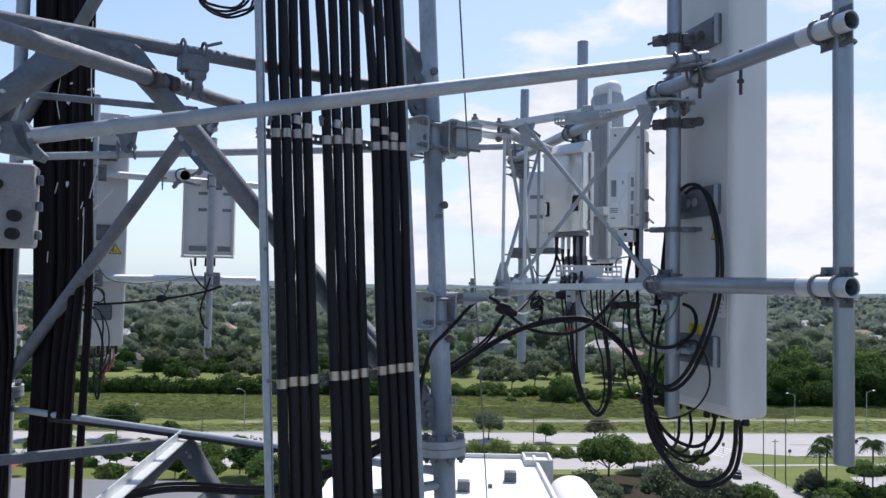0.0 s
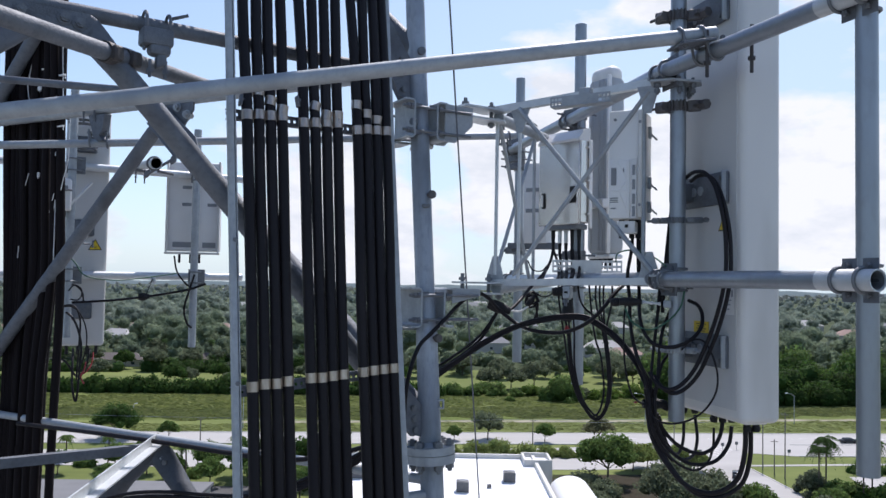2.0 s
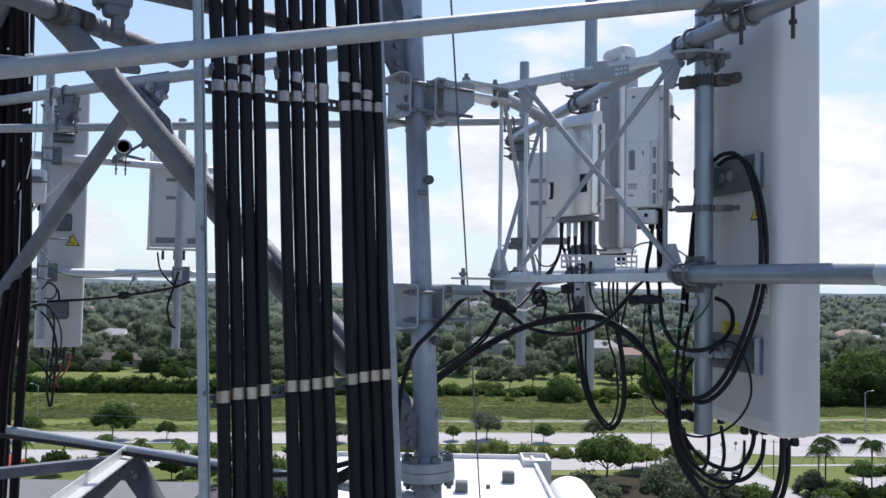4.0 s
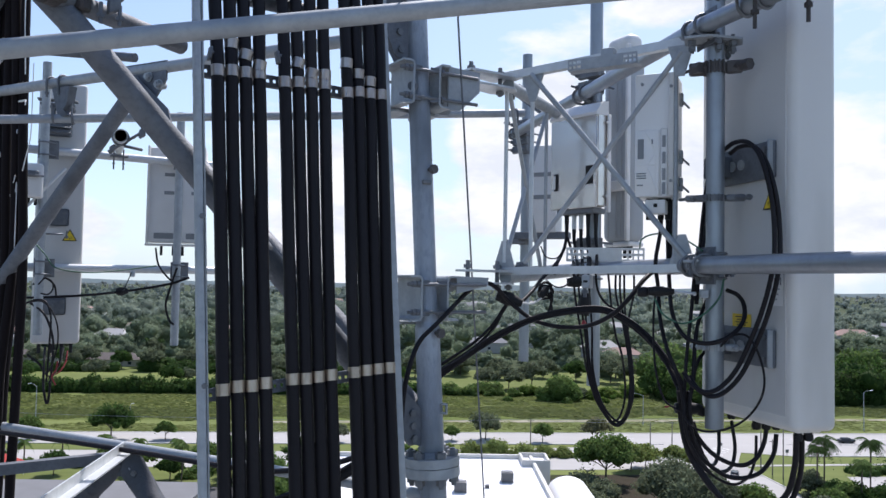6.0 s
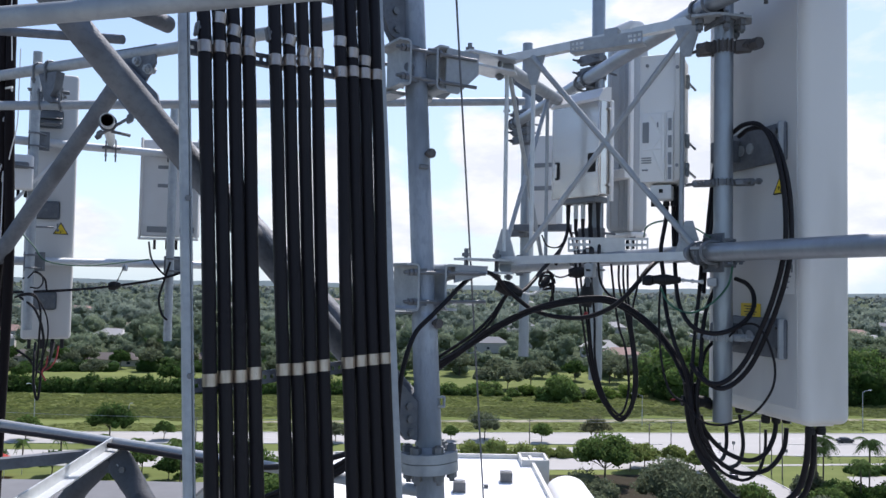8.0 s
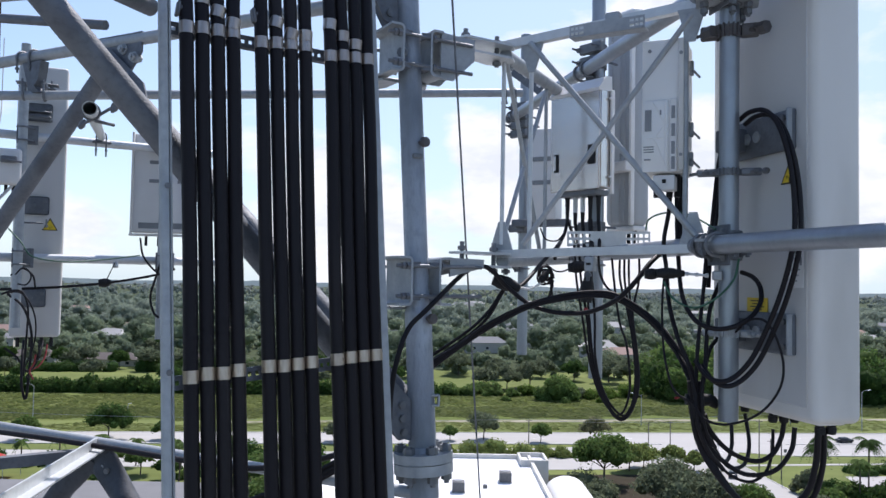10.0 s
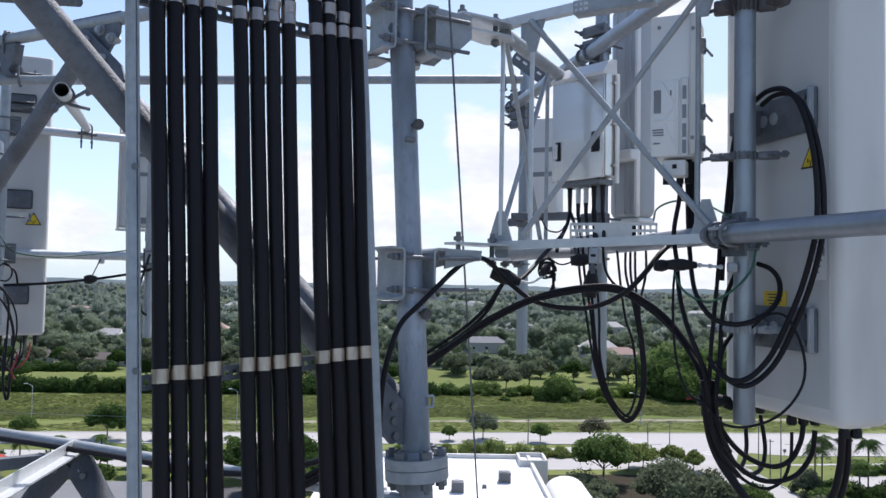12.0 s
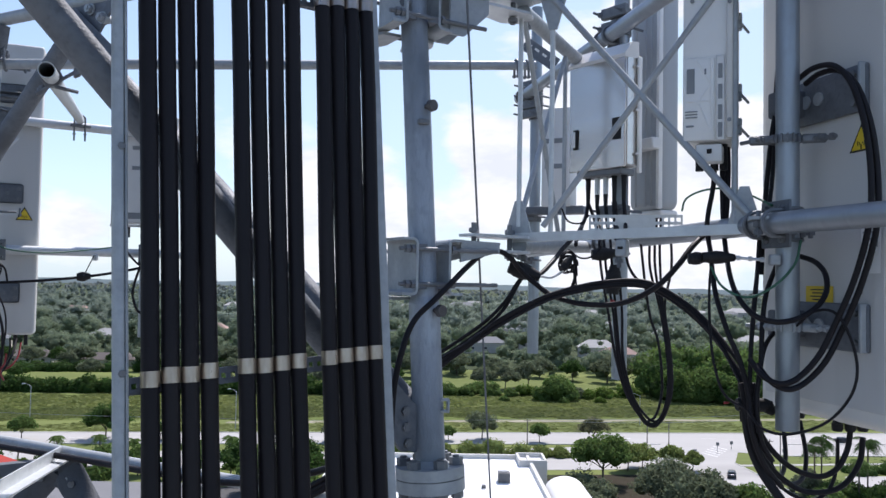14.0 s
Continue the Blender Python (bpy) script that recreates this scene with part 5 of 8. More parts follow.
# two arms spread from the hinge by the leg to the face
HINGE, ARM_A, ARM_B = Vector((0.34, 4.5, 0)), Vector((1.08, 4.07, 0)), Vector((0.83, 5.58, 0))


def arm_part(name, a, b, r, mat=GALV):
    bm = bmesh.new()
    rod(bm, a, b, r, 14)
    return part(name, bm, mat, mount)


def at(p, z):
    return Vector((p.x, p.y, z))


for z, thick in ((0.885, 0.037), (-0.02, 0.034)):
    lift = 0.05 if z > 0.5 else 0.0
    a, b = at(HINGE, z + 0.25 * lift), at(ARM_A, z + 0.02 + lift)
    m = axes(a, b)
    length = (b - a).length
    bm = bmesh.new()
    t, w = 0.006, thick
    outl = [(-w / 2, -w / 2), (w / 2, -w / 2), (w / 2, -w / 2 + t), (-w / 2 + t, -w / 2 + t), (-w / 2 + t, w / 2), (-w / 2, w / 2)]
    lo = [bm.verts.new(m @ Vector((x, y, -0.04))) for x, y in outl]
    hi = [bm.verts.new(m @ Vector((x, y, length + 0.03))) for x, y in outl]
    bm.faces.new(lo[::-1]), bm.faces.new(hi), bridge(bm, lo, hi)
    part("chord_angle", bm, GALV_NEW, mount, smooth=0)
    arm_part("chord_pipe", at(HINGE, z - 0.03), at(ARM_B, z + 0.02), 0.030)
    for dz in (-0.028, 0.028):
        bm = bmesh.new()
        mm = box_matrix(Vector((0.26, 4.44, z - 0.03 + dz)), (0.8, 0.6, 0))
        slab(bm, [(-0.16, -0.045), (0.08, -0.07), (0.13, -0.03), (0.13, 0.04), (0.06, 0.08), (-0.16, 0.045)], mm, 0.010)
        part("hinge_plate", bm, GALV_NEW, mount, smooth=0)
    for p in ((0.30, 4.47), (0.16, 4.37), (0.36, 4.55)):
        bm = bmesh.new()
        rod(bm, (*p, z - 0.09), (*p, z + 0.045), 0.010, 10)
        nut(bm, (*p, z + 0.018), (0, 0, 1), 0.019, 0.016)
        nut(bm, (*p, z - 0.075), (0, 0, 1), 0.019, 0.016)
        part("hinge_bolt", bm, STEEL_DARK, mount)
    # plate on the mast
    bm = bmesh.new()
    mm = box_matrix(Vector((1.13, 4.0, z + 0.045)), OUT)
    slab(bm, [(-0.13, -0.02), (-0.05, -0.075), (0.10, -0.07), (0.14, 0.0), (0.10, 0.07), (-0.08, 0.07)], mm, 0.010)
    part("end_plate", bm, GALV, mount, smooth=0)
    for dx, dy in ((-0.09, -0.01), (0.0, -0.055), (0.07, -0.045), (0.09, 0.03)):
        bm = bmesh.new()
        q = mm @ Vector((dx, dy, 0))
        rod(bm, q - Vector((0, 0, 0.06)), q + Vector((0, 0, 0.02)), 0.008, 8)
        nut(bm, q - Vector((0, 0, 0.017)), (0, 0, 1), 0.017, 0.02)
        nut(bm, q - Vector((0, 0, 0.043)), (0, 0, 1), 0.015, 0.016)
        part("plate_bolt", bm, STEEL_DARK if z > 0.5 else GALV_DULL, mount)
for k, (a, b, r) in enumerate((
        ((0.335, 4.49, 0.85), (0.335, 4.49, 0.02), 0.0095), ((0.45, 4.44, 0.90), (0.45, 4.44, 0.0), 0.0095), ((1.015, 4.10, 0.93), (1.015, 4.10, 0.02), 0.0105),
        ((0.44, 4.42, 0.89), (1.06, 4.06, 0.03), 0.0125), ((1.03, 4.08, 0.91), (0.42, 4.43, 0.02), 0.0115),
        ((0.35, 4.52, 0.83), (0.57, 5.0, 0.0), 0.0105), ((0.60, 5.08, 0.85), (0.335, 4.50, 0.02), 0.0105), ((0.60, 5.08, 0.85), (0.60, 5.08, 0.0), 0.0095))):
    arm_part("truss_rod", a, b, r, GALV_NEW if k in (0, 1) else GALV)
for p, s in (((0.335, 4.49, 0.05), 1), ((1.04, 4.08, 0.07), 1), ((0.45, 4.43, 0.835), -1), ((1.03, 4.08, 0.875), -1)):
    bm = bmesh.new()
    slab(bm, [(-0.055, -0.06 * s), (0.055, -0.06 * s), (0.015, 0.07 * s), (-0.015, 0.07 * s)], box_matrix(p, (0.86, -0.5, 0)) @ Matrix.Rotation(radians(90), 4, "X"), 0.008)
    part("rod_gusset", bm, GALV, mount, smooth=0)

# leg brackets: two channels held together by threaded bars, and a tapered outrigger plate
for zc, h in ((0.765, 0.19), (-0.145, 0.19)):
    c = leg2(zc)
    away = Vector((0.86, 0.5, 0))
    n2 = Vector((0.5, -0.86, 0))
    m = box_matrix(c, away) @ Matrix.Rotation(radians(90), 4, "X")
    for s in (-1, 1):
        bm = bmesh.new()
        t, f, w0 = 0.009, 0.058, 0.058
        turn_o = [(0.020 - 0.020 * math.cos(q), 0.020 - 0.020 * math.sin(q)) for q in [math.pi / 8 * k for k in range(5)]]
        turn_i = [(0.020 - 0.011 * math.cos(q), 0.020 - 0.011 * math.sin(q)) for q in [math.pi / 8 * k for k in range(4, -1, -1)]]
        lower = turn_o + [(f, 0.0), (f, t)] + turn_i
        outl = [(w0 + x, -h / 2 + y) for x, y in lower] + [(w0 + x, h / 2 - y) for x, y in reversed(lower)]
        slab(bm, [(x * s, y) for x, y in outl][::s], m @ Matrix.Translation((0, 0, -0.03)), 0.21)
        part("clamp_channel", bm, GALV, mount, "pressed galvanised channel")
        bm = bmesh.new()
        flare = [(0.030, 0.03), (0.030, 0.14), (0.05, 0.19), (0.085, 0.20), (0.115, 0.17), (0.122, 0.08), (0.10, 0.03)]
        slab(bm, [(x * s, y) for x, y in flare][::s], box_matrix(c + Vector((0, 0, -h / 2 - 0.012)), away), 0.010)
        part("flared_jaw", bm, GALV, mount, "flared jaw with rounded corners", smooth=0)
        for dz in (-h * 0.36, h * 0.36):
            bm = bmesh.new()
            slab(bm, [(0.062 * s, -0.075), (0.062 * s, 0.075), (0.020 * s, 0.066), (0.048 * s, 0.03), (0.053 * s, 0.0), (0.048 * s, -0.03), (0.020 * s, -0.066)][::s], box_matrix(c + Vector((0, 0, dz)), away), 0.012)
            part("jaw", bm, GALV_DULL, mount, smooth=0)
    for dy in (-0.066, 0.066):
        for dz in (-0.058, 0.058):
            bm = bmesh.new()
            a = c - n2 * (dy if dy < 0 else 0.20) + Vector((0, 0, dz))
            rod(bm, a - away * 0.125, a + away * (0.26 if dy < 0 else 0.16), 0.0075, 10)
            for d in (-0.078, -0.098, 0.078):
                nut(bm, a + away * d, away, 0.015, 0.013)
            part("threaded_rod", bm, STEEL_DARK, mount)
    for off in (0.055, -0.055):
        bm = bmesh.new()
        m = box_matrix(c + away * 0.175, away) @ Matrix.Rotation(radians(90), 4, "X") @ Matrix.Translation((0, 0, off))
        if zc > 0:
            slab(bm, [(-0.06, -h * 0.5), (0.0, -h * 0.5), (0.10, 0.0), (0.10, h * 0.45), (-0.06, h * 0.5)], m, 0.009)
        else:
            slab(bm, [(-0.06, h * 0.1), (0.10, h * 0.30), (0.10, h * 0.48), (-0.06, h * 0.5)], m, 0.009)
        part("outrigger_plate", bm, GALV, mount, smooth=0)
    bm = bmesh.new()
    block(bm, box_matrix(c + away * 0.19 + Vector((0, 0, h * 0.46)), away), (0.18, 0.11, 0.008))
    part("outrigger_cap", bm, GALV, mount, smooth=0)

# tie pipe from the tower to the upper face pipe, in front of everything
tie = thing("tie_back_pipe", (-1.58, 3.05, 0.5), "long slim galvanised tie-back pipe clamped at both ends", "pipe")
bm = bmesh.new()
tie_a, tie_b = Vector((-1.60, 3.05, 0.530)), Vector((1.205, 3.66, 1.062))
pipe(bm, tie_a, tie_b, 0.0305, 0.004)
part("tube", bm, GALV, tie)
tdir = (tie_b - tie_a).normalized()
crossing(tie, tie_b - tdir * 0.12, tdir, 0.0305, face(3.68, pipe_z(Z_UP, 3.68)) - OUT * 0.055, Vector((-0.339, 0.941, 0)), 0.0355)
for s in (-0.03, 0.075):
    bm = bmesh.new()
    q = face(3.60 - s, 0) - OUT * (0.1 if s < 0 else -0.02)
    rod(bm, (q.x, q.y, 0.86), (q.x, q.y, 1.06), 0.008, 8)
    nut(bm, (q.x, q.y, 0.92), (0, 0, 1), 0.016, 0.014)
    nut(bm, (q.x, q.y, 1.02), (0, 0, 1), 0.016, 0.014)
    part("stud", bm, CLAMP_BLACK, tie)
mt = box_matrix(tie_a + Vector((0, 0.01, 0)), (1, 0.2, 0)) @ Matrix.Rotation(radians(90), 4, "X")
bm = bmesh.new()
slab(bm, [(-0.16, 0.045), (-0.01, 0.055), (0.012, 0.02), (0.022, -0.03), (0.062, -0.070), (0.045, -0.095), (-0.02, -0.075), (-0.16, -0.055)], mt, 0.075)
part("end_clamp", bm, GALV_DULL, tie, "cast two-piece pipe clamp")
# Dark wedge between the clamp's pieces, in the shade-darkened steel.
bm = bmesh.new()
slab(bm, [(-0.055, 0.035), (-0.02, 0.04), (-0.005, -0.02), (0.02, -0.065), (0.012, -0.075), (-0.03, -0.03)], mt @ Matrix.Translation((0, 0, 0.036)), 0.012)
part("jaw", bm, BRACE, tie)
bm = bmesh.new()
slab(bm, [(-0.14, 0.06), (-0.07, 0.05), (-0.045, 0.13), (-0.06, 0.20), (-0.11, 0.19)], mt @ Matrix.Translation((0, 0, -0.01)), 0.05)
part("upper_jaw", bm, GALV_DULL, tie)
for x, z in ((-0.10, 0.02), (-0.10, -0.03), (-0.075, 0.155)):
    bm = bmesh.new()
    q = mt @ Vector((x, z, 0.04))
    rod(bm, q, q + Vector((0.006, -0.05, 0)), 0.008, 8)
    nut(bm, q + Vector((0.001, -0.012, 0)), (0.1, -1, 0), 0.016, 0.014)
    part("bolt", bm, GALV_NEW, tie)

# ---- panel antenna on the second mast ----
P_BACK0, P_BACK1 = Vector((1.217, 4.391, 0)), Vector((1.368, 3.78, 0))
p_across = (P_BACK1 - P_BACK0).normalized()
p_out = Vector((0.97, 0.24, 0)).normalized()
p_mid = (P_BACK0 + P_BACK1) / 2 + Vector((0.97, 0.24, 0)) * 0.1
panel = thing("panel_antenna", (p_mid.x, p_mid.y, -0.6), "tall light grey panel antenna with cables plugged into its underside", "antenna")
bm = bmesh.new()
block(bm, box_matrix((p_mid.x, p_mid.y, 0.49), p_across), ((P_BACK1 - P_BACK0).length, 0.20, 2.22), 0.03, 5)
part("radome", bm, PANEL, panel)
bm = bmesh.new()
block(bm, box_matrix((p_mid.x, p_mid.y, -0.617), p_across), ((P_BACK1 - P_BACK0).length - 0.07, 0.11, 0.02), 0.004, 1)
part("bottom_plate", bm, GREYBOX, panel)
# The back's shade is in this sheet's darker colour.
bm = bmesh.new()
block(bm, box_matrix((p_mid.x - 0.1005 * 0.97, p_mid.y - 0.1005 * 0.24, 0.5), p_across), ((P_BACK1 - P_BACK0).length - 0.075, 0.006, 2.13), 0.0025, 1)
part("back_sheet", bm, PANEL_BACK, panel, "flat grey metal back, darkened for the shade on it")
p_in = -p_out


def on_back(s, z, off=0.004):
    """s metres from the back's far edge towards its near edge."""
    q = P_BACK0 + p_across * (s + 0.0316) + p_in * off
    return Vector((q.x, q.y, z))


for zc in (1.27, 0.43, -0.313):
    bm = bmesh.new()
    m = box_matrix(on_back(0.33, zc, 0.012), p_across)
    block(bm, m, (0.36, 0.02, 0.15), 0.009, 2)
    br = part("bracket_plate", bm, GALV_DULL, panel, "grey pressed bracket plate")
    bm = bmesh.new()
    block(bm, box_matrix(on_back(0.5, zc, 0.022), p_across), (0.012, 0.035, 0.15), 0.003, 1)
    part("lip", bm, GALV, br)
    for s in (0.46, 0.47):
        bm = bmesh.new()
        nut(bm, on_back(0.465, zc + (0.045 if s > 0.465 else -0.045), 0.026), p_out, 0.012, 0.012)
        part("bolt", bm, STEEL_DARK, br)
    bm = bmesh.new()
    block(bm, box_matrix(on_back(0.2, zc, 0.06), p_across), (0.08, 0.10, 0.09), 0.008)
    part("arm", bm, GALV_DULL, br)
    bm = bmesh.new()
    rod(bm, on_back(0.31, zc, 0.024), on_back(0.31, zc, 0.03), 0.022, 20)
    rod(bm, on_back(0.25, zc, 0.024), on_back(0.25, zc, 0.03), 0.022, 20)
    part("boss", bm, GALV, br)
mA = face(4.0, 0) + OUT * 0.03
for zc, w in ((1.25, 0.075), (0.82, 0.072), (0.285, 0.085), (-0.318, 0.06)):
    c = Vector((mA.x, mA.y, zc))
    dark = CLAMP_BROWN if zc > 0.7 else STEEL_DARK if zc > 0 else GALV
    tall = 0.052 if zc > 0.7 else 0.028
    bm = bmesh.new()
    pipe(bm, c - Vector((0, 0, tall * 0.4)), c + Vector((0, 0, tall * 0.4)), 0.043, 0.006, 24)
    band = part("pipe_clamp", bm, dark, panel, "toothed band clamp with bolts")
    for k in range(9):
        bm = bmesh.new()
        turn = math.pi * (k / 8 + 0.62)
        block(bm, Matrix.Translation(c) @ Matrix.Rotation(turn, 4, "Z") @ Matrix.Translation((0.046, 0, 0)), (0.012, 0.006, tall), 0.001, 1)
        part("tooth", bm, dark, band)
    for side in (-1, 1):
        d = (p_across * 0.35 + Vector((1, -0.1, 0))).normalized() * side
        bm = bmesh.new()
        block(bm, box_matrix(c + d * (0.04 + w * 0.45), d), (w * 0.9, 0.03, tall), 0.006, 1)
        part("jaw", bm, dark, band)
        for q in (0.3, 0.75):
            bm = bmesh.new()
            p = c + d * (0.04 + w * q)
            fat = zc > 0.7 and q > 0.5
            rod(bm, p + Vector((0.02, -0.045, 0)), p + Vector((-0.02, 0.05, 0)), 0.007, 8)
            nut(bm, p + Vector((0.015, -0.03, 0)), Vector((0.4, -0.9, 0)), 0.024 if fat else 0.013, 0.04 if fat else 0.012)
            part("bolt", bm, dark, band)


def sticker(parent, centre, across, size, up=(0, 0, 1)):
    """A yellow warning triangle with a dark edge and a plain sign in it."""
    m = box_matrix(centre, across, up) @ Matrix.Rotation(radians(90), 4, "X")
    tri = lambda k: [(-0.5 * size * k, -0.29 * size * k), (0.5 * size * k, -0.29 * size * k), (0, 0.58 * size * k)]
    bm = bmesh.new()
    slab(bm, tri(1.0), m, 0.001)
    a = part("warning_sticker", bm, INK, parent, smooth=0)
    bm = bmesh.new()
    slab(bm, tri(0.80), m @ Matrix.Translation((0, 0, 0.0012)), 0.001)
    part("yellow_field", bm, YELLOW, a, smooth=0)
    bm = bmesh.new()
    for k in range(3):
        rr = size * (0.07 + 0.07 * k)
        for s in (-1, 1):
            pts = [m @ Vector((s * rr * math.cos(q), -0.04 * size + rr * math.sin(q), 0.002)) for q in (-0.6, -0.2, 0.2, 0.6)]
            if rr < 0.2 * size:
                sweep(bm, pts, size * 0.013, 5, 2)
    slab(bm, [(-0.02 * size, -0.22 * size), (0.02 * size, -0.22 * size), (0.02 * size, -0.06 * size), (-0.02 * size, -0.06 * size)], m @ Matrix.Translation((0, 0, 0.0022)), 0.001)
    part("sign", bm, INK, a)


sticker(panel, on_back(0.475, 0.262, 0.0062), p_across, 0.10)
bm = bmesh.new()
block(bm, box_matrix(on_back(0.29, -0.215, 0.0075), p_across), (0.125, 0.002, 0.06))
label_y = part("yellow_label", bm, YELLOW, panel, "small yellow notice label")
bm = bmesh.new()
for k in range(4):
    block(bm, box_matrix(on_back(0.29, -0.197 - 0.011 * k, 0.009), p_across), (0.08 - 0.02 * (k % 2), 0.001, 0.004))
part("print_lines", bm, INK, label_y)
bm = bmesh.new()
block(bm, box_matrix(on_back(0.51, -0.07, 0.0055), p_across), (0.075, 0.002, 0.15))
label_w = part("type_label", bm, WHITE, panel, "white type label")
bm = bmesh.new()
for k in range(6):
    block(bm, box_matrix(on_back(0.505, -0.02 - 0.02 * k, 0.0072), p_across), (0.05 - 0.015 * (k % 3), 0.001, 0.005))
block(bm, box_matrix(on_back(0.535, -0.05, 0.0072), p_across), (0.008, 0.001, 0.03))
part("print_lines", bm, GREY_MARK, label_w)
for k, (s, off) in enumerate(((0.02, -0.064), (0.046, -0.11), (0.294, -0.059), (0.306, -0.098), (0.311, -0.142), (0.538, -0.069), (0.545, -0.11))):
    bm = bmesh.new()
    q = on_back(s, -0.605, off)
    rod(bm, q, q - Vector((0, 0, 0.055)), 0.015, 12)
    rod(bm, q - Vector((0, 0, 0.03)), q - Vector((0, 0, 0.05)), 0.018, 12)
    part("connector", bm, RUBBER, panel)

# ---- radio units ----
def slots(parent, m, items, mat=HOLE, name="slot"):
    """Small flat marks on a face: x, z, width, height in the face's frame."""
    for x, z, w, h in items:
        bm = bmesh.new()
        block(bm, m @ Matrix.Translation((x, -0.0012, z)), (w, 0.003, h), 0.001, 1)
        part(name, bm, mat, parent)


u1 = Vector((0.632, -0.775, 0))
n1 = Vector((-0.775, -0.632, 0))
c1 = Vector((0.752, 5.126, 0.0))
radio1 = thing("radio_unit", (*(c1 - n1 * 0.1).xy, 0.32), "remote radio unit with a brushed stainless sun cover", "radio unit")
mf = box_matrix(Vector((c1.x, c1.y, 0.60)), u1)
bm = bmesh.new()
block(bm, mf @ Matrix.Translation((0, 0.09, 0)), (0.27, 0.13, 0.50), 0.012)
part("body", bm, GREYBOX, radio1, "grey cast radio body")
bm = bmesh.new()
block(bm, mf @ Matrix.Translation((0, 0.008, -0.005)), (0.33, 0.012, 0.515), 0.004, 1)
cover = part("sun_cover", bm, STAINLESS, radio1, "brushed stainless sun cover with two hand slots")
for x in (0.165, -0.165):
    bm = bmesh.new()
    block(bm, mf @ Matrix.Translation((x, 0.057, 0.0)), (0.006, 0.085, 0.5), 0.002, 1)
    part("side_flange", bm, STAINLESS, cover)
bm = bmesh.new()
slab(bm, [(-0.002, 0.236), (-0.006, 0.250), (0.050, 0.312), (0.095, 0.318), (0.095, 0.24)], mf @ Matrix.Translation((0.0, 0, 0)) @ Matrix(((0, 0, 1, 0), (1, 0, 0, 0), (0, 1, 0, 0), (0, 0, 0, 1))), 0.338)
part("top_bezel", bm, GREYBOX, radio1, "pale sloping top bezel", smooth=20)
# Black marks paint the dark inside the two hand openings.
slots(cover, mf, ((-0.120, -0.11, 0.030, 0.095), (0.118, -0.085, 0.048, 0.10)), HOLE, "hand_slot")
slots(cover, mf @ Matrix.Translation((0, -0.006, 0)), ((-0.124, -0.11, 0.011, 0.075),), WHITE, "inner_handle")
bm = bmesh.new()
block(bm, mf @ Matrix.Translation((0, 0.07, -0.275)), (0.26, 0.11, 0.03), 0.005, 1)
part("connector_plate", bm, STEEL_DARK, radio1)
bm = bmesh.new()
block(bm, mf @ Matrix.Translation((0.178, 0.09, -0.02)), (0.014, 0.025, 0.53), 0.003, 1)
for k in range(3):
    block(bm, mf @ Matrix.Translation((0.178, 0.085, 0.2 - k * 0.2)), (0.010, 0.04, 0.012), 0.002, 1)
part("side_bracket", bm, WHITE, radio1, "white toothed side bracket")
for x, silver in ((-0.1, False), (-0.045, True), (0.005, True), (0.055, False), (0.11, False)):
    a = mf @ Vector((x, 0.07, -0.285))
    down = Vector((0, 0, -1))
    bm = bmesh.new()
    rod(bm, a, a + down * 0.012, 0.015, 12)
    rod(bm, a + down * 0.012, a + down * (0.085 if silver else 0.05), 0.0125, 12)
    plug = part("connector", bm, GALV_NEW if silver else RUBBER, radio1, "silver plug" if silver else "")
    bm = bmesh.new()
    rod(bm, a + down * (0.083 if silver else 0.048), a + down * 0.15, 0.0115, 12, 0.009)
    part("boot", bm, RUBBER, plug)

u2 = Vector((0.905, -0.425, 0)).normalized()
c2 = Vector((0.930, 4.14, 0.0))
radio2 = thing("radio_unit", (0.985, 4.22, 0.28), "narrow off-white radio unit clamped beside the mast", "radio unit")
mf = box_matrix(Vector((c2.x, c2.y, 0.565)), u2)
bm = bmesh.new()
block(bm, mf @ Matrix.Translation((0.008, 0.10, 0.0)), (0.168, 0.20, 0.53), 0.008)
part("body", bm, WHITE, radio2)
bm = bmesh.new()
block(bm, mf @ Matrix.Translation((-0.022, -0.004, -0.122)), (0.10, 0.014, 0.285), 0.006)
cov = part("lower_cover", bm, WHITE, radio2, "moulded lower cover")
# A flat grey mark paints the shade in the grip.
slots(cov, mf @ Matrix.Translation((0, -0.012, 0)), ((-0.048, -0.06, 0.026, 0.085),), GREY_MARK, "grip_recess")
slots(cov, mf @ Matrix.Translation((0, -0.012, 0)), ((0.0, -0.03, 0.006, 0.02), (-0.045, -0.165, 0.04, 0.004), (-0.045, -0.175, 0.04, 0.004), (-0.045, -0.185, 0.04, 0.004), (-0.05, -0.215, 0.025, 0.006)), GREY_MARK, "print_line")
for x0, z0, x1, z1 in ((-0.028, 0.012, 0.018, -0.075), (0.018, -0.075, -0.028, -0.14), (0.018, 0.012, 0.018, -0.24), (-0.064, -0.13, 0.018, -0.13), (-0.020, -0.14, 0.014, -0.225)):
    bm = bmesh.new()
    rod(bm, mf @ Vector((x0, -0.0105, z0)), mf @ Vector((x1, -0.0105, z1)), 0.0035, 6)
    part("rib", bm, WHITE, cov)
bm = bmesh.new()
block(bm, mf @ Matrix.Translation((0.048, -0.003, -0.12)), (0.028, 0.010, 0.29), 0.003, 1)
strip_part = part("side_strip", bm, GREYBOX, radio2)
# Grey marks paint the shade in the strip's hollows.
slots(strip_part, mf @ Matrix.Translation((0.048, -0.0075, -0.12)), tuple((0.0, z, 0.014, 0.05) for z in (0.09, 0.02, -0.05, -0.11)), GREY_MARK, "recess")
bm = bmesh.new()
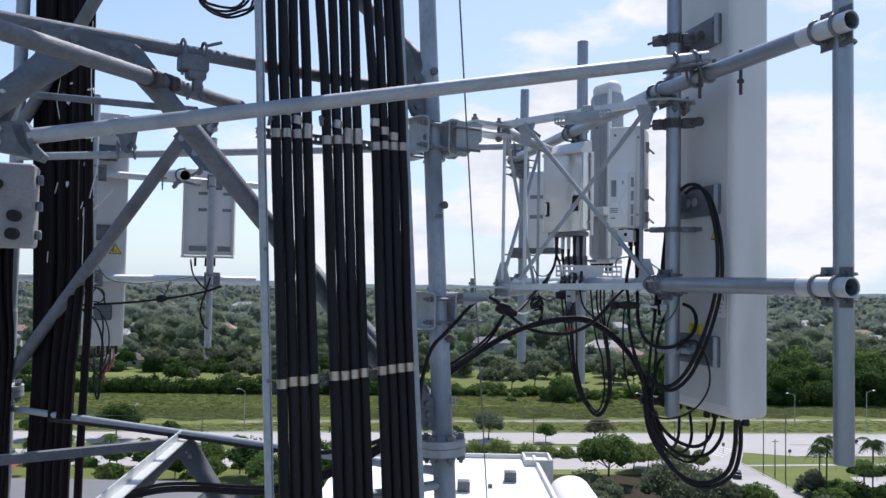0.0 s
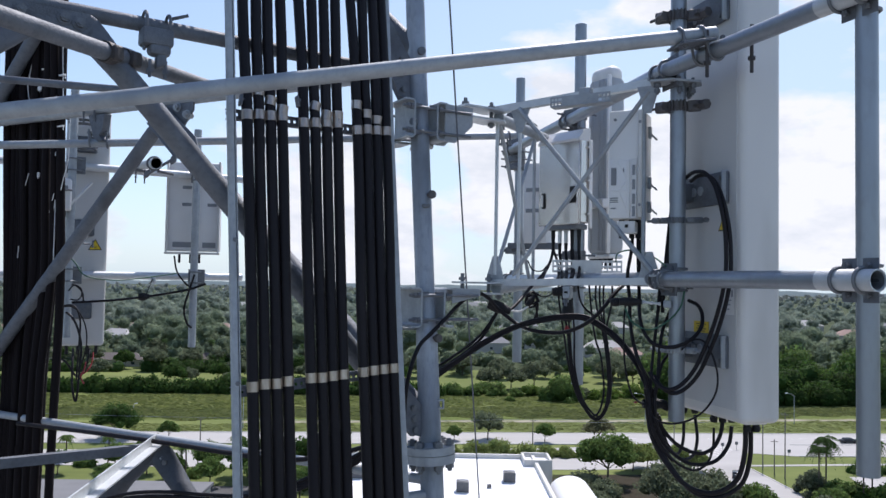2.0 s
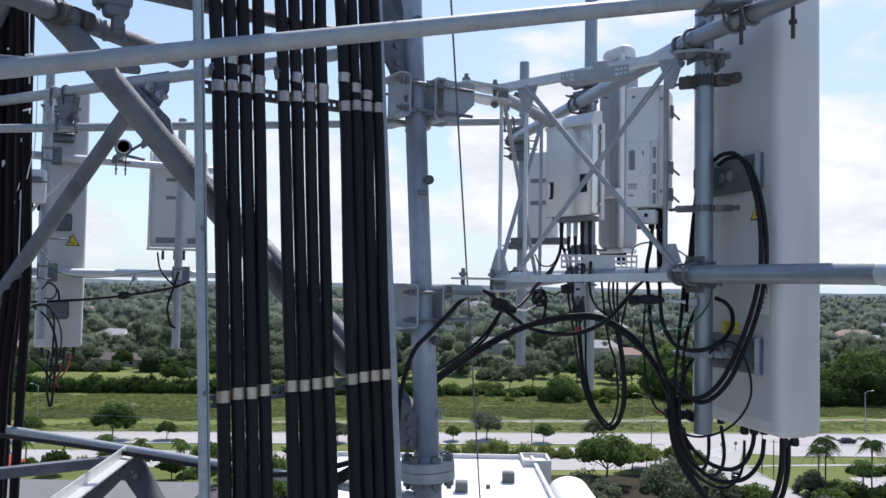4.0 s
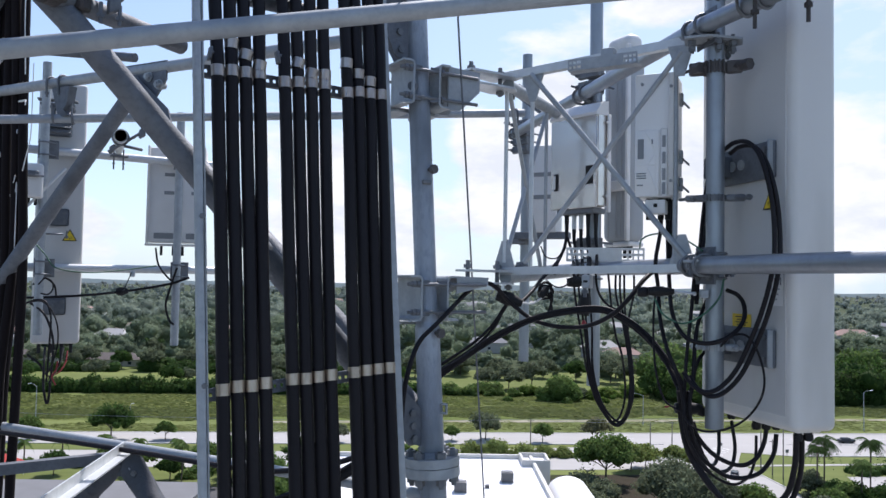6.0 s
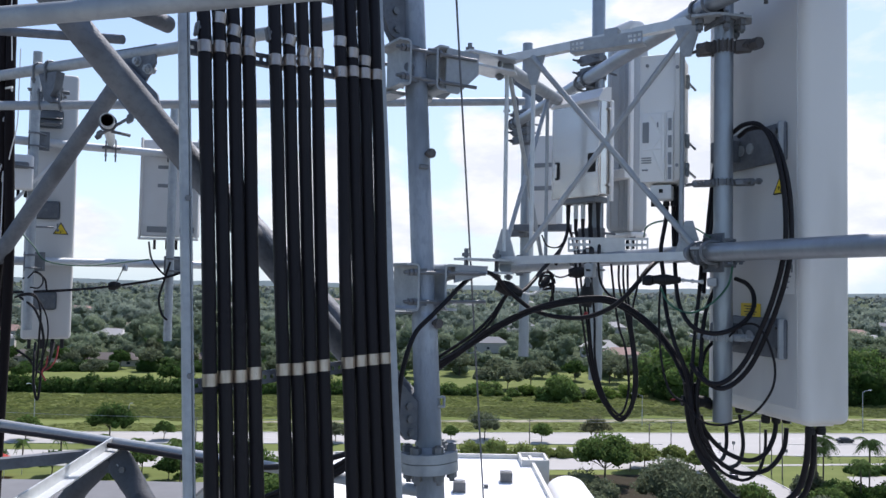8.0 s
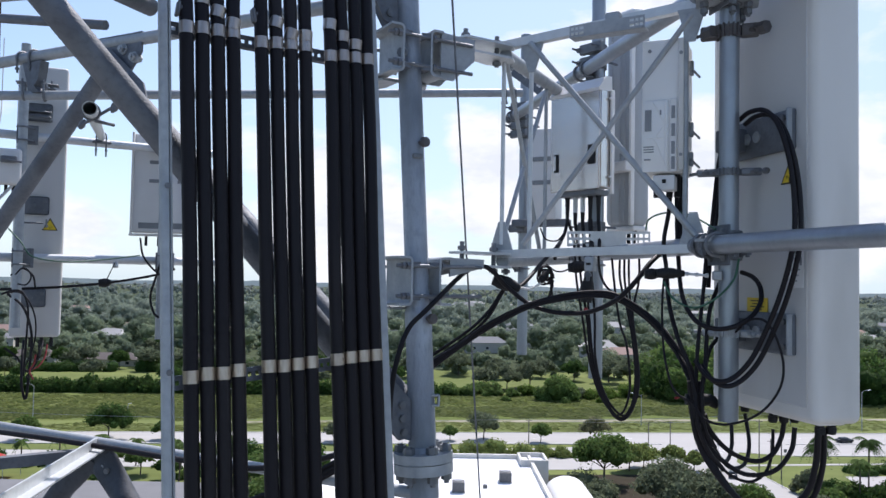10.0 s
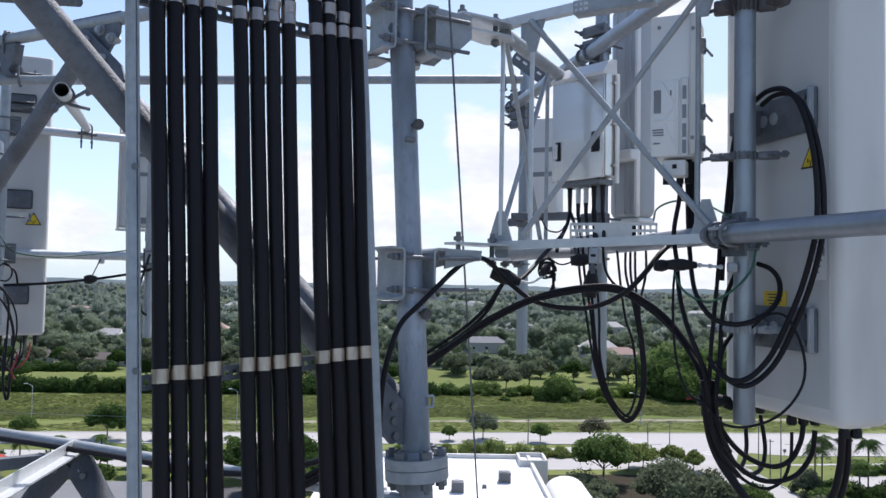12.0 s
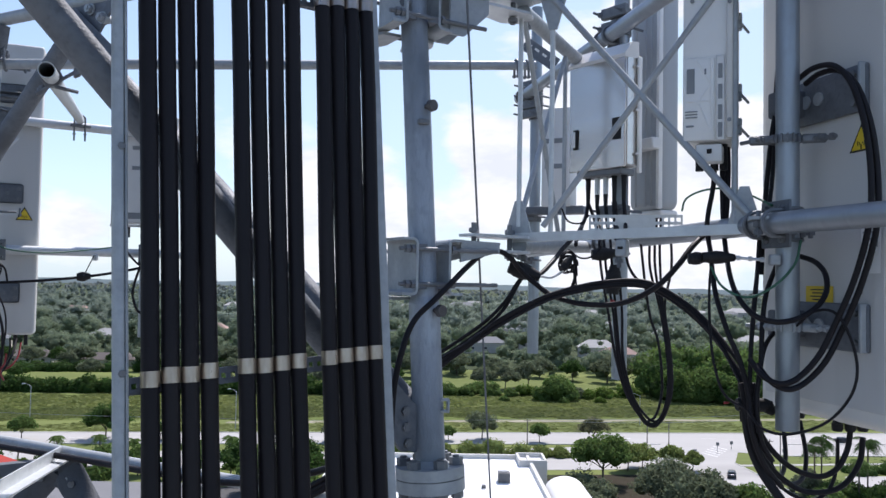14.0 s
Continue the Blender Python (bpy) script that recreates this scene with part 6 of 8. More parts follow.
block(bm, mf @ Matrix.Translation((0.078, -0.006, 0.0)), (0.020, 0.020, 0.52), 0.004, 2)
part("edge_rail", bm, PANEL, radio2, "pale edge rail")
for x, z in ((-0.045, 0.22), (0.03, 0.24), (0.078, 0.20), (0.078, -0.20)):
    bm = bmesh.new()
    q = mf @ Vector((x, -0.001 if x < 0.05 else -0.016, z))
    rod(bm, q, q - (mf.to_3x3() @ Vector((0, 0.005, 0))), 0.007, 12)
    part("screw", bm, GREY_MARK, radio2)
bm = bmesh.new()
block(bm, mf @ Matrix.Translation((0.01, 0.04, -0.305)), (0.085, 0.07, 0.06), 0.006)
foot = part("connector_block", bm, WHITE, radio2, "white connector block with a dark port")
slots(foot, mf @ Matrix.Translation((0.012, 0.005, -0.30)), ((0, 0, 0.016, 0.016),), HOLE, "port")
for z in (0.17, -0.08, -0.2):
    bm = bmesh.new()
    block(bm, mf @ Matrix.Translation((0.099, 0.12, z)), (0.016, 0.03, 0.06), 0.004, 1)
    rod(bm, mf @ Vector((0.096, 0.10, z)), mf @ Vector((0.126, 0.16, z - 0.03)), 0.005, 8)
    part("side_latch", bm, GALV, radio2)
for x in (-0.03, 0.02, 0.05):
    bm = bmesh.new()
    a = mf @ Vector((x, 0.09, -0.265))
    rod(bm, a, a - Vector((0, 0, 0.09)), 0.014, 12)
    part("connector", bm, RUBBER, radio2)

# small panel antenna behind, and another radio on the last mast
c3 = Vector((1.035, 5.36, 0))
u3 = Vector((0.5, -0.86, 0))
small = thing("narrow_antenna", (c3.x, c3.y, 0.15), "narrow grey ribbed antenna with rounded end caps", "antenna")
m3 = box_matrix(Vector((c3.x, c3.y, 0.77)), u3)
bm = bmesh.new()
block(bm, m3 @ Matrix.Translation((0, 0.07, -0.03)), (0.235, 0.14, 1.14), 0.05, 5)
part("housing", bm, RIBBED, small)
for x in (-0.055, 0.012, 0.05):
    bm = bmesh.new()
    block(bm, m3 @ Matrix.Translation((x, -0.001, -0.03)), (0.014, 0.010, 1.1), 0.004, 1)
    part("rib", bm, RIBBED, small)
# White strip paints the sunlight on the antenna's right edge.
bm = bmesh.new()
block(bm, m3 @ Matrix.Translation((0.105, 0.0, -0.03)), (0.022, 0.03, 1.13), 0.008, 2)
part("lit_edge_strip", bm, WHITE, small, "rounded radome edge, sunlight painted as a white strip")
for z, hh in ((0.545, 0.13), (-0.61, 0.03)):
    bm = bmesh.new()
    block(bm, m3 @ Matrix.Translation((0, 0.07, z)), (0.215, 0.12, hh), 0.052 if hh > 0.1 else 0.014, 5)
    part("end_cap", bm, WHITE, small)
bm = bmesh.new()
block(bm, m3 @ Matrix.Translation((0.02, -0.03, -0.28)), (0.20, 0.06, 0.055), 0.006, 1)
part("clamp", bm, GREYBOX, small)
bm = bmesh.new()
block(bm, m3 @ Matrix.Translation((-0.065, -0.035, -0.285)), (0.075, 0.05, 0.075), 0.010, 2)
part("clamp_box", bm, GALV, small)
for x in (-0.09, -0.05, 0.0, 0.045, 0.085):
    bm = bmesh.new()
    a = m3 @ Vector((x, 0.04, -0.60))
    rod(bm, a, a - Vector((0, 0, 0.035)), 0.018, 12)
    rod(bm, a - Vector((0, 0, 0.035)), a - Vector((0, 0, 0.09)), 0.011, 12)
    part("connector", bm, RUBBER, small)

radio3 = thing("radio_unit", (0.755, 6.45, 0.28), "pale grey radio unit with dark louvres on the last mast", "radio unit")
m4 = box_matrix(Vector((0.755, 6.40, 0.60)), (0.9, -0.43, 0))
bm = bmesh.new()
block(bm, m4 @ Matrix.Translation((0.0, 0.08, 0)), (0.19, 0.15, 0.62), 0.012)
part("body", bm, GREYBOX, radio3)
slots(radio3, m4, ((0.0, 0.10, 0.14, 0.03), (0.0, -0.06, 0.14, 0.03)), GREY_MARK, "louvre")
bm = bmesh.new()
block(bm, m4 @ Matrix.Translation((-0.03, 0.08, -0.33)), (0.4, 0.10, 0.05), 0.006, 1)
part("bracket", bm, GALV_DULL, radio3)

# pierced support bars under and over the second radio
for c5, along, length in (((0.915, 5.03, 0.086), (0.97, -0.24, 0), 0.41), ((0.714, 4.160, 0.883), (0.857, -0.516, 0), 0.310)):
    m5 = box_matrix(Vector(c5), along)
    bar = thing("pierced_bar", m5.translation - Vector((0, 0, 0.03)), "pierced galvanised support bar on the mast", "bracket", "pierced bars")
    bm = bmesh.new()
    tall = 0.075 if c5[2] < 0.5 else 0.050
    hole = 0.24 * tall
    strip_h, pitch, cols = (tall - 2 * hole) / 3, 1.5 * hole, 4 if c5[2] < 0.5 else 3
    for dz in (-(strip_h + hole), 0.0, strip_h + hole):
        block(bm, m5 @ Matrix.Translation((0, 0, dz)), (length, 0.005, strip_h))
    solid = length - 2 * (cols * pitch + 0.5 * hole)
    for dz in (-(strip_h + hole) / 2, (strip_h + hole) / 2):
        block(bm, m5 @ Matrix.Translation((0, 0, dz)), (solid, 0.005, hole))
        for k in range(cols):
            for e in (-1, 1):
                block(bm, m5 @ Matrix.Translation((e * (length / 2 - 0.25 * hole - pitch * k), 0, dz)), (0.5 * hole, 0.005, hole))
    block(bm, m5 @ Matrix.Translation((0, 0.03, -0.46 * tall)), (length, 0.056, 0.005))
    part("bar", bm, GALV_NEW if tall > 0.06 else GALV, bar, "galvanised bar pierced with square holes", smooth=0)
    bm = bmesh.new()
    block(bm, m5 @ Matrix.Translation((0.02, 0.03, -0.04 if c5[2] < 0.5 else 0.03)), (0.06, 0.05, 0.06), 0.008)
    part("clip", bm, GALV, bar)
clip_at = Vector((0.678, 4.284, -0.062))
clip = thing("chord_clip", clip_at - Vector((0, 0, 0.03)), "small folded galvanised clip hung under the lower chord", "bracket")
mc = box_matrix(clip_at, (0.86, -0.5, 0))
bm = bmesh.new()
block(bm, mc @ Matrix.Translation((0, 0.02, 0)), (0.038, 0.05, 0.06), 0.004, 1)
part("body", bm, GALV, clip)
slots(clip, mc @ Matrix.Translation((0, -0.005, 0.0)), ((0.0, 0.0, 0.02, 0.010),), HOLE, "slot")
bm = bmesh.new()
rod(bm, clip_at + Vector((0, 0.02, -0.03)), clip_at + Vector((0, 0.02, -0.07)), 0.008, 8)
nut(bm, clip_at + Vector((0, 0.02, -0.045)), (0, 0, 1), 0.016, 0.014)
part("bolt", bm, GALV_DULL, clip)
# clamps on the masts, dark and crowded
for y, zs in ((5.3, (1.12, 1.05, 0.16)), (6.66, (1.10, 1.03, 0.97, 0.91, 0.24))):
    c = face(y, 0) + OUT * 0.03
    for z in zs:
        cl = thing("mast_clamp", (c.x, c.y, z - 0.05), "dark bolted mast clamp with threaded bars", "clamp", "mast clamps")
        bm = bmesh.new()
        pipe(bm, Vector((c.x, c.y, z - 0.03)), Vector((c.x, c.y, z + 0.03)), 0.046, 0.009, 20)
        block(bm, box_matrix(Vector((c.x - 0.05, c.y - 0.06, z)), u1), (0.15, 0.03, 0.055), 0.005, 1)
        part("jaw_ring", bm, STEEL_DARK, cl)
        for s in (-1, 1):
            bm = bmesh.new()
            a = Vector((c.x, c.y, z)) + u1 * 0.062 * s
            rod(bm, a + n1 * 0.14, a - n1 * 0.08, 0.0065, 8)
            nut(bm, a + n1 * 0.09, n1, 0.014, 0.013)
            nut(bm, a + n1 * 0.06, n1, 0.014, 0.013)
            part("threaded_rod", bm, GALV_DULL, cl)

# ---- the other sector, seen through the tower ----
long_h = thing("cross_pipe", (-2.6, 5.14, 0.74), "slim galvanised pipe running across behind the tower", "pipe")
bm = bmesh.new()
pipe(bm, (-2.75, 5.10, 0.755), (0.55, 5.80, 1.005), 0.0245, 0.003, 18)
part("tube", bm, GALV, long_h)
bm = bmesh.new()
for x in (0.44, 0.50):
    ubolt(bm, (x, 5.765 + 0.21 * (x - 0.4), 0.996), (1, 0.21, 0.08), (0, 0.2, -1), 0.0245, leg=0.05)
part("u_bolts", bm, STEEL_DARK, long_h)


def lface(s, z):
    """A point on the other mount's face line."""
    return Vector((-3.35 + 0.85 * s, 7.12 + 0.53 * s, z))


LF = Vector((0.85, 0.53, 0)).normalized()
left_mount = thing("sector_mount", lface(0.7, -0.05), "galvanised sector mount with two face pipes behind the tower", "antenna mount")
for z in (0.93, -0.02):
    bm = bmesh.new()
    pipe(bm, lface(-0.6, z), lface(1.72, z + 0.01), 0.034, 0.004)
    part("face_pipe", bm, GALV_NEW, left_mount)
arm_n, arm_f = Vector((-1.435, 4.40, 0.565)), Vector((-2.70, 7.50, 0.985))
bm = bmesh.new()
pipe(bm, arm_n, arm_f, 0.031, 0.004)
arm = part("support_arm", bm, GALV_NEW, left_mount, "pale pipe with an open end")
ad = (arm_f - arm_n).normalized()
bm = bmesh.new()
q = arm_n + ad * 0.26
pipe(bm, q - ad * 0.03, q + ad * 0.03, 0.041, 0.009, 20)
rod(bm, q + Vector((-0.045, -0.03, -0.075)), q + Vector((0.115, 0.0, 0.035)), 0.0075, 8)
rod(bm, q + Vector((0.03, -0.03, -0.045)), q + Vector((0.10, 0.02, -0.055)), 0.0075, 8)
block(bm, box_matrix(q + Vector((0.105, 0, 0.025)), (1, 0.2, 0.6)), (0.035, 0.03, 0.045), 0.006, 1)
block(bm, box_matrix(q + Vector((-0.03, -0.02, -0.06)), (1, 0.2, 0.6)), (0.03, 0.025, 0.04), 0.006, 1)
part("end_clamp", bm, STEEL_DARK, arm)
bm = bmesh.new()
ubolt(bm, arm_f - ad * 0.05, ad, (0, 0, -1), 0.031, leg=0.1, proud=0.06)
block(bm, box_matrix(arm_f + Vector((0, 0, -0.05)), LF), (0.14, 0.1, 0.02), 0.004, 1)
part("far_clamp", bm, STEEL_DARK, arm)


def left_mast(p, z0, z1, label="galvanised antenna pipe behind the tower"):
    mast = thing("mast_pipe", (p[0], p[1], z0), label, "pipe", "mast pipes of the other mount")
    bm = bmesh.new()
    pipe(bm, (*p, z0), (*p, z1), 0.034, 0.004, 20)
    part("tube", bm, GALV, mast)
    for z in (0.93, -0.02):
        bm = bmesh.new()
        for dz in (-0.05, 0.05):
            ubolt(bm, (*p, z + dz), (0, 0, 1), (0.2, 1, 0), 0.034, leg=0.07)
        block(bm, box_matrix(Vector((*p, z)) + Vector((0.01, 0.05, 0)), LF), (0.15, 0.012, 0.15), 0.002, 1)
        part("clamp", bm, STEEL_DARK, mast)
    return mast


left_mast((-3.13, 7.10), -0.55, 1.62)
left_mast((-2.235, 7.66), -0.66, 1.35)
lp_u = Vector((0.93, 0.37, 0)).normalized()
# pressed hanger between the far horizontal and the cross pipe
hang = thing("pipe_hanger", (-2.2, 5.3, 0.74), "dull pressed hanger with U-bolts between two pipes", "clamp")
h_top = leg3(H23).lerp(leg2(H23), 0.315)
bm = bmesh.new()
for s in (-0.05, 0.05):
    bm = bmesh.new()
    ubolt(bm, h_top + u23 * s, u23, (0, 0.1, -1), 0.030, leg=0.05, proud=0.03)
    part("u_bolt", bm, STEEL_DARK, hang)
    bm = bmesh.new()
    ubolt(bm, Vector((-2.10 + s, 5.237 + s * 0.21, 0.804)), (1, 0.21, 0.076), (0, 0.1, 1), 0.0205, leg=0.05, proud=0.03)
    part("u_bolt", bm, STEEL_DARK, hang)
bm = bmesh.new()
slab(bm, [(-0.07, 0.0), (0.08, 0.0), (0.06, -0.10), (0.03, -0.13), (0.07, -0.165), (-0.01, -0.17), (-0.035, -0.09)], box_matrix(h_top + Vector((0.05, -0.03, -0.035)), u23) @ Matrix.Rotation(radians(90), 4, "X"), 0.05)
part("pressed_body", bm, GALV_DULL, hang)
lpanel = thing("panel_antenna", (-3.1, 7.45, -0.64), "tall pale grey panel antenna seen from behind", "antenna")
ml = box_matrix(Vector((-3.14, 7.42, 0.44)), lp_u)
bm = bmesh.new()
block(bm, ml, (0.36, 0.14, 2.16), 0.025, 3)
part("radome", bm, PANEL_BACK, lpanel)
for z in (0.70, -0.04, -0.77):
    bm = bmesh.new()
    block(bm, ml @ Matrix.Translation((-0.02, -0.080, z)), (0.19, 0.018, 0.145), 0.018, 3)
    br = part("bracket_plate", bm, GALV_DULL, lpanel)
    for x, dz in ((0.045, 0.035), (0.045, -0.035), (-0.03, 0.0)):
        bm = bmesh.new()
        rod(bm, ml @ Vector((x, -0.089, z + dz)), ml @ Vector((x, -0.098, z + dz)), 0.014, 12)
        part("bolt", bm, STEEL_DARK, br)
for z, long in ((0.90, 0.30), (0.865, 0.26), (0.68, 0.22), (0.64, 0.22), (-0.185, 0.15)):
    bm = bmesh.new()
    block(bm, ml @ Matrix.Translation((-0.03, -0.20, z)), (long, 0.10, 0.010), 0.003, 1)
    for x in (-0.11, 0.07):
        rod(bm, ml @ Vector((x, -0.22, z - 0.035)), ml @ Vector((x, -0.22, z + 0.03)), 0.007, 8)
        nut(bm, ml @ Vector((x, -0.22, z - 0.02)), (0, 0, 1), 0.014, 0.014)
    part("mast_bracket", bm, STEEL_DARK, lpanel, "thin dark bolted mast bracket")
sticker(lpanel, ml @ Vector((0.085, -0.074, -0.20)), lp_u, 0.115)
for x in (-0.12, -0.03, 0.05, 0.12):
    bm = bmesh.new()
    a = ml @ Vector((x, 0, -1.08))
    rod(bm, a, a - Vector((0, 0, 0.08)), 0.014, 10)
    part("connector", bm, RUBBER, lpanel)

mu = Vector((0.985, 0.17, 0))
unit = thing("active_antenna", (-2.26, 7.85, 0.19), "pale grey box antenna with louvred back on its pipe", "antenna")
ma = box_matrix(Vector((-2.30, 7.80, 0.645)), mu)
bm = bmesh.new()
block(bm, ma @ Matrix.Translation((0, 0.06, 0)), (0.49, 0.14, 0.84), 0.02, 3)
part("housing", bm, GREYBOX, unit)
bm = bmesh.new()
block(bm, ma @ Matrix.Translation((0, -0.02, -0.44)), (0.5, 0.04, 0.02), 0.004, 1)
block(bm, ma @ Matrix.Translation((-0.235, -0.02, 0.0)), (0.02, 0.03, 0.86), 0.004, 1)
block(bm, ma @ Matrix.Translation((0.235, -0.02, 0.0)), (0.02, 0.03, 0.86), 0.004, 1)
part("edge_frame", bm, PANEL, unit)
slots(unit, ma @ Matrix.Translation((0, -0.012, 0)), tuple((x, z, 0.085, 0.03) for x in (-0.06, 0.17) for z in (0.18, 0.02)), GREY_MARK, "louvre")
slots(unit, ma @ Matrix.Translation((0, -0.012, 0)), ((-0.08, -0.36, 0.2, 0.05), (0.15, -0.36, 0.12, 0.05)), GREY_MARK, "vent")
for x in (-0.12, -0.02, 0.06):
    bm = bmesh.new()
    a = ma @ Vector((x, 0.03, -0.43))
    rod(bm, a, a - Vector((0, 0, 0.10)), 0.012, 10)
    part("connector", bm, RUBBER, unit)

# ---- pipes, clamps and boxes high on the near face ----
stub = thing("support_pipe", (-1.4, 2.4, 0.75), "galvanised support pipe with an open end clamped under the horizontal", "pipe")
bm = bmesh.new()
s_a, s_b = Vector((-1.50, 2.2, 0.757)), Vector((-1.035, 3.98, 0.862))
pipe(bm, s_a, s_b, 0.033, 0.004)
part("tube", bm, GALV_DULL, stub)
sd = (s_b - s_a).normalized()
bm = bmesh.new()
for f in (0.60, 0.66):
    q = s_a.lerp(s_b, f)
    pipe(bm, q - sd * 0.025, q + sd * 0.025, 0.041, 0.007, 20)
    block(bm, box_matrix(q + Vector((0.04, -0.01, -0.005)), sd), (0.05, 0.03, 0.06), 0.008, 1)
part("band_clamp", bm, CLAMP_BLACK, stub)
hc = Vector((-1.097, 3.42, 0.0))
bm = bmesh.new()
block(bm, box_matrix(hc + Vector((0, 0, 0.922)), u12), (0.12, 0.09, 0.07), 0.012, 2)
block(bm, box_matrix(hc + Vector((0.012, 0, 0.875)), u12), (0.085, 0.07, 0.05), 0.018, 2)
block(bm, box_matrix(hc + Vector((0.02, 0, 0.835)), u12 + Vector((0, 0, 0.5))), (0.045, 0.05, 0.06), 0.012, 2)
for s in (-1, 1):
    rod(bm, hc + u12 * 0.045 * s + Vector((0, 0, 0.87)), hc + u12 * 0.045 * s + Vector((0, 0, 0.95)), 0.007, 8)
    rod(bm, hc + u12 * (0.03 * s + 0.02) + Vector((0, -0.03, 0.76)), hc + u12 * (0.03 * s + 0.02) + Vector((0, -0.03, 0.83)), 0.007, 8)
    nut(bm, hc + u12 * (0.03 * s + 0.02) + Vector((0, -0.03, 0.785)), (0, 0, 1), 0.014, 0.013)
    ubolt(bm, hc + Vector((0, -0.003, 0.985)) + u12 * 0.045 * s, u12, (0, 0.1, -1), 0.030, leg=0.05)
rod(bm, hc + u12 * 0.05 + Vector((0, 0, 1.01)), hc + u12 * 0.13 + Vector((0, -0.02, 1.035)), 0.007, 8)
part("hanger_clamp", bm, GALV_DULL, stub, "cast hanger clamp with U-bolts")

brace3 = thing("inner_brace_pipe", (-2.7, 4.8, 1.05), "slim weathered pipe crossing inside the tower", "pipe")
bm = bmesh.new()
rod(bm, (-2.75, 4.83, 1.115), (-1.40, 4.45, 0.94), 0.021, 14)
part("tube", bm, GALV_DULL, brace3)

dbox = thing("junction_box", (-1.98, 3.6, 0.05), "weathered grey metal junction box with dark cable glands", "junction box")
mb = box_matrix(Vector((-1.985, 3.6, 0.31)), (0.95, 0.3, 0))
bm = bmesh.new()
block(bm, mb, (0.26, 0.15, 0.38), 0.02, 3)
part("case", bm, BOX_GREY, dbox)
for z in (0.12, 0.0, -0.13):
    bm = bmesh.new()
    block(bm, mb @ Matrix.Translation((0.145, -0.02, z)), (0.025, 0.03, 0.045), 0.005, 1)
    part("hinge", bm, GALV_DULL, dbox)
for x, z in ((0.06, -0.05), (0.055, -0.13), (-0.02, 0.09)):
    bm = bmesh.new()
    a = mb @ Vector((x, -0.07, z))
    rod(bm, a, a + Vector((0.01, -0.05, 0)), 0.026, 14)
    part("gland", bm, RUBBER, dbox)

# second run of feeder cables, on the face behind
rnd = random.Random(9)
for k in range(22):
    f = (0.0, 0.10)[k] if k < 2 else 0.21 + 0.79 * (k - 2) / 11 if k < 13 else 0.25 + 0.75 * (k - 13) / 9
    p = Vector((-2.43, 5.50, 0)).lerp(Vector((-2.985, 5.86, 0)), f) + Vector((0, 0.10 if k > 12 else 0.0, 0)) + Vector((0, rnd.uniform(-0.045, 0.045), 0))
    ph = rnd.uniform(0, 6)
    spread = (0.0, -0.045)[k] if k < 2 else -0.05 + 0.09 * (f - 0.21) / 0.79
    pts = [p + Vector((spread - 0.024, 0.0, z)) for z in (GROUND, -4, -3)]
    pts += [p + Vector(((-0.030 if z > 0 else 0.016) * z + spread * min(1.0, max(0.0, -z / 0.7)) + 0.004 * math.sin(3 * z + ph), 0.006 * math.cos(2 * z + ph), z)) for z in [-2.4 + 0.25 * j for j in range(26)]]
    bm = bmesh.new()
    sweep(bm, pts, 0.0265, 10, 2)
    c = single("feeder_cable", bm, CABLE_OLD, "dusty black feeder cable in a bundle tied up inside the tower", "cable", "feeder cables of the far bundle")

# pale ties round the far bundle, their tails sticking out
for x, y, z, w, h in ((-2.619, 5.559, 1.352, 0.06, 0.010), (-2.671, 5.595, 1.227, 0.035, 0.028), (-2.773, 5.669, 0.868, 0.05, 0.010), (-2.512, 5.50, 0.786, 0.05, 0.026), (-2.659, 5.598, 0.646, 0.028, 0.03),
                      (-2.708, 5.629, 0.718, 0.05, 0.05), (-2.449, 5.449, 1.284, 0.06, 0.010), (-2.452, 5.457, 0.949, 0.06, 0.010), (-2.60, 5.56, 1.62, 0.05, 0.012)):
    bm = bmesh.new()
    block(bm, box_matrix(Vector((x, y + 0.005, z)), (0.85, -0.4, 0.06)), (w, 0.012, h), 0.002, 1)
    sweep(bm, [Vector((x + w * 0.4, y, z)), Vector((x + w * 0.5, y - 0.02, z - 0.01)), Vector((x + w * 0.55, y - 0.025, z - 0.03))], 0.003, 6, 3)
    single("cable_tie", bm, WHITE, "pale plastic tie round the dark cable bundle", "cable tie", "cable ties of the far bundle")
# loose pale wires along the far bundle
for path in ([(-2.86, 5.70, 1.75), (-2.855, 5.705, 1.374), (-2.845, 5.702, 1.20), (-2.841, 5.70, 1.06)], [(-2.70, 5.62, 1.62), (-2.752, 5.635, 1.36), (-2.777, 5.655, 1.241), (-2.735, 5.63, 1.094)],
             [(-2.44, 5.43, 1.75), (-2.44, 5.43, 1.451), (-2.431, 5.43, 1.242), (-2.425, 5.43, 1.1)], [(-2.362, 5.40, 1.16), (-2.362, 5.40, 0.9), (-2.364, 5.40, 0.724), (-2.40, 5.42, 0.60), (-2.421, 5.435, 0.53)],
             [(-2.484, 5.475, 0.507), (-2.524, 5.505, 0.391), (-2.49, 5.49, 0.40), (-2.476, 5.48, 0.45), (-2.472, 5.475, 0.071)], [(-2.56, 5.53, -0.554), (-2.558, 5.53, -0.979), (-2.558, 5.53, -1.441), (-2.556, 5.535, -2.2)],
             [(-2.745, 5.65, 0.66), (-2.77, 5.66, 0.58)], [(-2.828, 5.715, 0.17), (-2.832, 5.715, 0.09)]):
    bm = bmesh.new()
    sweep(bm, path, 0.0032, 6, 4)
    single("thin_wire", bm, WHITE, "thin pale wire hanging along the cable bundle", "wire", "pale wires")

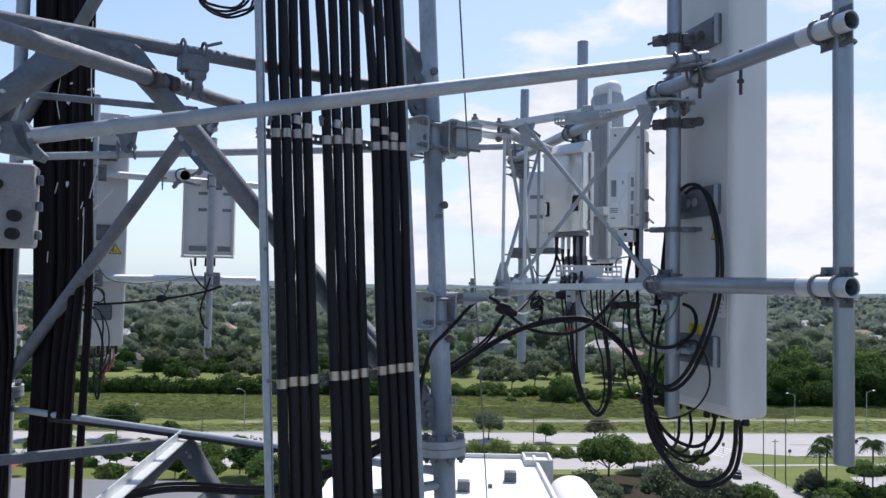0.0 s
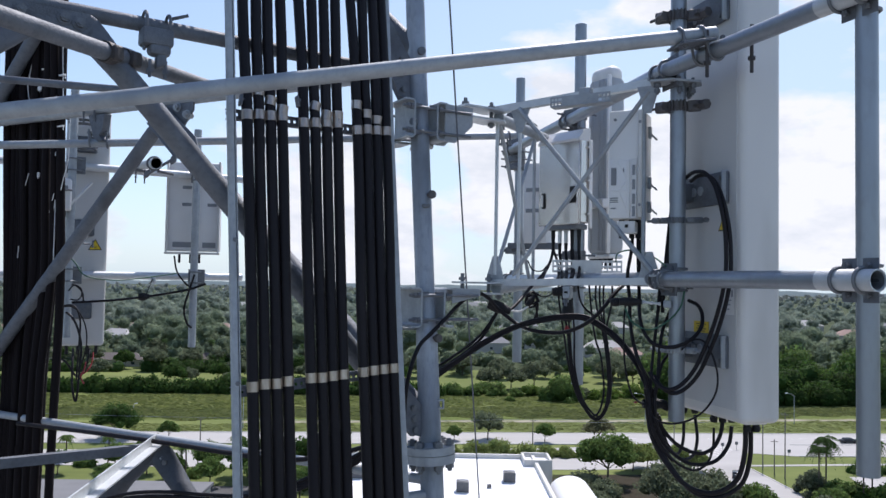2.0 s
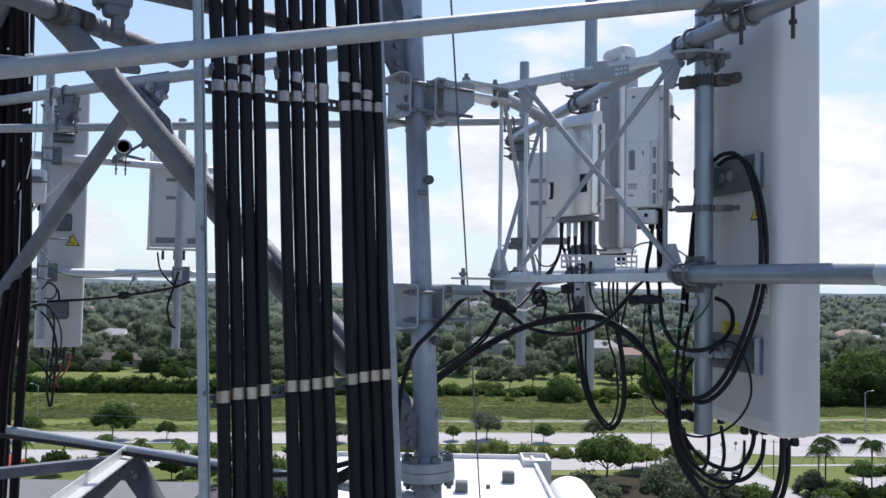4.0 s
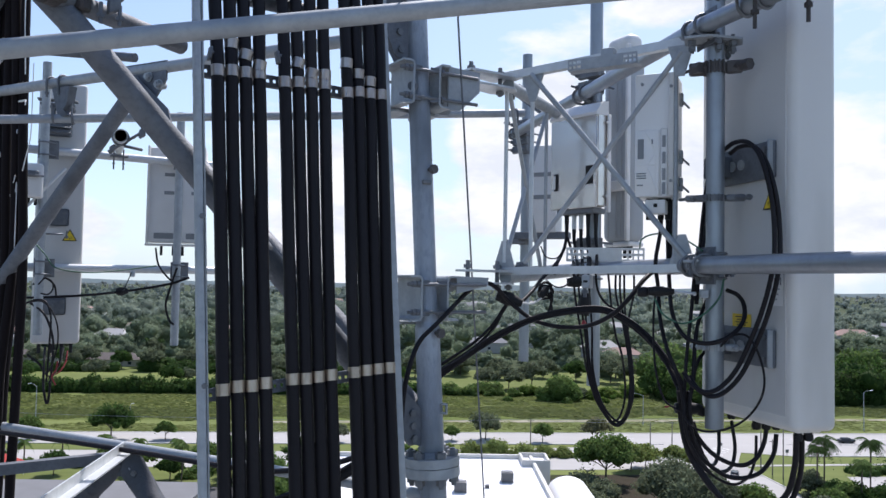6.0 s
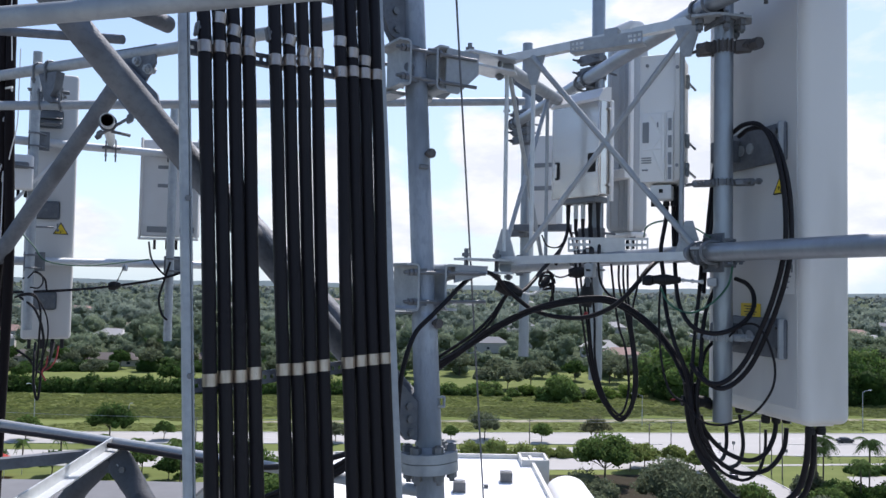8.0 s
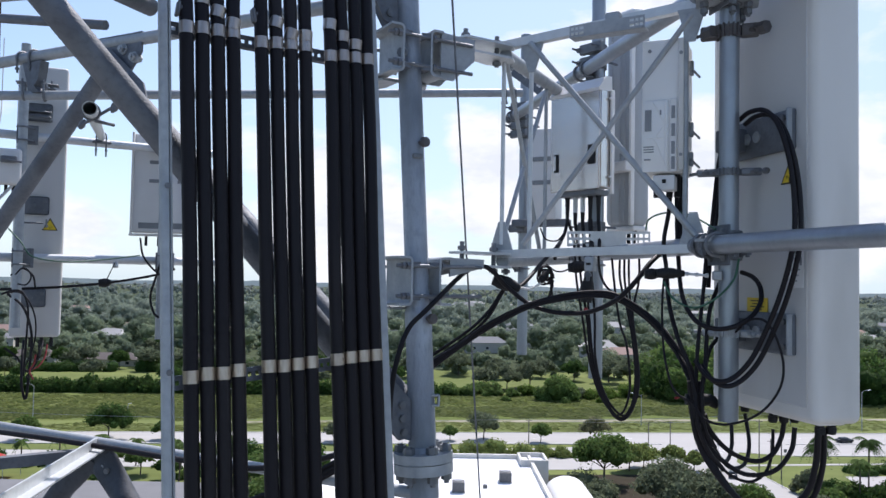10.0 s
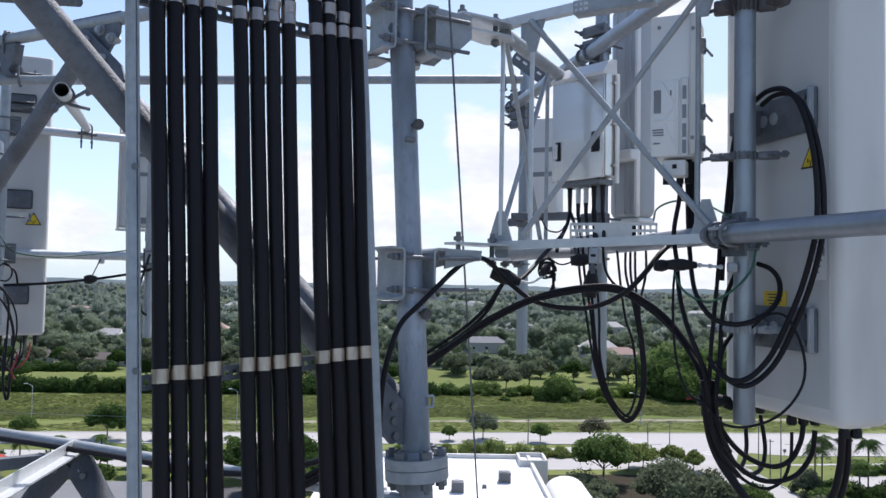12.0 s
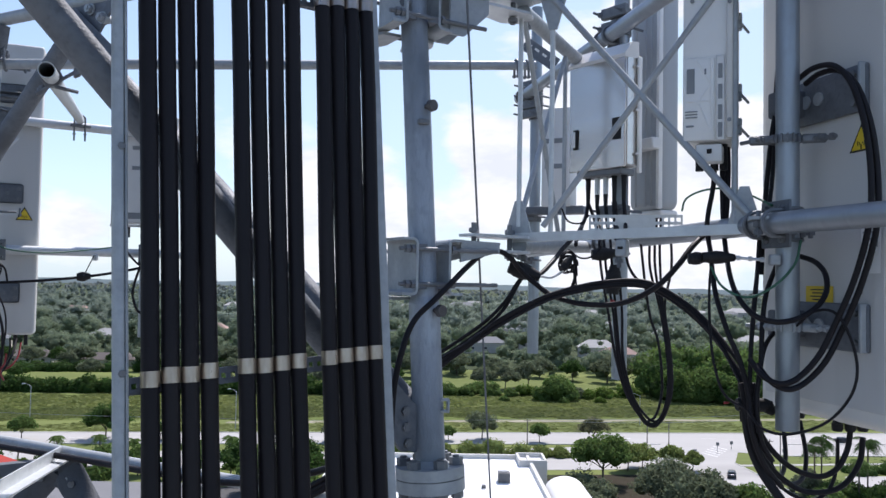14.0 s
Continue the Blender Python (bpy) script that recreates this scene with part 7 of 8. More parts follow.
# ---- loose cables ----
def jumper(label, group, r, mat, pts):
    bm = bmesh.new()
    sweep(bm, pts, r, 10, 6)
    return single("jumper_cable", bm, mat, label, "cable", group)


jumper("black cable arching from the tower leg to the mount", "jumper cables of the mount", 0.01, CABLE,
       [(-0.11, 3.95, -0.744), (-0.101, 3.98, -0.53), (-0.072, 4.0, -0.39), (-0.039, 4.03, -0.314), (0.015, 4.06, -0.259), (0.077, 4.12, -0.196), (0.131, 4.22, -0.141), (0.188, 4.3, -0.094), (0.247, 4.36, -0.078), (0.296, 4.4, -0.1), (0.355, 4.45, -0.159), (0.443, 4.45, -0.228), (0.496, 4.4, -0.252), (0.559, 4.35, -0.265), (0.653, 4.3, -0.264), (0.721, 4.25, -0.241), (0.787, 4.2, -0.195), (0.847, 4.18, -0.128), (0.905, 4.21, -0.062), (0.945, 4.25, -0.030), (0.975, 4.29, -0.012)])
jumper("black cable arching from the tower leg to the mount", "jumper cables of the mount", 0.0078, CABLE,
       [(-0.013, 4.542, -0.58), (0.047, 4.502, -0.517), (0.141, 4.464, -0.44), (0.256, 4.422, -0.355), (0.369, 4.401, -0.287), (0.46, 4.385, -0.243), (0.56, 4.371, -0.216), (0.66, 4.358, -0.198), (0.747, 4.339, -0.194), (0.809, 4.313, -0.211), (0.89, 4.276, -0.264), (0.953, 4.22, -0.33), (1.001, 4.154, -0.408), (1.036, 4.091, -0.484), (1.038, 4.08, -0.507), (1.039, 4.08, -0.566), (1.044, 4.08, -0.633)])
jumper("black cable arching from the tower leg to the mount", "jumper cables of the mount", 0.0078, CABLE,
       [(-0.006, 4.537, -0.56), (0.054, 4.498, -0.498), (0.148, 4.462, -0.421), (0.262, 4.42, -0.336), (0.376, 4.399, -0.268), (0.466, 4.383, -0.226), (0.567, 4.369, -0.197), (0.666, 4.357, -0.18), (0.753, 4.336, -0.176), (0.814, 4.309, -0.193), (0.894, 4.27, -0.245), (0.958, 4.213, -0.311), (1.004, 4.144, -0.39), (1.041, 4.089, -0.467), (1.048, 4.088, -0.566), (1.057, 4.08, -0.506), (1.06, 4.08, -0.566), (1.065, 4.08, -0.632)])
jumper("black cable arching from the tower leg to the mount", "jumper cables of the mount", 0.0074, CABLE,
       [(-0.014, 4.543, -0.539), (0.069, 4.492, -0.473), (0.162, 4.454, -0.414), (0.254, 4.419, -0.336), (0.369, 4.399, -0.269), (0.47, 4.38, -0.225), (0.593, 4.365, -0.204), (0.705, 4.35, -0.186), (0.788, 4.317, -0.193), (0.879, 4.274, -0.245), (0.942, 4.219, -0.311), (0.991, 4.155, -0.391), (1.025, 4.098, -0.485), (1.027, 4.08, -0.507), (1.03, 4.08, -0.566), (1.035, 4.08, -0.633)])
jumper("black cable arching from the tower leg to the mount", "jumper cables of the mount", 0.0072, CABLE,
       [(-0.023, 4.6, -0.514), (0.093, 4.55, -0.435), (0.211, 4.5, -0.345), (0.286, 4.5, -0.268), (0.333, 4.5, -0.195), (0.364, 4.5, -0.154)])
jumper("black cable arching from the tower leg to the mount", "jumper cables of the mount", 0.0072, CABLE,
       [(-0.022, 4.6, -0.536), (0.094, 4.55, -0.457), (0.211, 4.5, -0.367), (0.287, 4.5, -0.289), (0.333, 4.5, -0.206), (0.364, 4.5, -0.154)])
jumper("black jumper cable looping between radios and antenna", "jumper cables of the mount", 0.0092, CABLE,
       [(0.359, 4.5, -0.159), (0.414, 4.52, -0.163), (0.478, 4.6, -0.112), (0.539, 4.7, -0.049), (0.622, 4.8, 0.029), (0.66, 4.95, 0.06)])
jumper("black jumper cable looping between radios and antenna", "jumper cables of the mount", 0.0056, CABLE,
       [(0.726, 4.9, 0.009), (0.728, 4.86, -0.126), (0.752, 4.82, -0.309), (0.779, 4.8, -0.489), (0.825, 4.8, -0.643), (0.891, 4.8, -0.745), (0.941, 4.79, -0.766), (0.982, 4.78, -0.699), (0.996, 4.78, -0.586), (0.99, 4.8, -0.433), (0.97, 4.83, -0.279), (0.938, 4.86, -0.122), (0.946, 4.9, 0.013)])
jumper("black jumper cable looping between radios and antenna", "jumper cables of the mount", 0.0056, CABLE,
       [(0.747, 4.9, 0.009), (0.75, 4.86, -0.125), (0.773, 4.82, -0.308), (0.79, 4.8, -0.489), (0.833, 4.8, -0.643), (0.896, 4.8, -0.755), (0.946, 4.79, -0.776), (0.987, 4.78, -0.71), (1.002, 4.78, -0.586), (0.995, 4.8, -0.433), (0.978, 4.83, -0.279), (0.96, 4.86, -0.121), (0.968, 4.9, 0.013)])
jumper("black jumper cable looping between radios and antenna", "jumper cables of the mount", 0.0056, CABLE,
       [(0.774, 4.9, 0.01), (0.776, 4.86, -0.125), (0.784, 4.82, -0.308), (0.8, 4.8, -0.489), (0.841, 4.8, -0.643), (0.902, 4.8, -0.75), (0.951, 4.79, -0.771), (0.992, 4.78, -0.704), (1.007, 4.78, -0.586), (1.0, 4.8, -0.433), (0.985, 4.83, -0.279), (0.981, 4.86, -0.121), (0.989, 4.9, 0.014)])
jumper("black jumper cable looping between radios and antenna", "jumper cables of the mount", 0.0056, CABLE,
       [(0.801, 4.9, 0.01), (0.803, 4.86, -0.124), (0.81, 4.82, -0.308), (0.811, 4.8, -0.488), (0.849, 4.8, -0.643), (0.907, 4.8, -0.735), (0.956, 4.79, -0.755), (0.997, 4.78, -0.689), (1.012, 4.78, -0.586), (1.005, 4.8, -0.433), (0.993, 4.83, -0.279), (1.029, 4.86, -0.12), (1.038, 4.9, 0.015)])
jumper("black jumper cable looping between radios and antenna", "jumper cables of the mount", 0.0056, CABLE,
       [(0.892, 4.85, 0.01), (0.911, 4.83, -0.201), (0.931, 4.82, -0.332), (0.959, 4.8, -0.434), (0.976, 4.8, -0.615), (0.951, 4.8, -0.731), (0.904, 4.8, -0.766)])
jumper("black jumper cable looping between radios and antenna", "jumper cables of the mount", 0.006, CABLE,
       [(0.839, 4.9, 0.011), (0.851, 4.9, -0.096), (0.884, 4.88, -0.163), (0.937, 4.85, -0.201)])
jumper("black jumper cable looping between radios and antenna", "jumper cables of the mount", 0.0088, CABLE,
       [(0.997, 4.24, 0.287), (0.996, 4.25, 0.165), (0.978, 4.26, 0.031), (0.984, 4.24, -0.081), (0.969, 4.15, -0.212), (0.969, 4.04, -0.334), (1.001, 4.01, -0.433), (1.023, 4.0, -0.533), (1.032, 3.99, -0.652), (1.075, 4.0, -0.754), (1.139, 4.02, -0.828)])
jumper("black jumper cable looping between radios and antenna", "jumper cables of the mount", 0.0088, CABLE,
       [(1.024, 4.24, 0.299), (1.028, 4.25, 0.121), (1.026, 4.22, -0.036), (0.995, 4.06, -0.189), (1.011, 3.95, -0.273), (1.075, 3.93, -0.299), (1.141, 3.92, -0.289), (1.201, 3.92, -0.253), (1.243, 3.94, -0.203), (1.259, 3.98, -0.146), (1.255, 4.04, -0.107), (1.23, 4.09, -0.088)])
jumper("black jumper cable looping between radios and antenna", "jumper cables of the mount", 0.0104, CABLE,
       [(1.045, 4.25, 0.301), (1.047, 4.25, 0.211), (1.042, 4.25, 0.076), (1.03, 4.24, -0.013)])
jumper("black jumper cable looping between radios and antenna", "jumper cables of the mount", 0.008, CABLE,
       [(1.173, 4.12, -0.097), (1.106, 4.06, -0.208), (1.076, 4.02, -0.31), (1.063, 4.0, -0.431), (1.046, 3.99, -0.551), (1.059, 3.99, -0.672), (1.101, 4.0, -0.743)])
jumper("black jumper cable looping between radios and antenna", "jumper cables of the mount", 0.0072, CABLE,
       [(1.091, 4.08, -0.019), (1.072, 4.06, -0.187), (1.046, 4.03, -0.352), (1.032, 4.01, -0.473), (1.029, 4.0, -0.563)])
jumper("black jumper cable looping between radios and antenna", "jumper cables of the mount", 0.0072, CABLE,
       [(1.167, 4.1, -0.317), (1.093, 4.04, -0.383), (1.066, 4.02, -0.484), (1.046, 4.0, -0.563), (1.047, 3.99, -0.652)])
jumper("black jumper cable looping between radios and antenna", "jumper cables of the mount", 0.0092, CABLE,
       [(1.197, 4.03, 0.49), (1.211, 3.96, 0.506), (1.233, 3.88, 0.495), (1.257, 3.83, 0.443), (1.278, 3.8, 0.347), (1.297, 3.79, 0.221), (1.298, 3.78, 0.067), (1.287, 3.79, -0.047), (1.262, 3.82, -0.181), (1.231, 3.86, -0.298), (1.191, 3.88, -0.397), (1.14, 3.9, -0.465), (1.085, 3.9, -0.487), (1.042, 3.93, -0.468), (1.015, 3.97, -0.419)])
jumper("black jumper cable looping between radios and antenna", "jumper cables of the mount", 0.0092, CABLE,
       [(1.22, 4.03, 0.474), (1.233, 3.96, 0.49), (1.255, 3.88, 0.479), (1.278, 3.83, 0.427), (1.3, 3.8, 0.332), (1.318, 3.79, 0.206), (1.319, 3.78, 0.052), (1.308, 3.79, -0.062), (1.283, 3.82, -0.196), (1.253, 3.86, -0.313), (1.212, 3.88, -0.413), (1.161, 3.9, -0.48), (1.106, 3.9, -0.503), (1.064, 3.93, -0.483), (1.037, 3.97, -0.435)])
jumper("black jumper cable looping between radios and antenna", "jumper cables of the mount", 0.0072, CABLE,
       [(1.185, 4.12, 0.425), (1.165, 4.13, 0.308), (1.143, 4.12, 0.112), (1.106, 4.1, -0.039), (1.072, 4.07, -0.209), (1.042, 4.03, -0.393)])
jumper("thin black wire looped beside the mast", "jumper cables of the mount", 0.0045, CABLE,
       [(1.16, 3.97, -0.316), (1.191, 3.92, -0.267), (1.225, 3.86, -0.263), (1.258, 3.84, -0.32), (1.28, 3.83, -0.41), (1.271, 3.83, -0.491), (1.231, 3.85, -0.567), (1.175, 3.88, -0.617), (1.102, 3.92, -0.643), (1.043, 3.95, -0.629), (1.013, 3.98, -0.581)])
jumper("thin black wire looped beside the mast", "jumper cables of the mount", 0.0045, CABLE,
       [(0.924, 4.05, -0.086), (0.915, 4.05, -0.19), (0.913, 4.04, -0.314), (0.923, 4.03, -0.436), (0.954, 4.02, -0.537), (1.013, 4.0, -0.578)])
jumper("thin green earth wire", "jumper cables of the mount", 0.004, GREEN_WIRE,
       [(0.918, 4.05, -0.128), (0.95, 4.03, -0.193), (1.017, 4.0, -0.226), (1.089, 3.97, -0.19), (1.148, 3.95, -0.12), (1.168, 3.95, -0.043)])
jumper("thin green earth wire", "jumper cables of the mount", 0.004, GREEN_WIRE,
       [(0.993, 4.6, 0.105), (0.978, 4.5, 0.141), (0.991, 4.35, 0.156), (1.026, 4.2, 0.147), (1.07, 4.1, 0.113), (1.098, 4.0, 0.07)])
# loops hanging from the gathered jumpers to the sockets under the panel
jumper("black jumper cable looping up into the panel antenna", "jumper cables of the mount", 0.0092, CABLE,
       [(1.068, 4.07, -0.505), (1.069, 4.071, -0.608), (1.111, 4.073, -0.699), (1.186, 4.075, -0.773), (1.279, 4.077, -0.806), (1.345, 4.08, -0.781), (1.381, 4.083, -0.719), (1.394, 4.087, -0.655)])
jumper("black jumper cable looping up into the panel antenna", "jumper cables of the mount", 0.0092, CABLE,
       [(1.057, 4.08, -0.506), (1.058, 4.081, -0.61), (1.096, 4.082, -0.735), (1.166, 4.084, -0.814), (1.255, 4.086, -0.859), (1.36, 4.088, -0.842), (1.423, 4.09, -0.766), (1.438, 4.093, -0.679)])
jumper("black jumper cable looping up into the panel antenna", "jumper cables of the mount", 0.006, CABLE,
       [(1.091, 4.09, -0.634), (1.112, 4.09, -0.76), (1.168, 4.09, -0.846), (1.257, 4.09, -0.887), (1.321, 4.089, -0.854), (1.349, 4.089, -0.778), (1.353, 4.089, -0.686)])
jumper("black jumper cable looping up into the panel antenna", "jumper cables of the mount", 0.0115, CABLE,
       [(1.029, 4.05, -0.503), (1.027, 4.041, -0.604), (1.046, 4.025, -0.725), (1.101, 4.004, -0.831), (1.194, 3.979, -0.934), (1.305, 3.951, -0.957), (1.396, 3.92, -0.893), (1.42, 3.886, -0.776), (1.413, 3.85, -0.64)])
jumper("black jumper cable looping up into the panel antenna", "jumper cables of the mount", 0.0105, CABLE,
       [(1.017, 4.04, -0.502), (1.034, 4.032, -0.602), (1.062, 4.019, -0.734), (1.125, 4.001, -0.852), (1.216, 3.98, -0.956), (1.323, 3.956, -0.978), (1.422, 3.93, -0.912), (1.451, 3.901, -0.79), (1.443, 3.87, -0.643)])
jumper("black jumper cable looping up into the panel antenna", "jumper cables of the mount", 0.008, CABLE,
       [(1.084, 4.09, -0.622), (1.106, 4.114, -0.73), (1.159, 4.158, -0.808), (1.221, 4.215, -0.836), (1.266, 4.283, -0.79), (1.293, 4.36, -0.706)])
jumper("black jumper cable looping up into the panel antenna", "jumper cables of the mount", 0.008, CABLE,
       [(1.093, 4.09, -0.634), (1.136, 4.112, -0.764), (1.209, 4.153, -0.846), (1.287, 4.206, -0.847), (1.332, 4.269, -0.781), (1.343, 4.34, -0.67)])
for r, path in ((0.009, ((0.743, 5.247, 0.19), (0.72, 5.19, 0.12), (0.665, 5.08, 0.03), (0.64, 4.98, -0.02))), (0.008, ((0.745, 5.245, 0.19), (0.762, 5.20, 0.12), (0.75, 5.05, 0.04), (0.726, 4.90, 0.009))),
                (0.009, ((0.778, 5.205, 0.18), (0.782, 5.17, 0.10), (0.765, 5.03, 0.04), (0.747, 4.90, 0.009))), (0.009, ((0.809, 5.166, 0.18), (0.812, 5.14, 0.10), (0.793, 5.02, 0.04), (0.774, 4.90, 0.010))),
                (0.013, ((0.841, 5.127, 0.19), (0.843, 5.10, 0.10), (0.825, 5.0, 0.04), (0.801, 4.90, 0.010))), (0.009, ((0.876, 5.085, 0.19), (0.877, 5.06, 0.10), (0.86, 4.98, 0.04), (0.839, 4.90, 0.011)))):
    jumper("short black tail under the radio unit", "jumper cables of the mount", r, CABLE, list(path))
jumper("thin dark wire at the frame", "jumper cables of the mount", 0.0035, CABLE,
       [(0.517, 4.6, 0.104), (0.542, 4.6, 0.055), (0.592, 4.6, 0.048), (0.624, 4.6, 0.081)])
jumper("thin dark wire at the frame", "jumper cables of the mount", 0.0035, CABLE,
       [(0.544, 4.6, -0.057), (0.594, 4.6, -0.09), (0.643, 4.6, -0.08), (0.675, 4.6, -0.042)])
jumper("thin dark wire at the frame", "jumper cables of the mount", 0.0035, CABLE,
       [(0.545, 4.55, -0.107), (0.563, 4.55, -0.155), (0.571, 4.55, -0.228)])
jumper("pale wire tail by the taped joint", "jumper cables of the mount", 0.005, WHITE,
       [(0.419, 4.5, -0.165), (0.469, 4.52, -0.169), (0.521, 4.55, -0.141), (0.559, 4.58, -0.121)])
jumper("thin black cable strung across the other mount", "cables of the other sector", 0.0104, CABLE,
       [(-3.316, 7.2, -0.265), (-2.914, 7.3, -0.241), (-2.608, 7.5, -0.201), (-2.292, 7.6, -0.139), (-2.118, 7.65, -0.078)])
jumper("thin black cable strung across the other mount", "cables of the other sector", 0.0096, CABLE,
       [(-3.196, 7.1, -0.297), (-3.048, 7.05, -0.393), (-2.979, 7.05, -0.589), (-2.983, 7.05, -0.828), (-3.004, 7.05, -1.076), (-3.039, 7.05, -0.959), (-3.067, 7.1, -0.769), (-3.112, 7.2, -0.655)])
jumper("thin black cable strung across the other mount", "cables of the other sector", 0.0096, CABLE,
       [(-2.21, 7.6, 0.006), (-2.253, 7.6, -0.138), (-2.296, 7.6, -0.306), (-2.268, 7.6, -0.434), (-2.223, 7.6, -0.481)])
jumper("thin black cable strung across the other mount", "cables of the other sector", 0.008, CABLE,
       [(-2.451, 7.75, 0.176), (-2.404, 7.7, 0.029), (-2.301, 7.65, -0.081), (-2.222, 7.62, -0.128)])
jumper("thin black cable strung across the other mount", "cables of the other sector", 0.0072, CABLE,
       [(-3.179, 7.1, -0.155), (-3.093, 7.1, -0.101), (-3.012, 7.1, -0.152), (-3.015, 7.15, -0.241)])
jumper("thin black cable strung across the other mount", "cables of the other sector", 0.0088, CABLE,
       [(-3.012, 7.3, -0.661), (-2.991, 7.2, -0.778), (-3.043, 7.15, -0.884), (-3.111, 7.1, -0.77), (-3.201, 7.1, -0.706)])
jumper("red-taped cable tail below the panel antenna", "cables of the other sector", 0.0062, RED,
       [(-2.979, 7.3, -0.688), (-2.97, 7.25, -0.782), (-2.989, 7.2, -0.845), (-3.045, 7.2, -0.877)])
jumper("black cable running along the lower bracing", "cables along the lower horizontals", 0.0104, CABLE,
       [(-2.122, 4.85, -1.366), (-1.884, 4.8, -1.288), (-1.65, 4.75, -1.221), (-1.436, 4.7, -1.195), (-1.148, 4.6, -1.181), (-0.903, 4.5, -1.148), (-0.639, 4.4, -1.045), (-0.358, 4.32, -0.898), (-0.102, 4.22, -0.697)])
jumper("black cable running along the lower bracing", "cables along the lower horizontals", 0.0104, CABLE,
       [(-2.121, 4.85, -1.389), (-1.883, 4.8, -1.311), (-1.65, 4.75, -1.244), (-1.436, 4.7, -1.218), (-1.147, 4.6, -1.203), (-0.903, 4.5, -1.17), (-0.638, 4.4, -1.066), (-0.358, 4.32, -0.919), (-0.102, 4.22, -0.718)])
jumper("black cable running along the lower bracing", "cables along the lower horizontals", 0.0104, CABLE,
       [(-2.12, 4.85, -1.406), (-1.883, 4.8, -1.328), (-1.649, 4.75, -1.261), (-1.435, 4.7, -1.234), (-1.147, 4.6, -1.219), (-0.902, 4.5, -1.185), (-0.638, 4.4, -1.082), (-0.357, 4.32, -0.934), (-0.101, 4.22, -0.732)])
jumper("black cable running along the lower bracing", "cables along the lower horizontals", 0.0128, CABLE,
       [(-2.597, 5.35, -0.957), (-2.353, 5.25, -0.959), (-1.89, 5.05, -0.961), (-1.431, 4.85, -0.969), (-1.036, 4.65, -0.973), (-0.711, 4.5, -0.964), (-0.386, 4.35, -0.88), (-0.134, 4.2, -0.749)])
jumper("thin black cable looping behind the far antenna", "cables of the far antenna", 0.0072, CABLE,
       [(-3.027, 6.7, -0.291), (-2.948, 6.7, -0.261), (-2.876, 6.7, -0.276), (-2.835, 6.7, -0.38), (-2.836, 6.7, -0.559), (-2.849, 6.7, -0.864)])
jumper("thin black cable looping behind the far antenna", "cables of the far antenna", 0.0056, CABLE,
       [(-3.015, 6.75, -0.28), (-2.931, 6.75, -0.274), (-2.861, 6.75, -0.328), (-2.805, 6.75, -0.462), (-2.807, 6.75, -0.638), (-2.875, 6.75, -0.832)])
jumper("thin black cable looping behind the far antenna", "cables of the far antenna", 0.0056, CABLE,
       [(-2.986, 6.8, -0.149), (-2.937, 6.8, -0.101), (-2.885, 6.8, -0.125), (-2.874, 6.8, -0.176), (-2.906, 6.8, -0.22), (-2.966, 6.8, -0.216)])
jumper("thin black cable looping behind the far antenna", "cables of the far antenna", 0.006, CABLE,
       [(-2.845, 6.9, -0.622), (-2.849, 6.9, -0.729), (-2.889, 6.9, -0.825), (-2.929, 6.9, -0.903)])
jumper("thin red wire under the far antenna", "cables of the far antenna", 0.006, RED,
       [(-2.857, 6.88, -0.728), (-2.867, 6.88, -0.792), (-2.895, 6.88, -0.848), (-2.867, 6.88, -0.908)])
jumper("thin green earth wire", "cables of the far antenna", 0.005, GREEN_WIRE,
       [(-2.889, 6.5, 0.167), (-2.796, 6.5, 0.071), (-2.711, 6.5, -0.025), (-2.531, 6.6, -0.053), (-2.372, 6.8, -0.031), (-2.17, 7.0, 0.011)])

rope = bmesh.new()
rod(rope, (0.035, 3.70, 1.60), (0.345, 5.45, -1.75), 0.0042, 8)
single("guy_wire", rope, GALV_DULL, "thin taut steel wire running down beside the leg", "wire")


def tape_wrap(p, d, length, r, mat, label):
    """A bulging wrap of tape round a joint."""
    p, d = Vector(p), Vector(d).normalized()
    bm = bmesh.new()
    for k in range(5):
        rod(bm, p + d * length * (k / 5 - 0.5), p + d * length * ((k + 1.15) / 5 - 0.5), r * (0.85, 1.05, 1.15, 1.0, 0.8)[k], 10, r * (1.0, 1.1, 1.05, 0.85, 0.6)[k])
    single("tape_wrap", bm, mat, label, "tape", "taped joints")


tape_wrap((0.357, 4.48, -0.149), (0.9, 0, -0.3), 0.12, 0.03, RUBBER, "bulging black tape round a cable joint")
tape_wrap((0.530, 4.55, -0.115), (0.5, 0.2, 0.6), 0.06, 0.016, RUBBER, "bulging black tape round a cable joint")
tape_wrap((0.943, 4.05, -0.098), (1, -0.1, 0), 0.10, 0.020, RUBBER, "black rubber cable clamp on a threaded bar")
tape_wrap((0.885, 4.08, -0.101), (1, -0.1, 0.1), 0.06, 0.020, RUBBER, "black rubber cable clamp on a threaded bar")
tape_wrap((0.772, 4.82, -0.172), (0.1, 0, 1), 0.12, 0.032, RUBBER, "black cable clamp hanging under the frame")
tape_wrap((0.738, 4.86, -0.062), (1, 0, 0.1), 0.10, 0.026, RUBBER, "black cable clamp hanging under the frame")
tape_wrap((0.764, 4.8, -0.271), (0, 0, 1), 0.03, 0.012, RED, "red tape band on a cable")
tape_wrap((1.062, 4.055, -0.574), (1, 0, 0), 0.11, 0.024, RUBBER, "black strap gathering the jumper cables")
tape_wrap((1.11, 4.06, -0.582), (0.5, 0, -0.5), 0.05, 0.019, RUBBER, "black strap gathering the jumper cables")
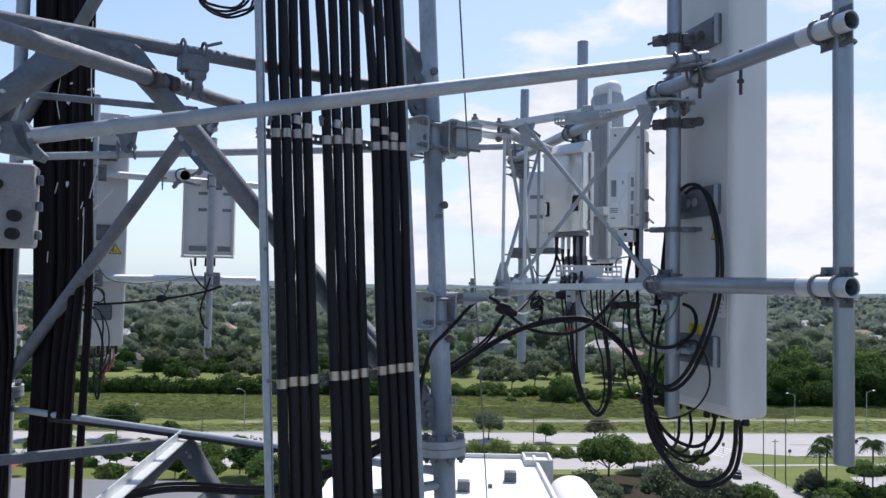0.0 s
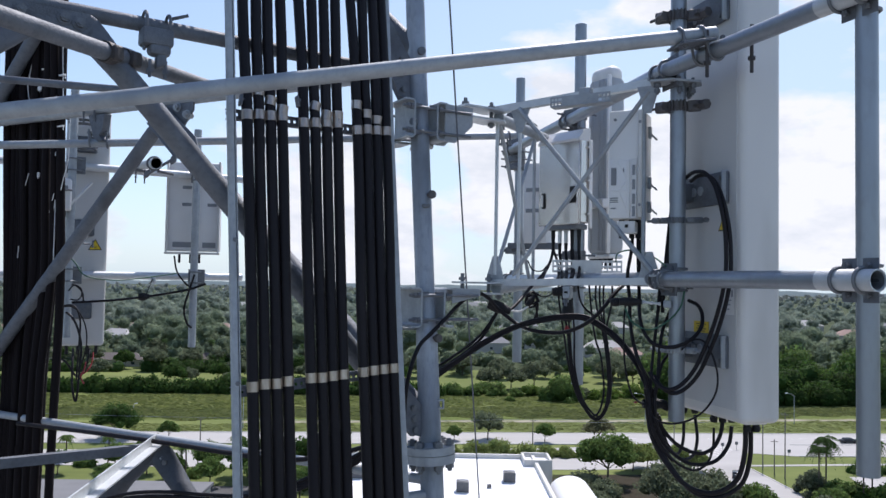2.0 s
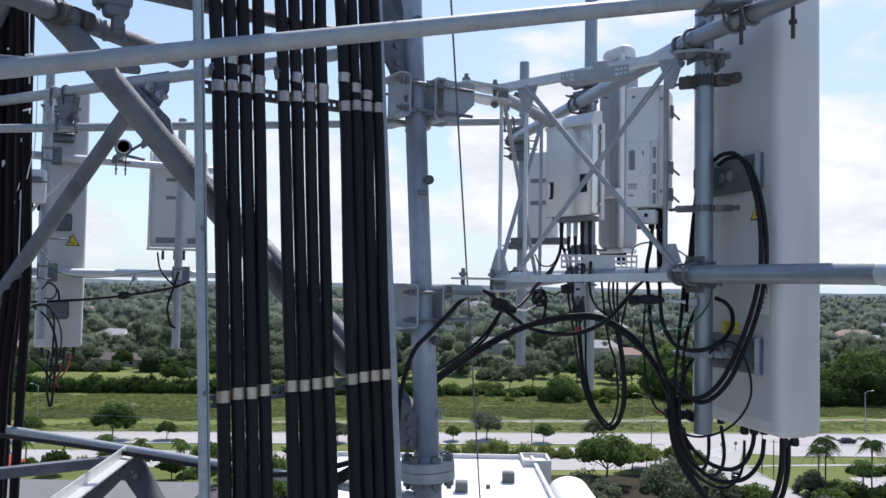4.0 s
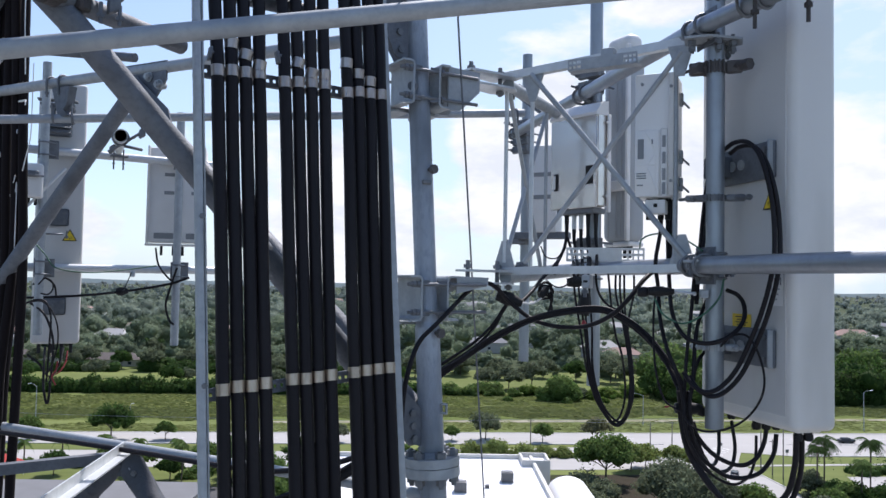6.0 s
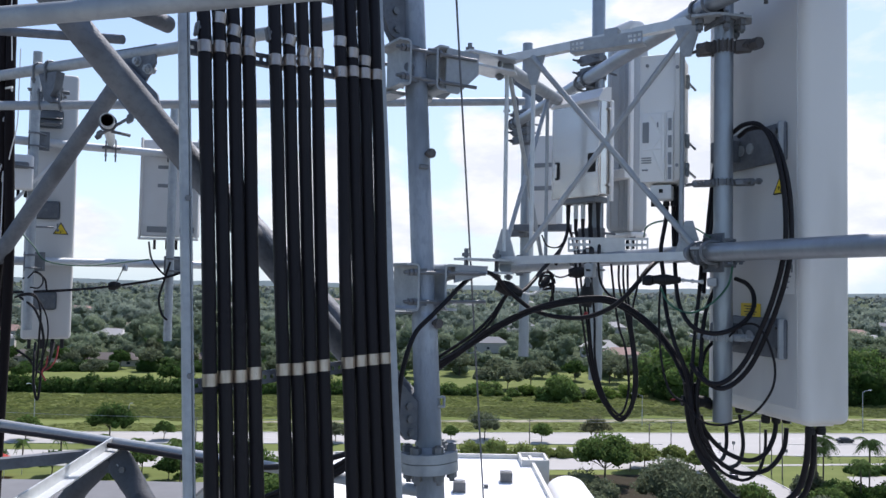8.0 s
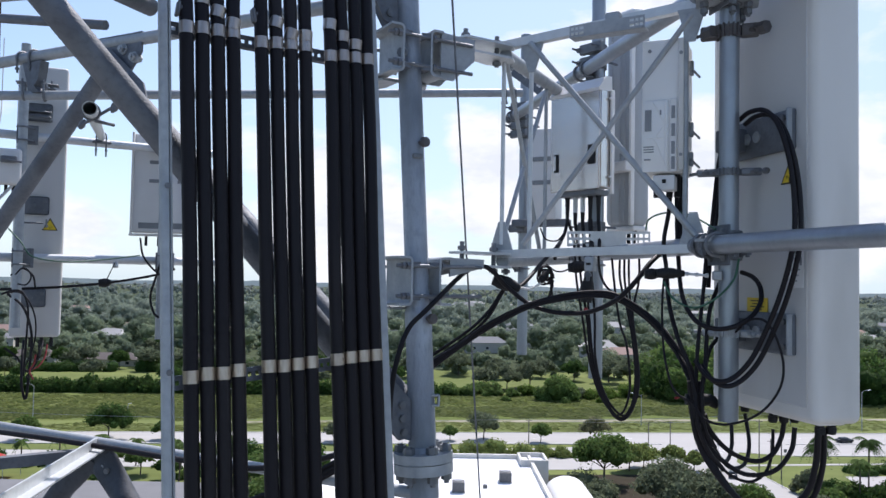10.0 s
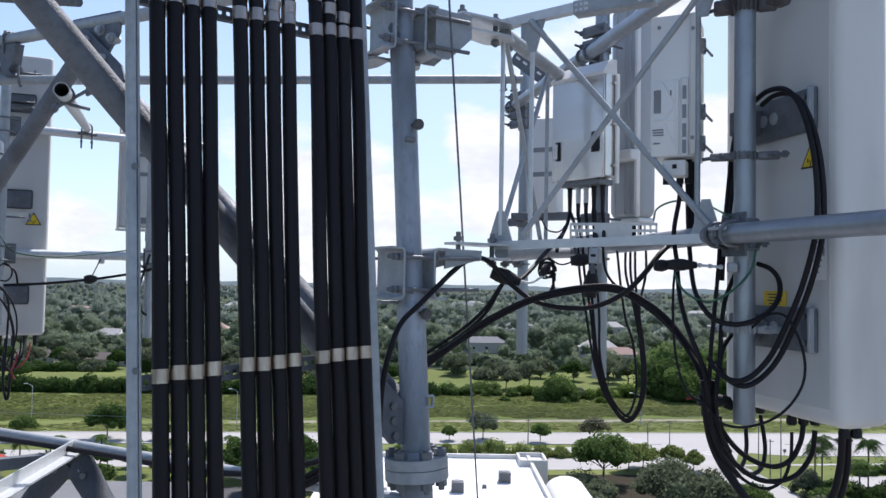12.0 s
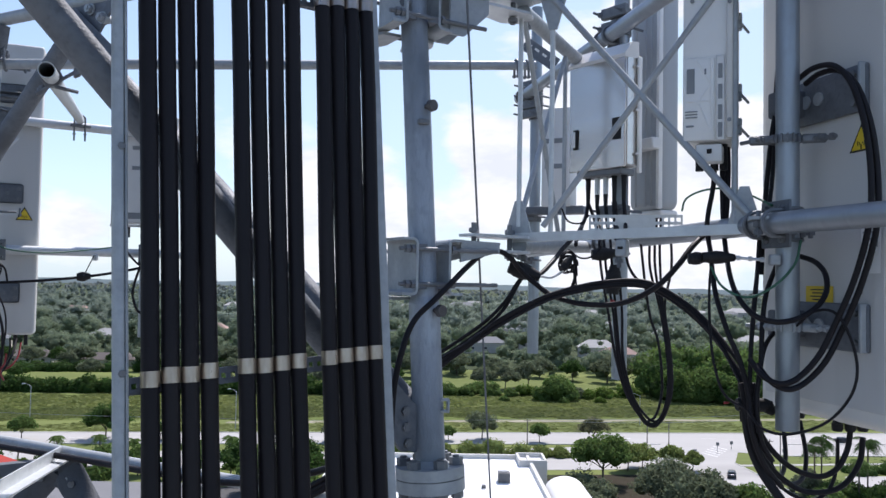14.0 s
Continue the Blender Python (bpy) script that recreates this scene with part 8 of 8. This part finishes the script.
tape_wrap((0.972, 4.05, -0.568), (1, 0, 0.1), 0.018, 0.004, RED, "red tape end on a cable tie")
tape_wrap((-2.631, 7.5, -0.202), (1, 0.3, 0.1), 0.09, 0.034, RUBBER, "black clamp on the strung cable")
bm = bmesh.new()
rod(bm, (0.981, 4.05, -0.097), (1.072, 4.0, -0.105), 0.005, 8)
for k in (0.25, 0.6, 0.95):
    nut(bm, Vector((0.981, 4.05, -0.097)).lerp(Vector((1.072, 4.0, -0.105)), k), (1, -0.1, 0), 0.009, 0.01)
single("threaded_bar", bm, GALV_NEW, "threaded bar holding a cable clamp to the mast", "threaded bar")
bm = bmesh.new()
block(bm, box_matrix((1.1, 3.985, -0.105), (1, -0.2, 0)), (0.034, 0.03, 0.034), 0.004, 1)
single("bar_bracket", bm, GALV, "small bright bracket on the mast", "bracket")
rnd = random.Random(3)
for k in range(4):
    c = Vector((-1.02, 3.6, 1.292))
    r = 0.095 + 0.012 * k
    pts = [c + Vector((r * math.cos(a) * (1 + rnd.uniform(-0.06, 0.06)), 0.02 * k, 0.62 * r * math.sin(a) + rnd.uniform(-0.006, 0.006))) for a in [j * math.tau / 12 for j in range(13)]]
    bm = bmesh.new()
    sweep(bm, pts, 0.006, 8, 4)
    single("coiled_wire", bm, CABLE, "loosely coiled black wire hung on the tower", "wire", "coiled wires")

# small radio, struts and wires of the other sector
mr = box_matrix(Vector((-3.20, 7.02, 0.66)), (0.93, 0.37, 0))
sradio = thing("small_radio", mr.translation - Vector((0, 0, 0.14)), "small pale grey radio box clamped under the face pipe", "radio unit")
bm = bmesh.new()
block(bm, mr, (0.20, 0.11, 0.27), 0.018, 3)
part("case", bm, GREYBOX, sradio)
bm = bmesh.new()
block(bm, mr @ Matrix.Translation((0.02, -0.065, 0.05)), (0.11, 0.03, 0.05), 0.006, 1)
rod(bm, mr @ Vector((-0.03, -0.09, 0.05)), mr @ Vector((0.11, -0.09, 0.03)), 0.008, 8)
part("clamp", bm, STEEL_DARK, sradio)
for x in (-0.05, 0.0, 0.05):
    bm = bmesh.new()
    rod(bm, mr @ Vector((x, 0, -0.13)), mr @ Vector((x, 0, -0.19)), 0.012, 10)
    part("connector", bm, RUBBER, sradio)
strut = bmesh.new()
rod(strut, (-3.28, 6.95, 0.34), (-2.98, 7.15, 0.78), 0.012, 10)
single("brace_strut", strut, GALV_NEW, "thin pale strut between the face pipe and its mast", "strut")
drop = thing("cable_hanger", (-2.545, 7.30, -0.21), "thin drop wire with a clamp holding the strung cable", "hanger")
bm = bmesh.new()
rod(bm, (-2.545, 7.30, -0.20), (-2.552, 7.50, -0.03), 0.004, 8)
part("wire", bm, CABLE, drop)
bm = bmesh.new()
block(bm, Matrix.Translation((-2.55, 7.50, -0.055)), (0.04, 0.03, 0.05), 0.006, 1)
part("clamp", bm, GALV_NEW, drop)

# black cables on the far leg, shifted over its lower part to stand for shade
far_leg = "cables along the far leg"
for k, (dx, dy, r) in enumerate(((0.075, 0.02, 0.024), (0.055, 0.03, 0.020), (0.10, -0.03, 0.016), (0.02, 0.045, 0.022), (0.035, -0.01, 0.024), (0.0, 0.0, 0.020))):
    zs = [-2.6 + 0.35 * j for j in range(10)]
    jumper("black cable down the tower leg, placed to darken its lower part", far_leg, r, CABLE_OLD,
           [leg3(z) + Vector((dx - 0.05 + 0.05 * min(1.0, max(0.0, -z / 0.5)) + 0.012 * math.sin(2.1 * z + k), dy + 0.010 * math.cos(1.7 * z + 2 * k) - 0.12, 0)) for z in zs])

jumper("black cable dropping behind the mast", "jumper cables of the mount", 0.0088, CABLE,
       [(1.19, 4.17, 0.56), (1.175, 4.15, 0.474), (1.173, 4.15, 0.404), (1.161, 4.15, 0.333), (1.15, 4.15, 0.233), (1.138, 4.15, 0.103), (1.13, 4.15, -0.02), (1.12, 4.14, -0.15)])

# a small tangle of thin wire at the frame's corner, and the plate with painted slots behind it
rnd = random.Random(21)
for k in range(5):
    c = Vector((0.545 + 0.012 * rnd.uniform(-1, 1), 4.55 + 0.01 * k, -0.105 + 0.012 * rnd.uniform(-1, 1)))
    r, tip = rnd.uniform(0.020, 0.034), rnd.uniform(-0.9, 0.9)
    pts = [c + Vector((r * math.cos(a), 0.012 * math.sin(2 * a + k), r * math.sin(a) + tip * 0.3 * r * math.cos(a))) for a in [j * math.tau / 10 for j in range(10)]]
    pts += [pts[-1] + Vector((0.004, 0, -0.03 * (k % 3))), pts[-1] + Vector((0.008 - 0.006 * k, 0, -0.045 - 0.012 * k))]
    jumper("thin black wire coiled at the frame", "jumper cables of the mount", 0.0042, CABLE, pts)
mp = box_matrix(Vector((0.635, 6.28, 1.21)), (0.9, -0.43, 0)) @ Matrix.Rotation(radians(38), 4, "Y")
plate = thing("pierced_bar", mp.translation - Vector((0, 0, 0.10)), "galvanised plate hung on the last mast, sky-white slots painted on", "bracket", "pierced bars")
bm = bmesh.new()
block(bm, mp, (0.26, 0.006, 0.085), 0.002, 1)
part("bar", bm, GALV_DULL, plate, smooth=0)
# White patches stand for bright sky through slots; the plate is uncut.
for k in range(4):
    bm = bmesh.new()
    block(bm, mp @ Matrix.Translation((-0.09 + 0.06 * k, -0.0036, 0.008)), (0.034, 0.001, 0.014))
    part("hole", bm, WHITE, plate, smooth=0)
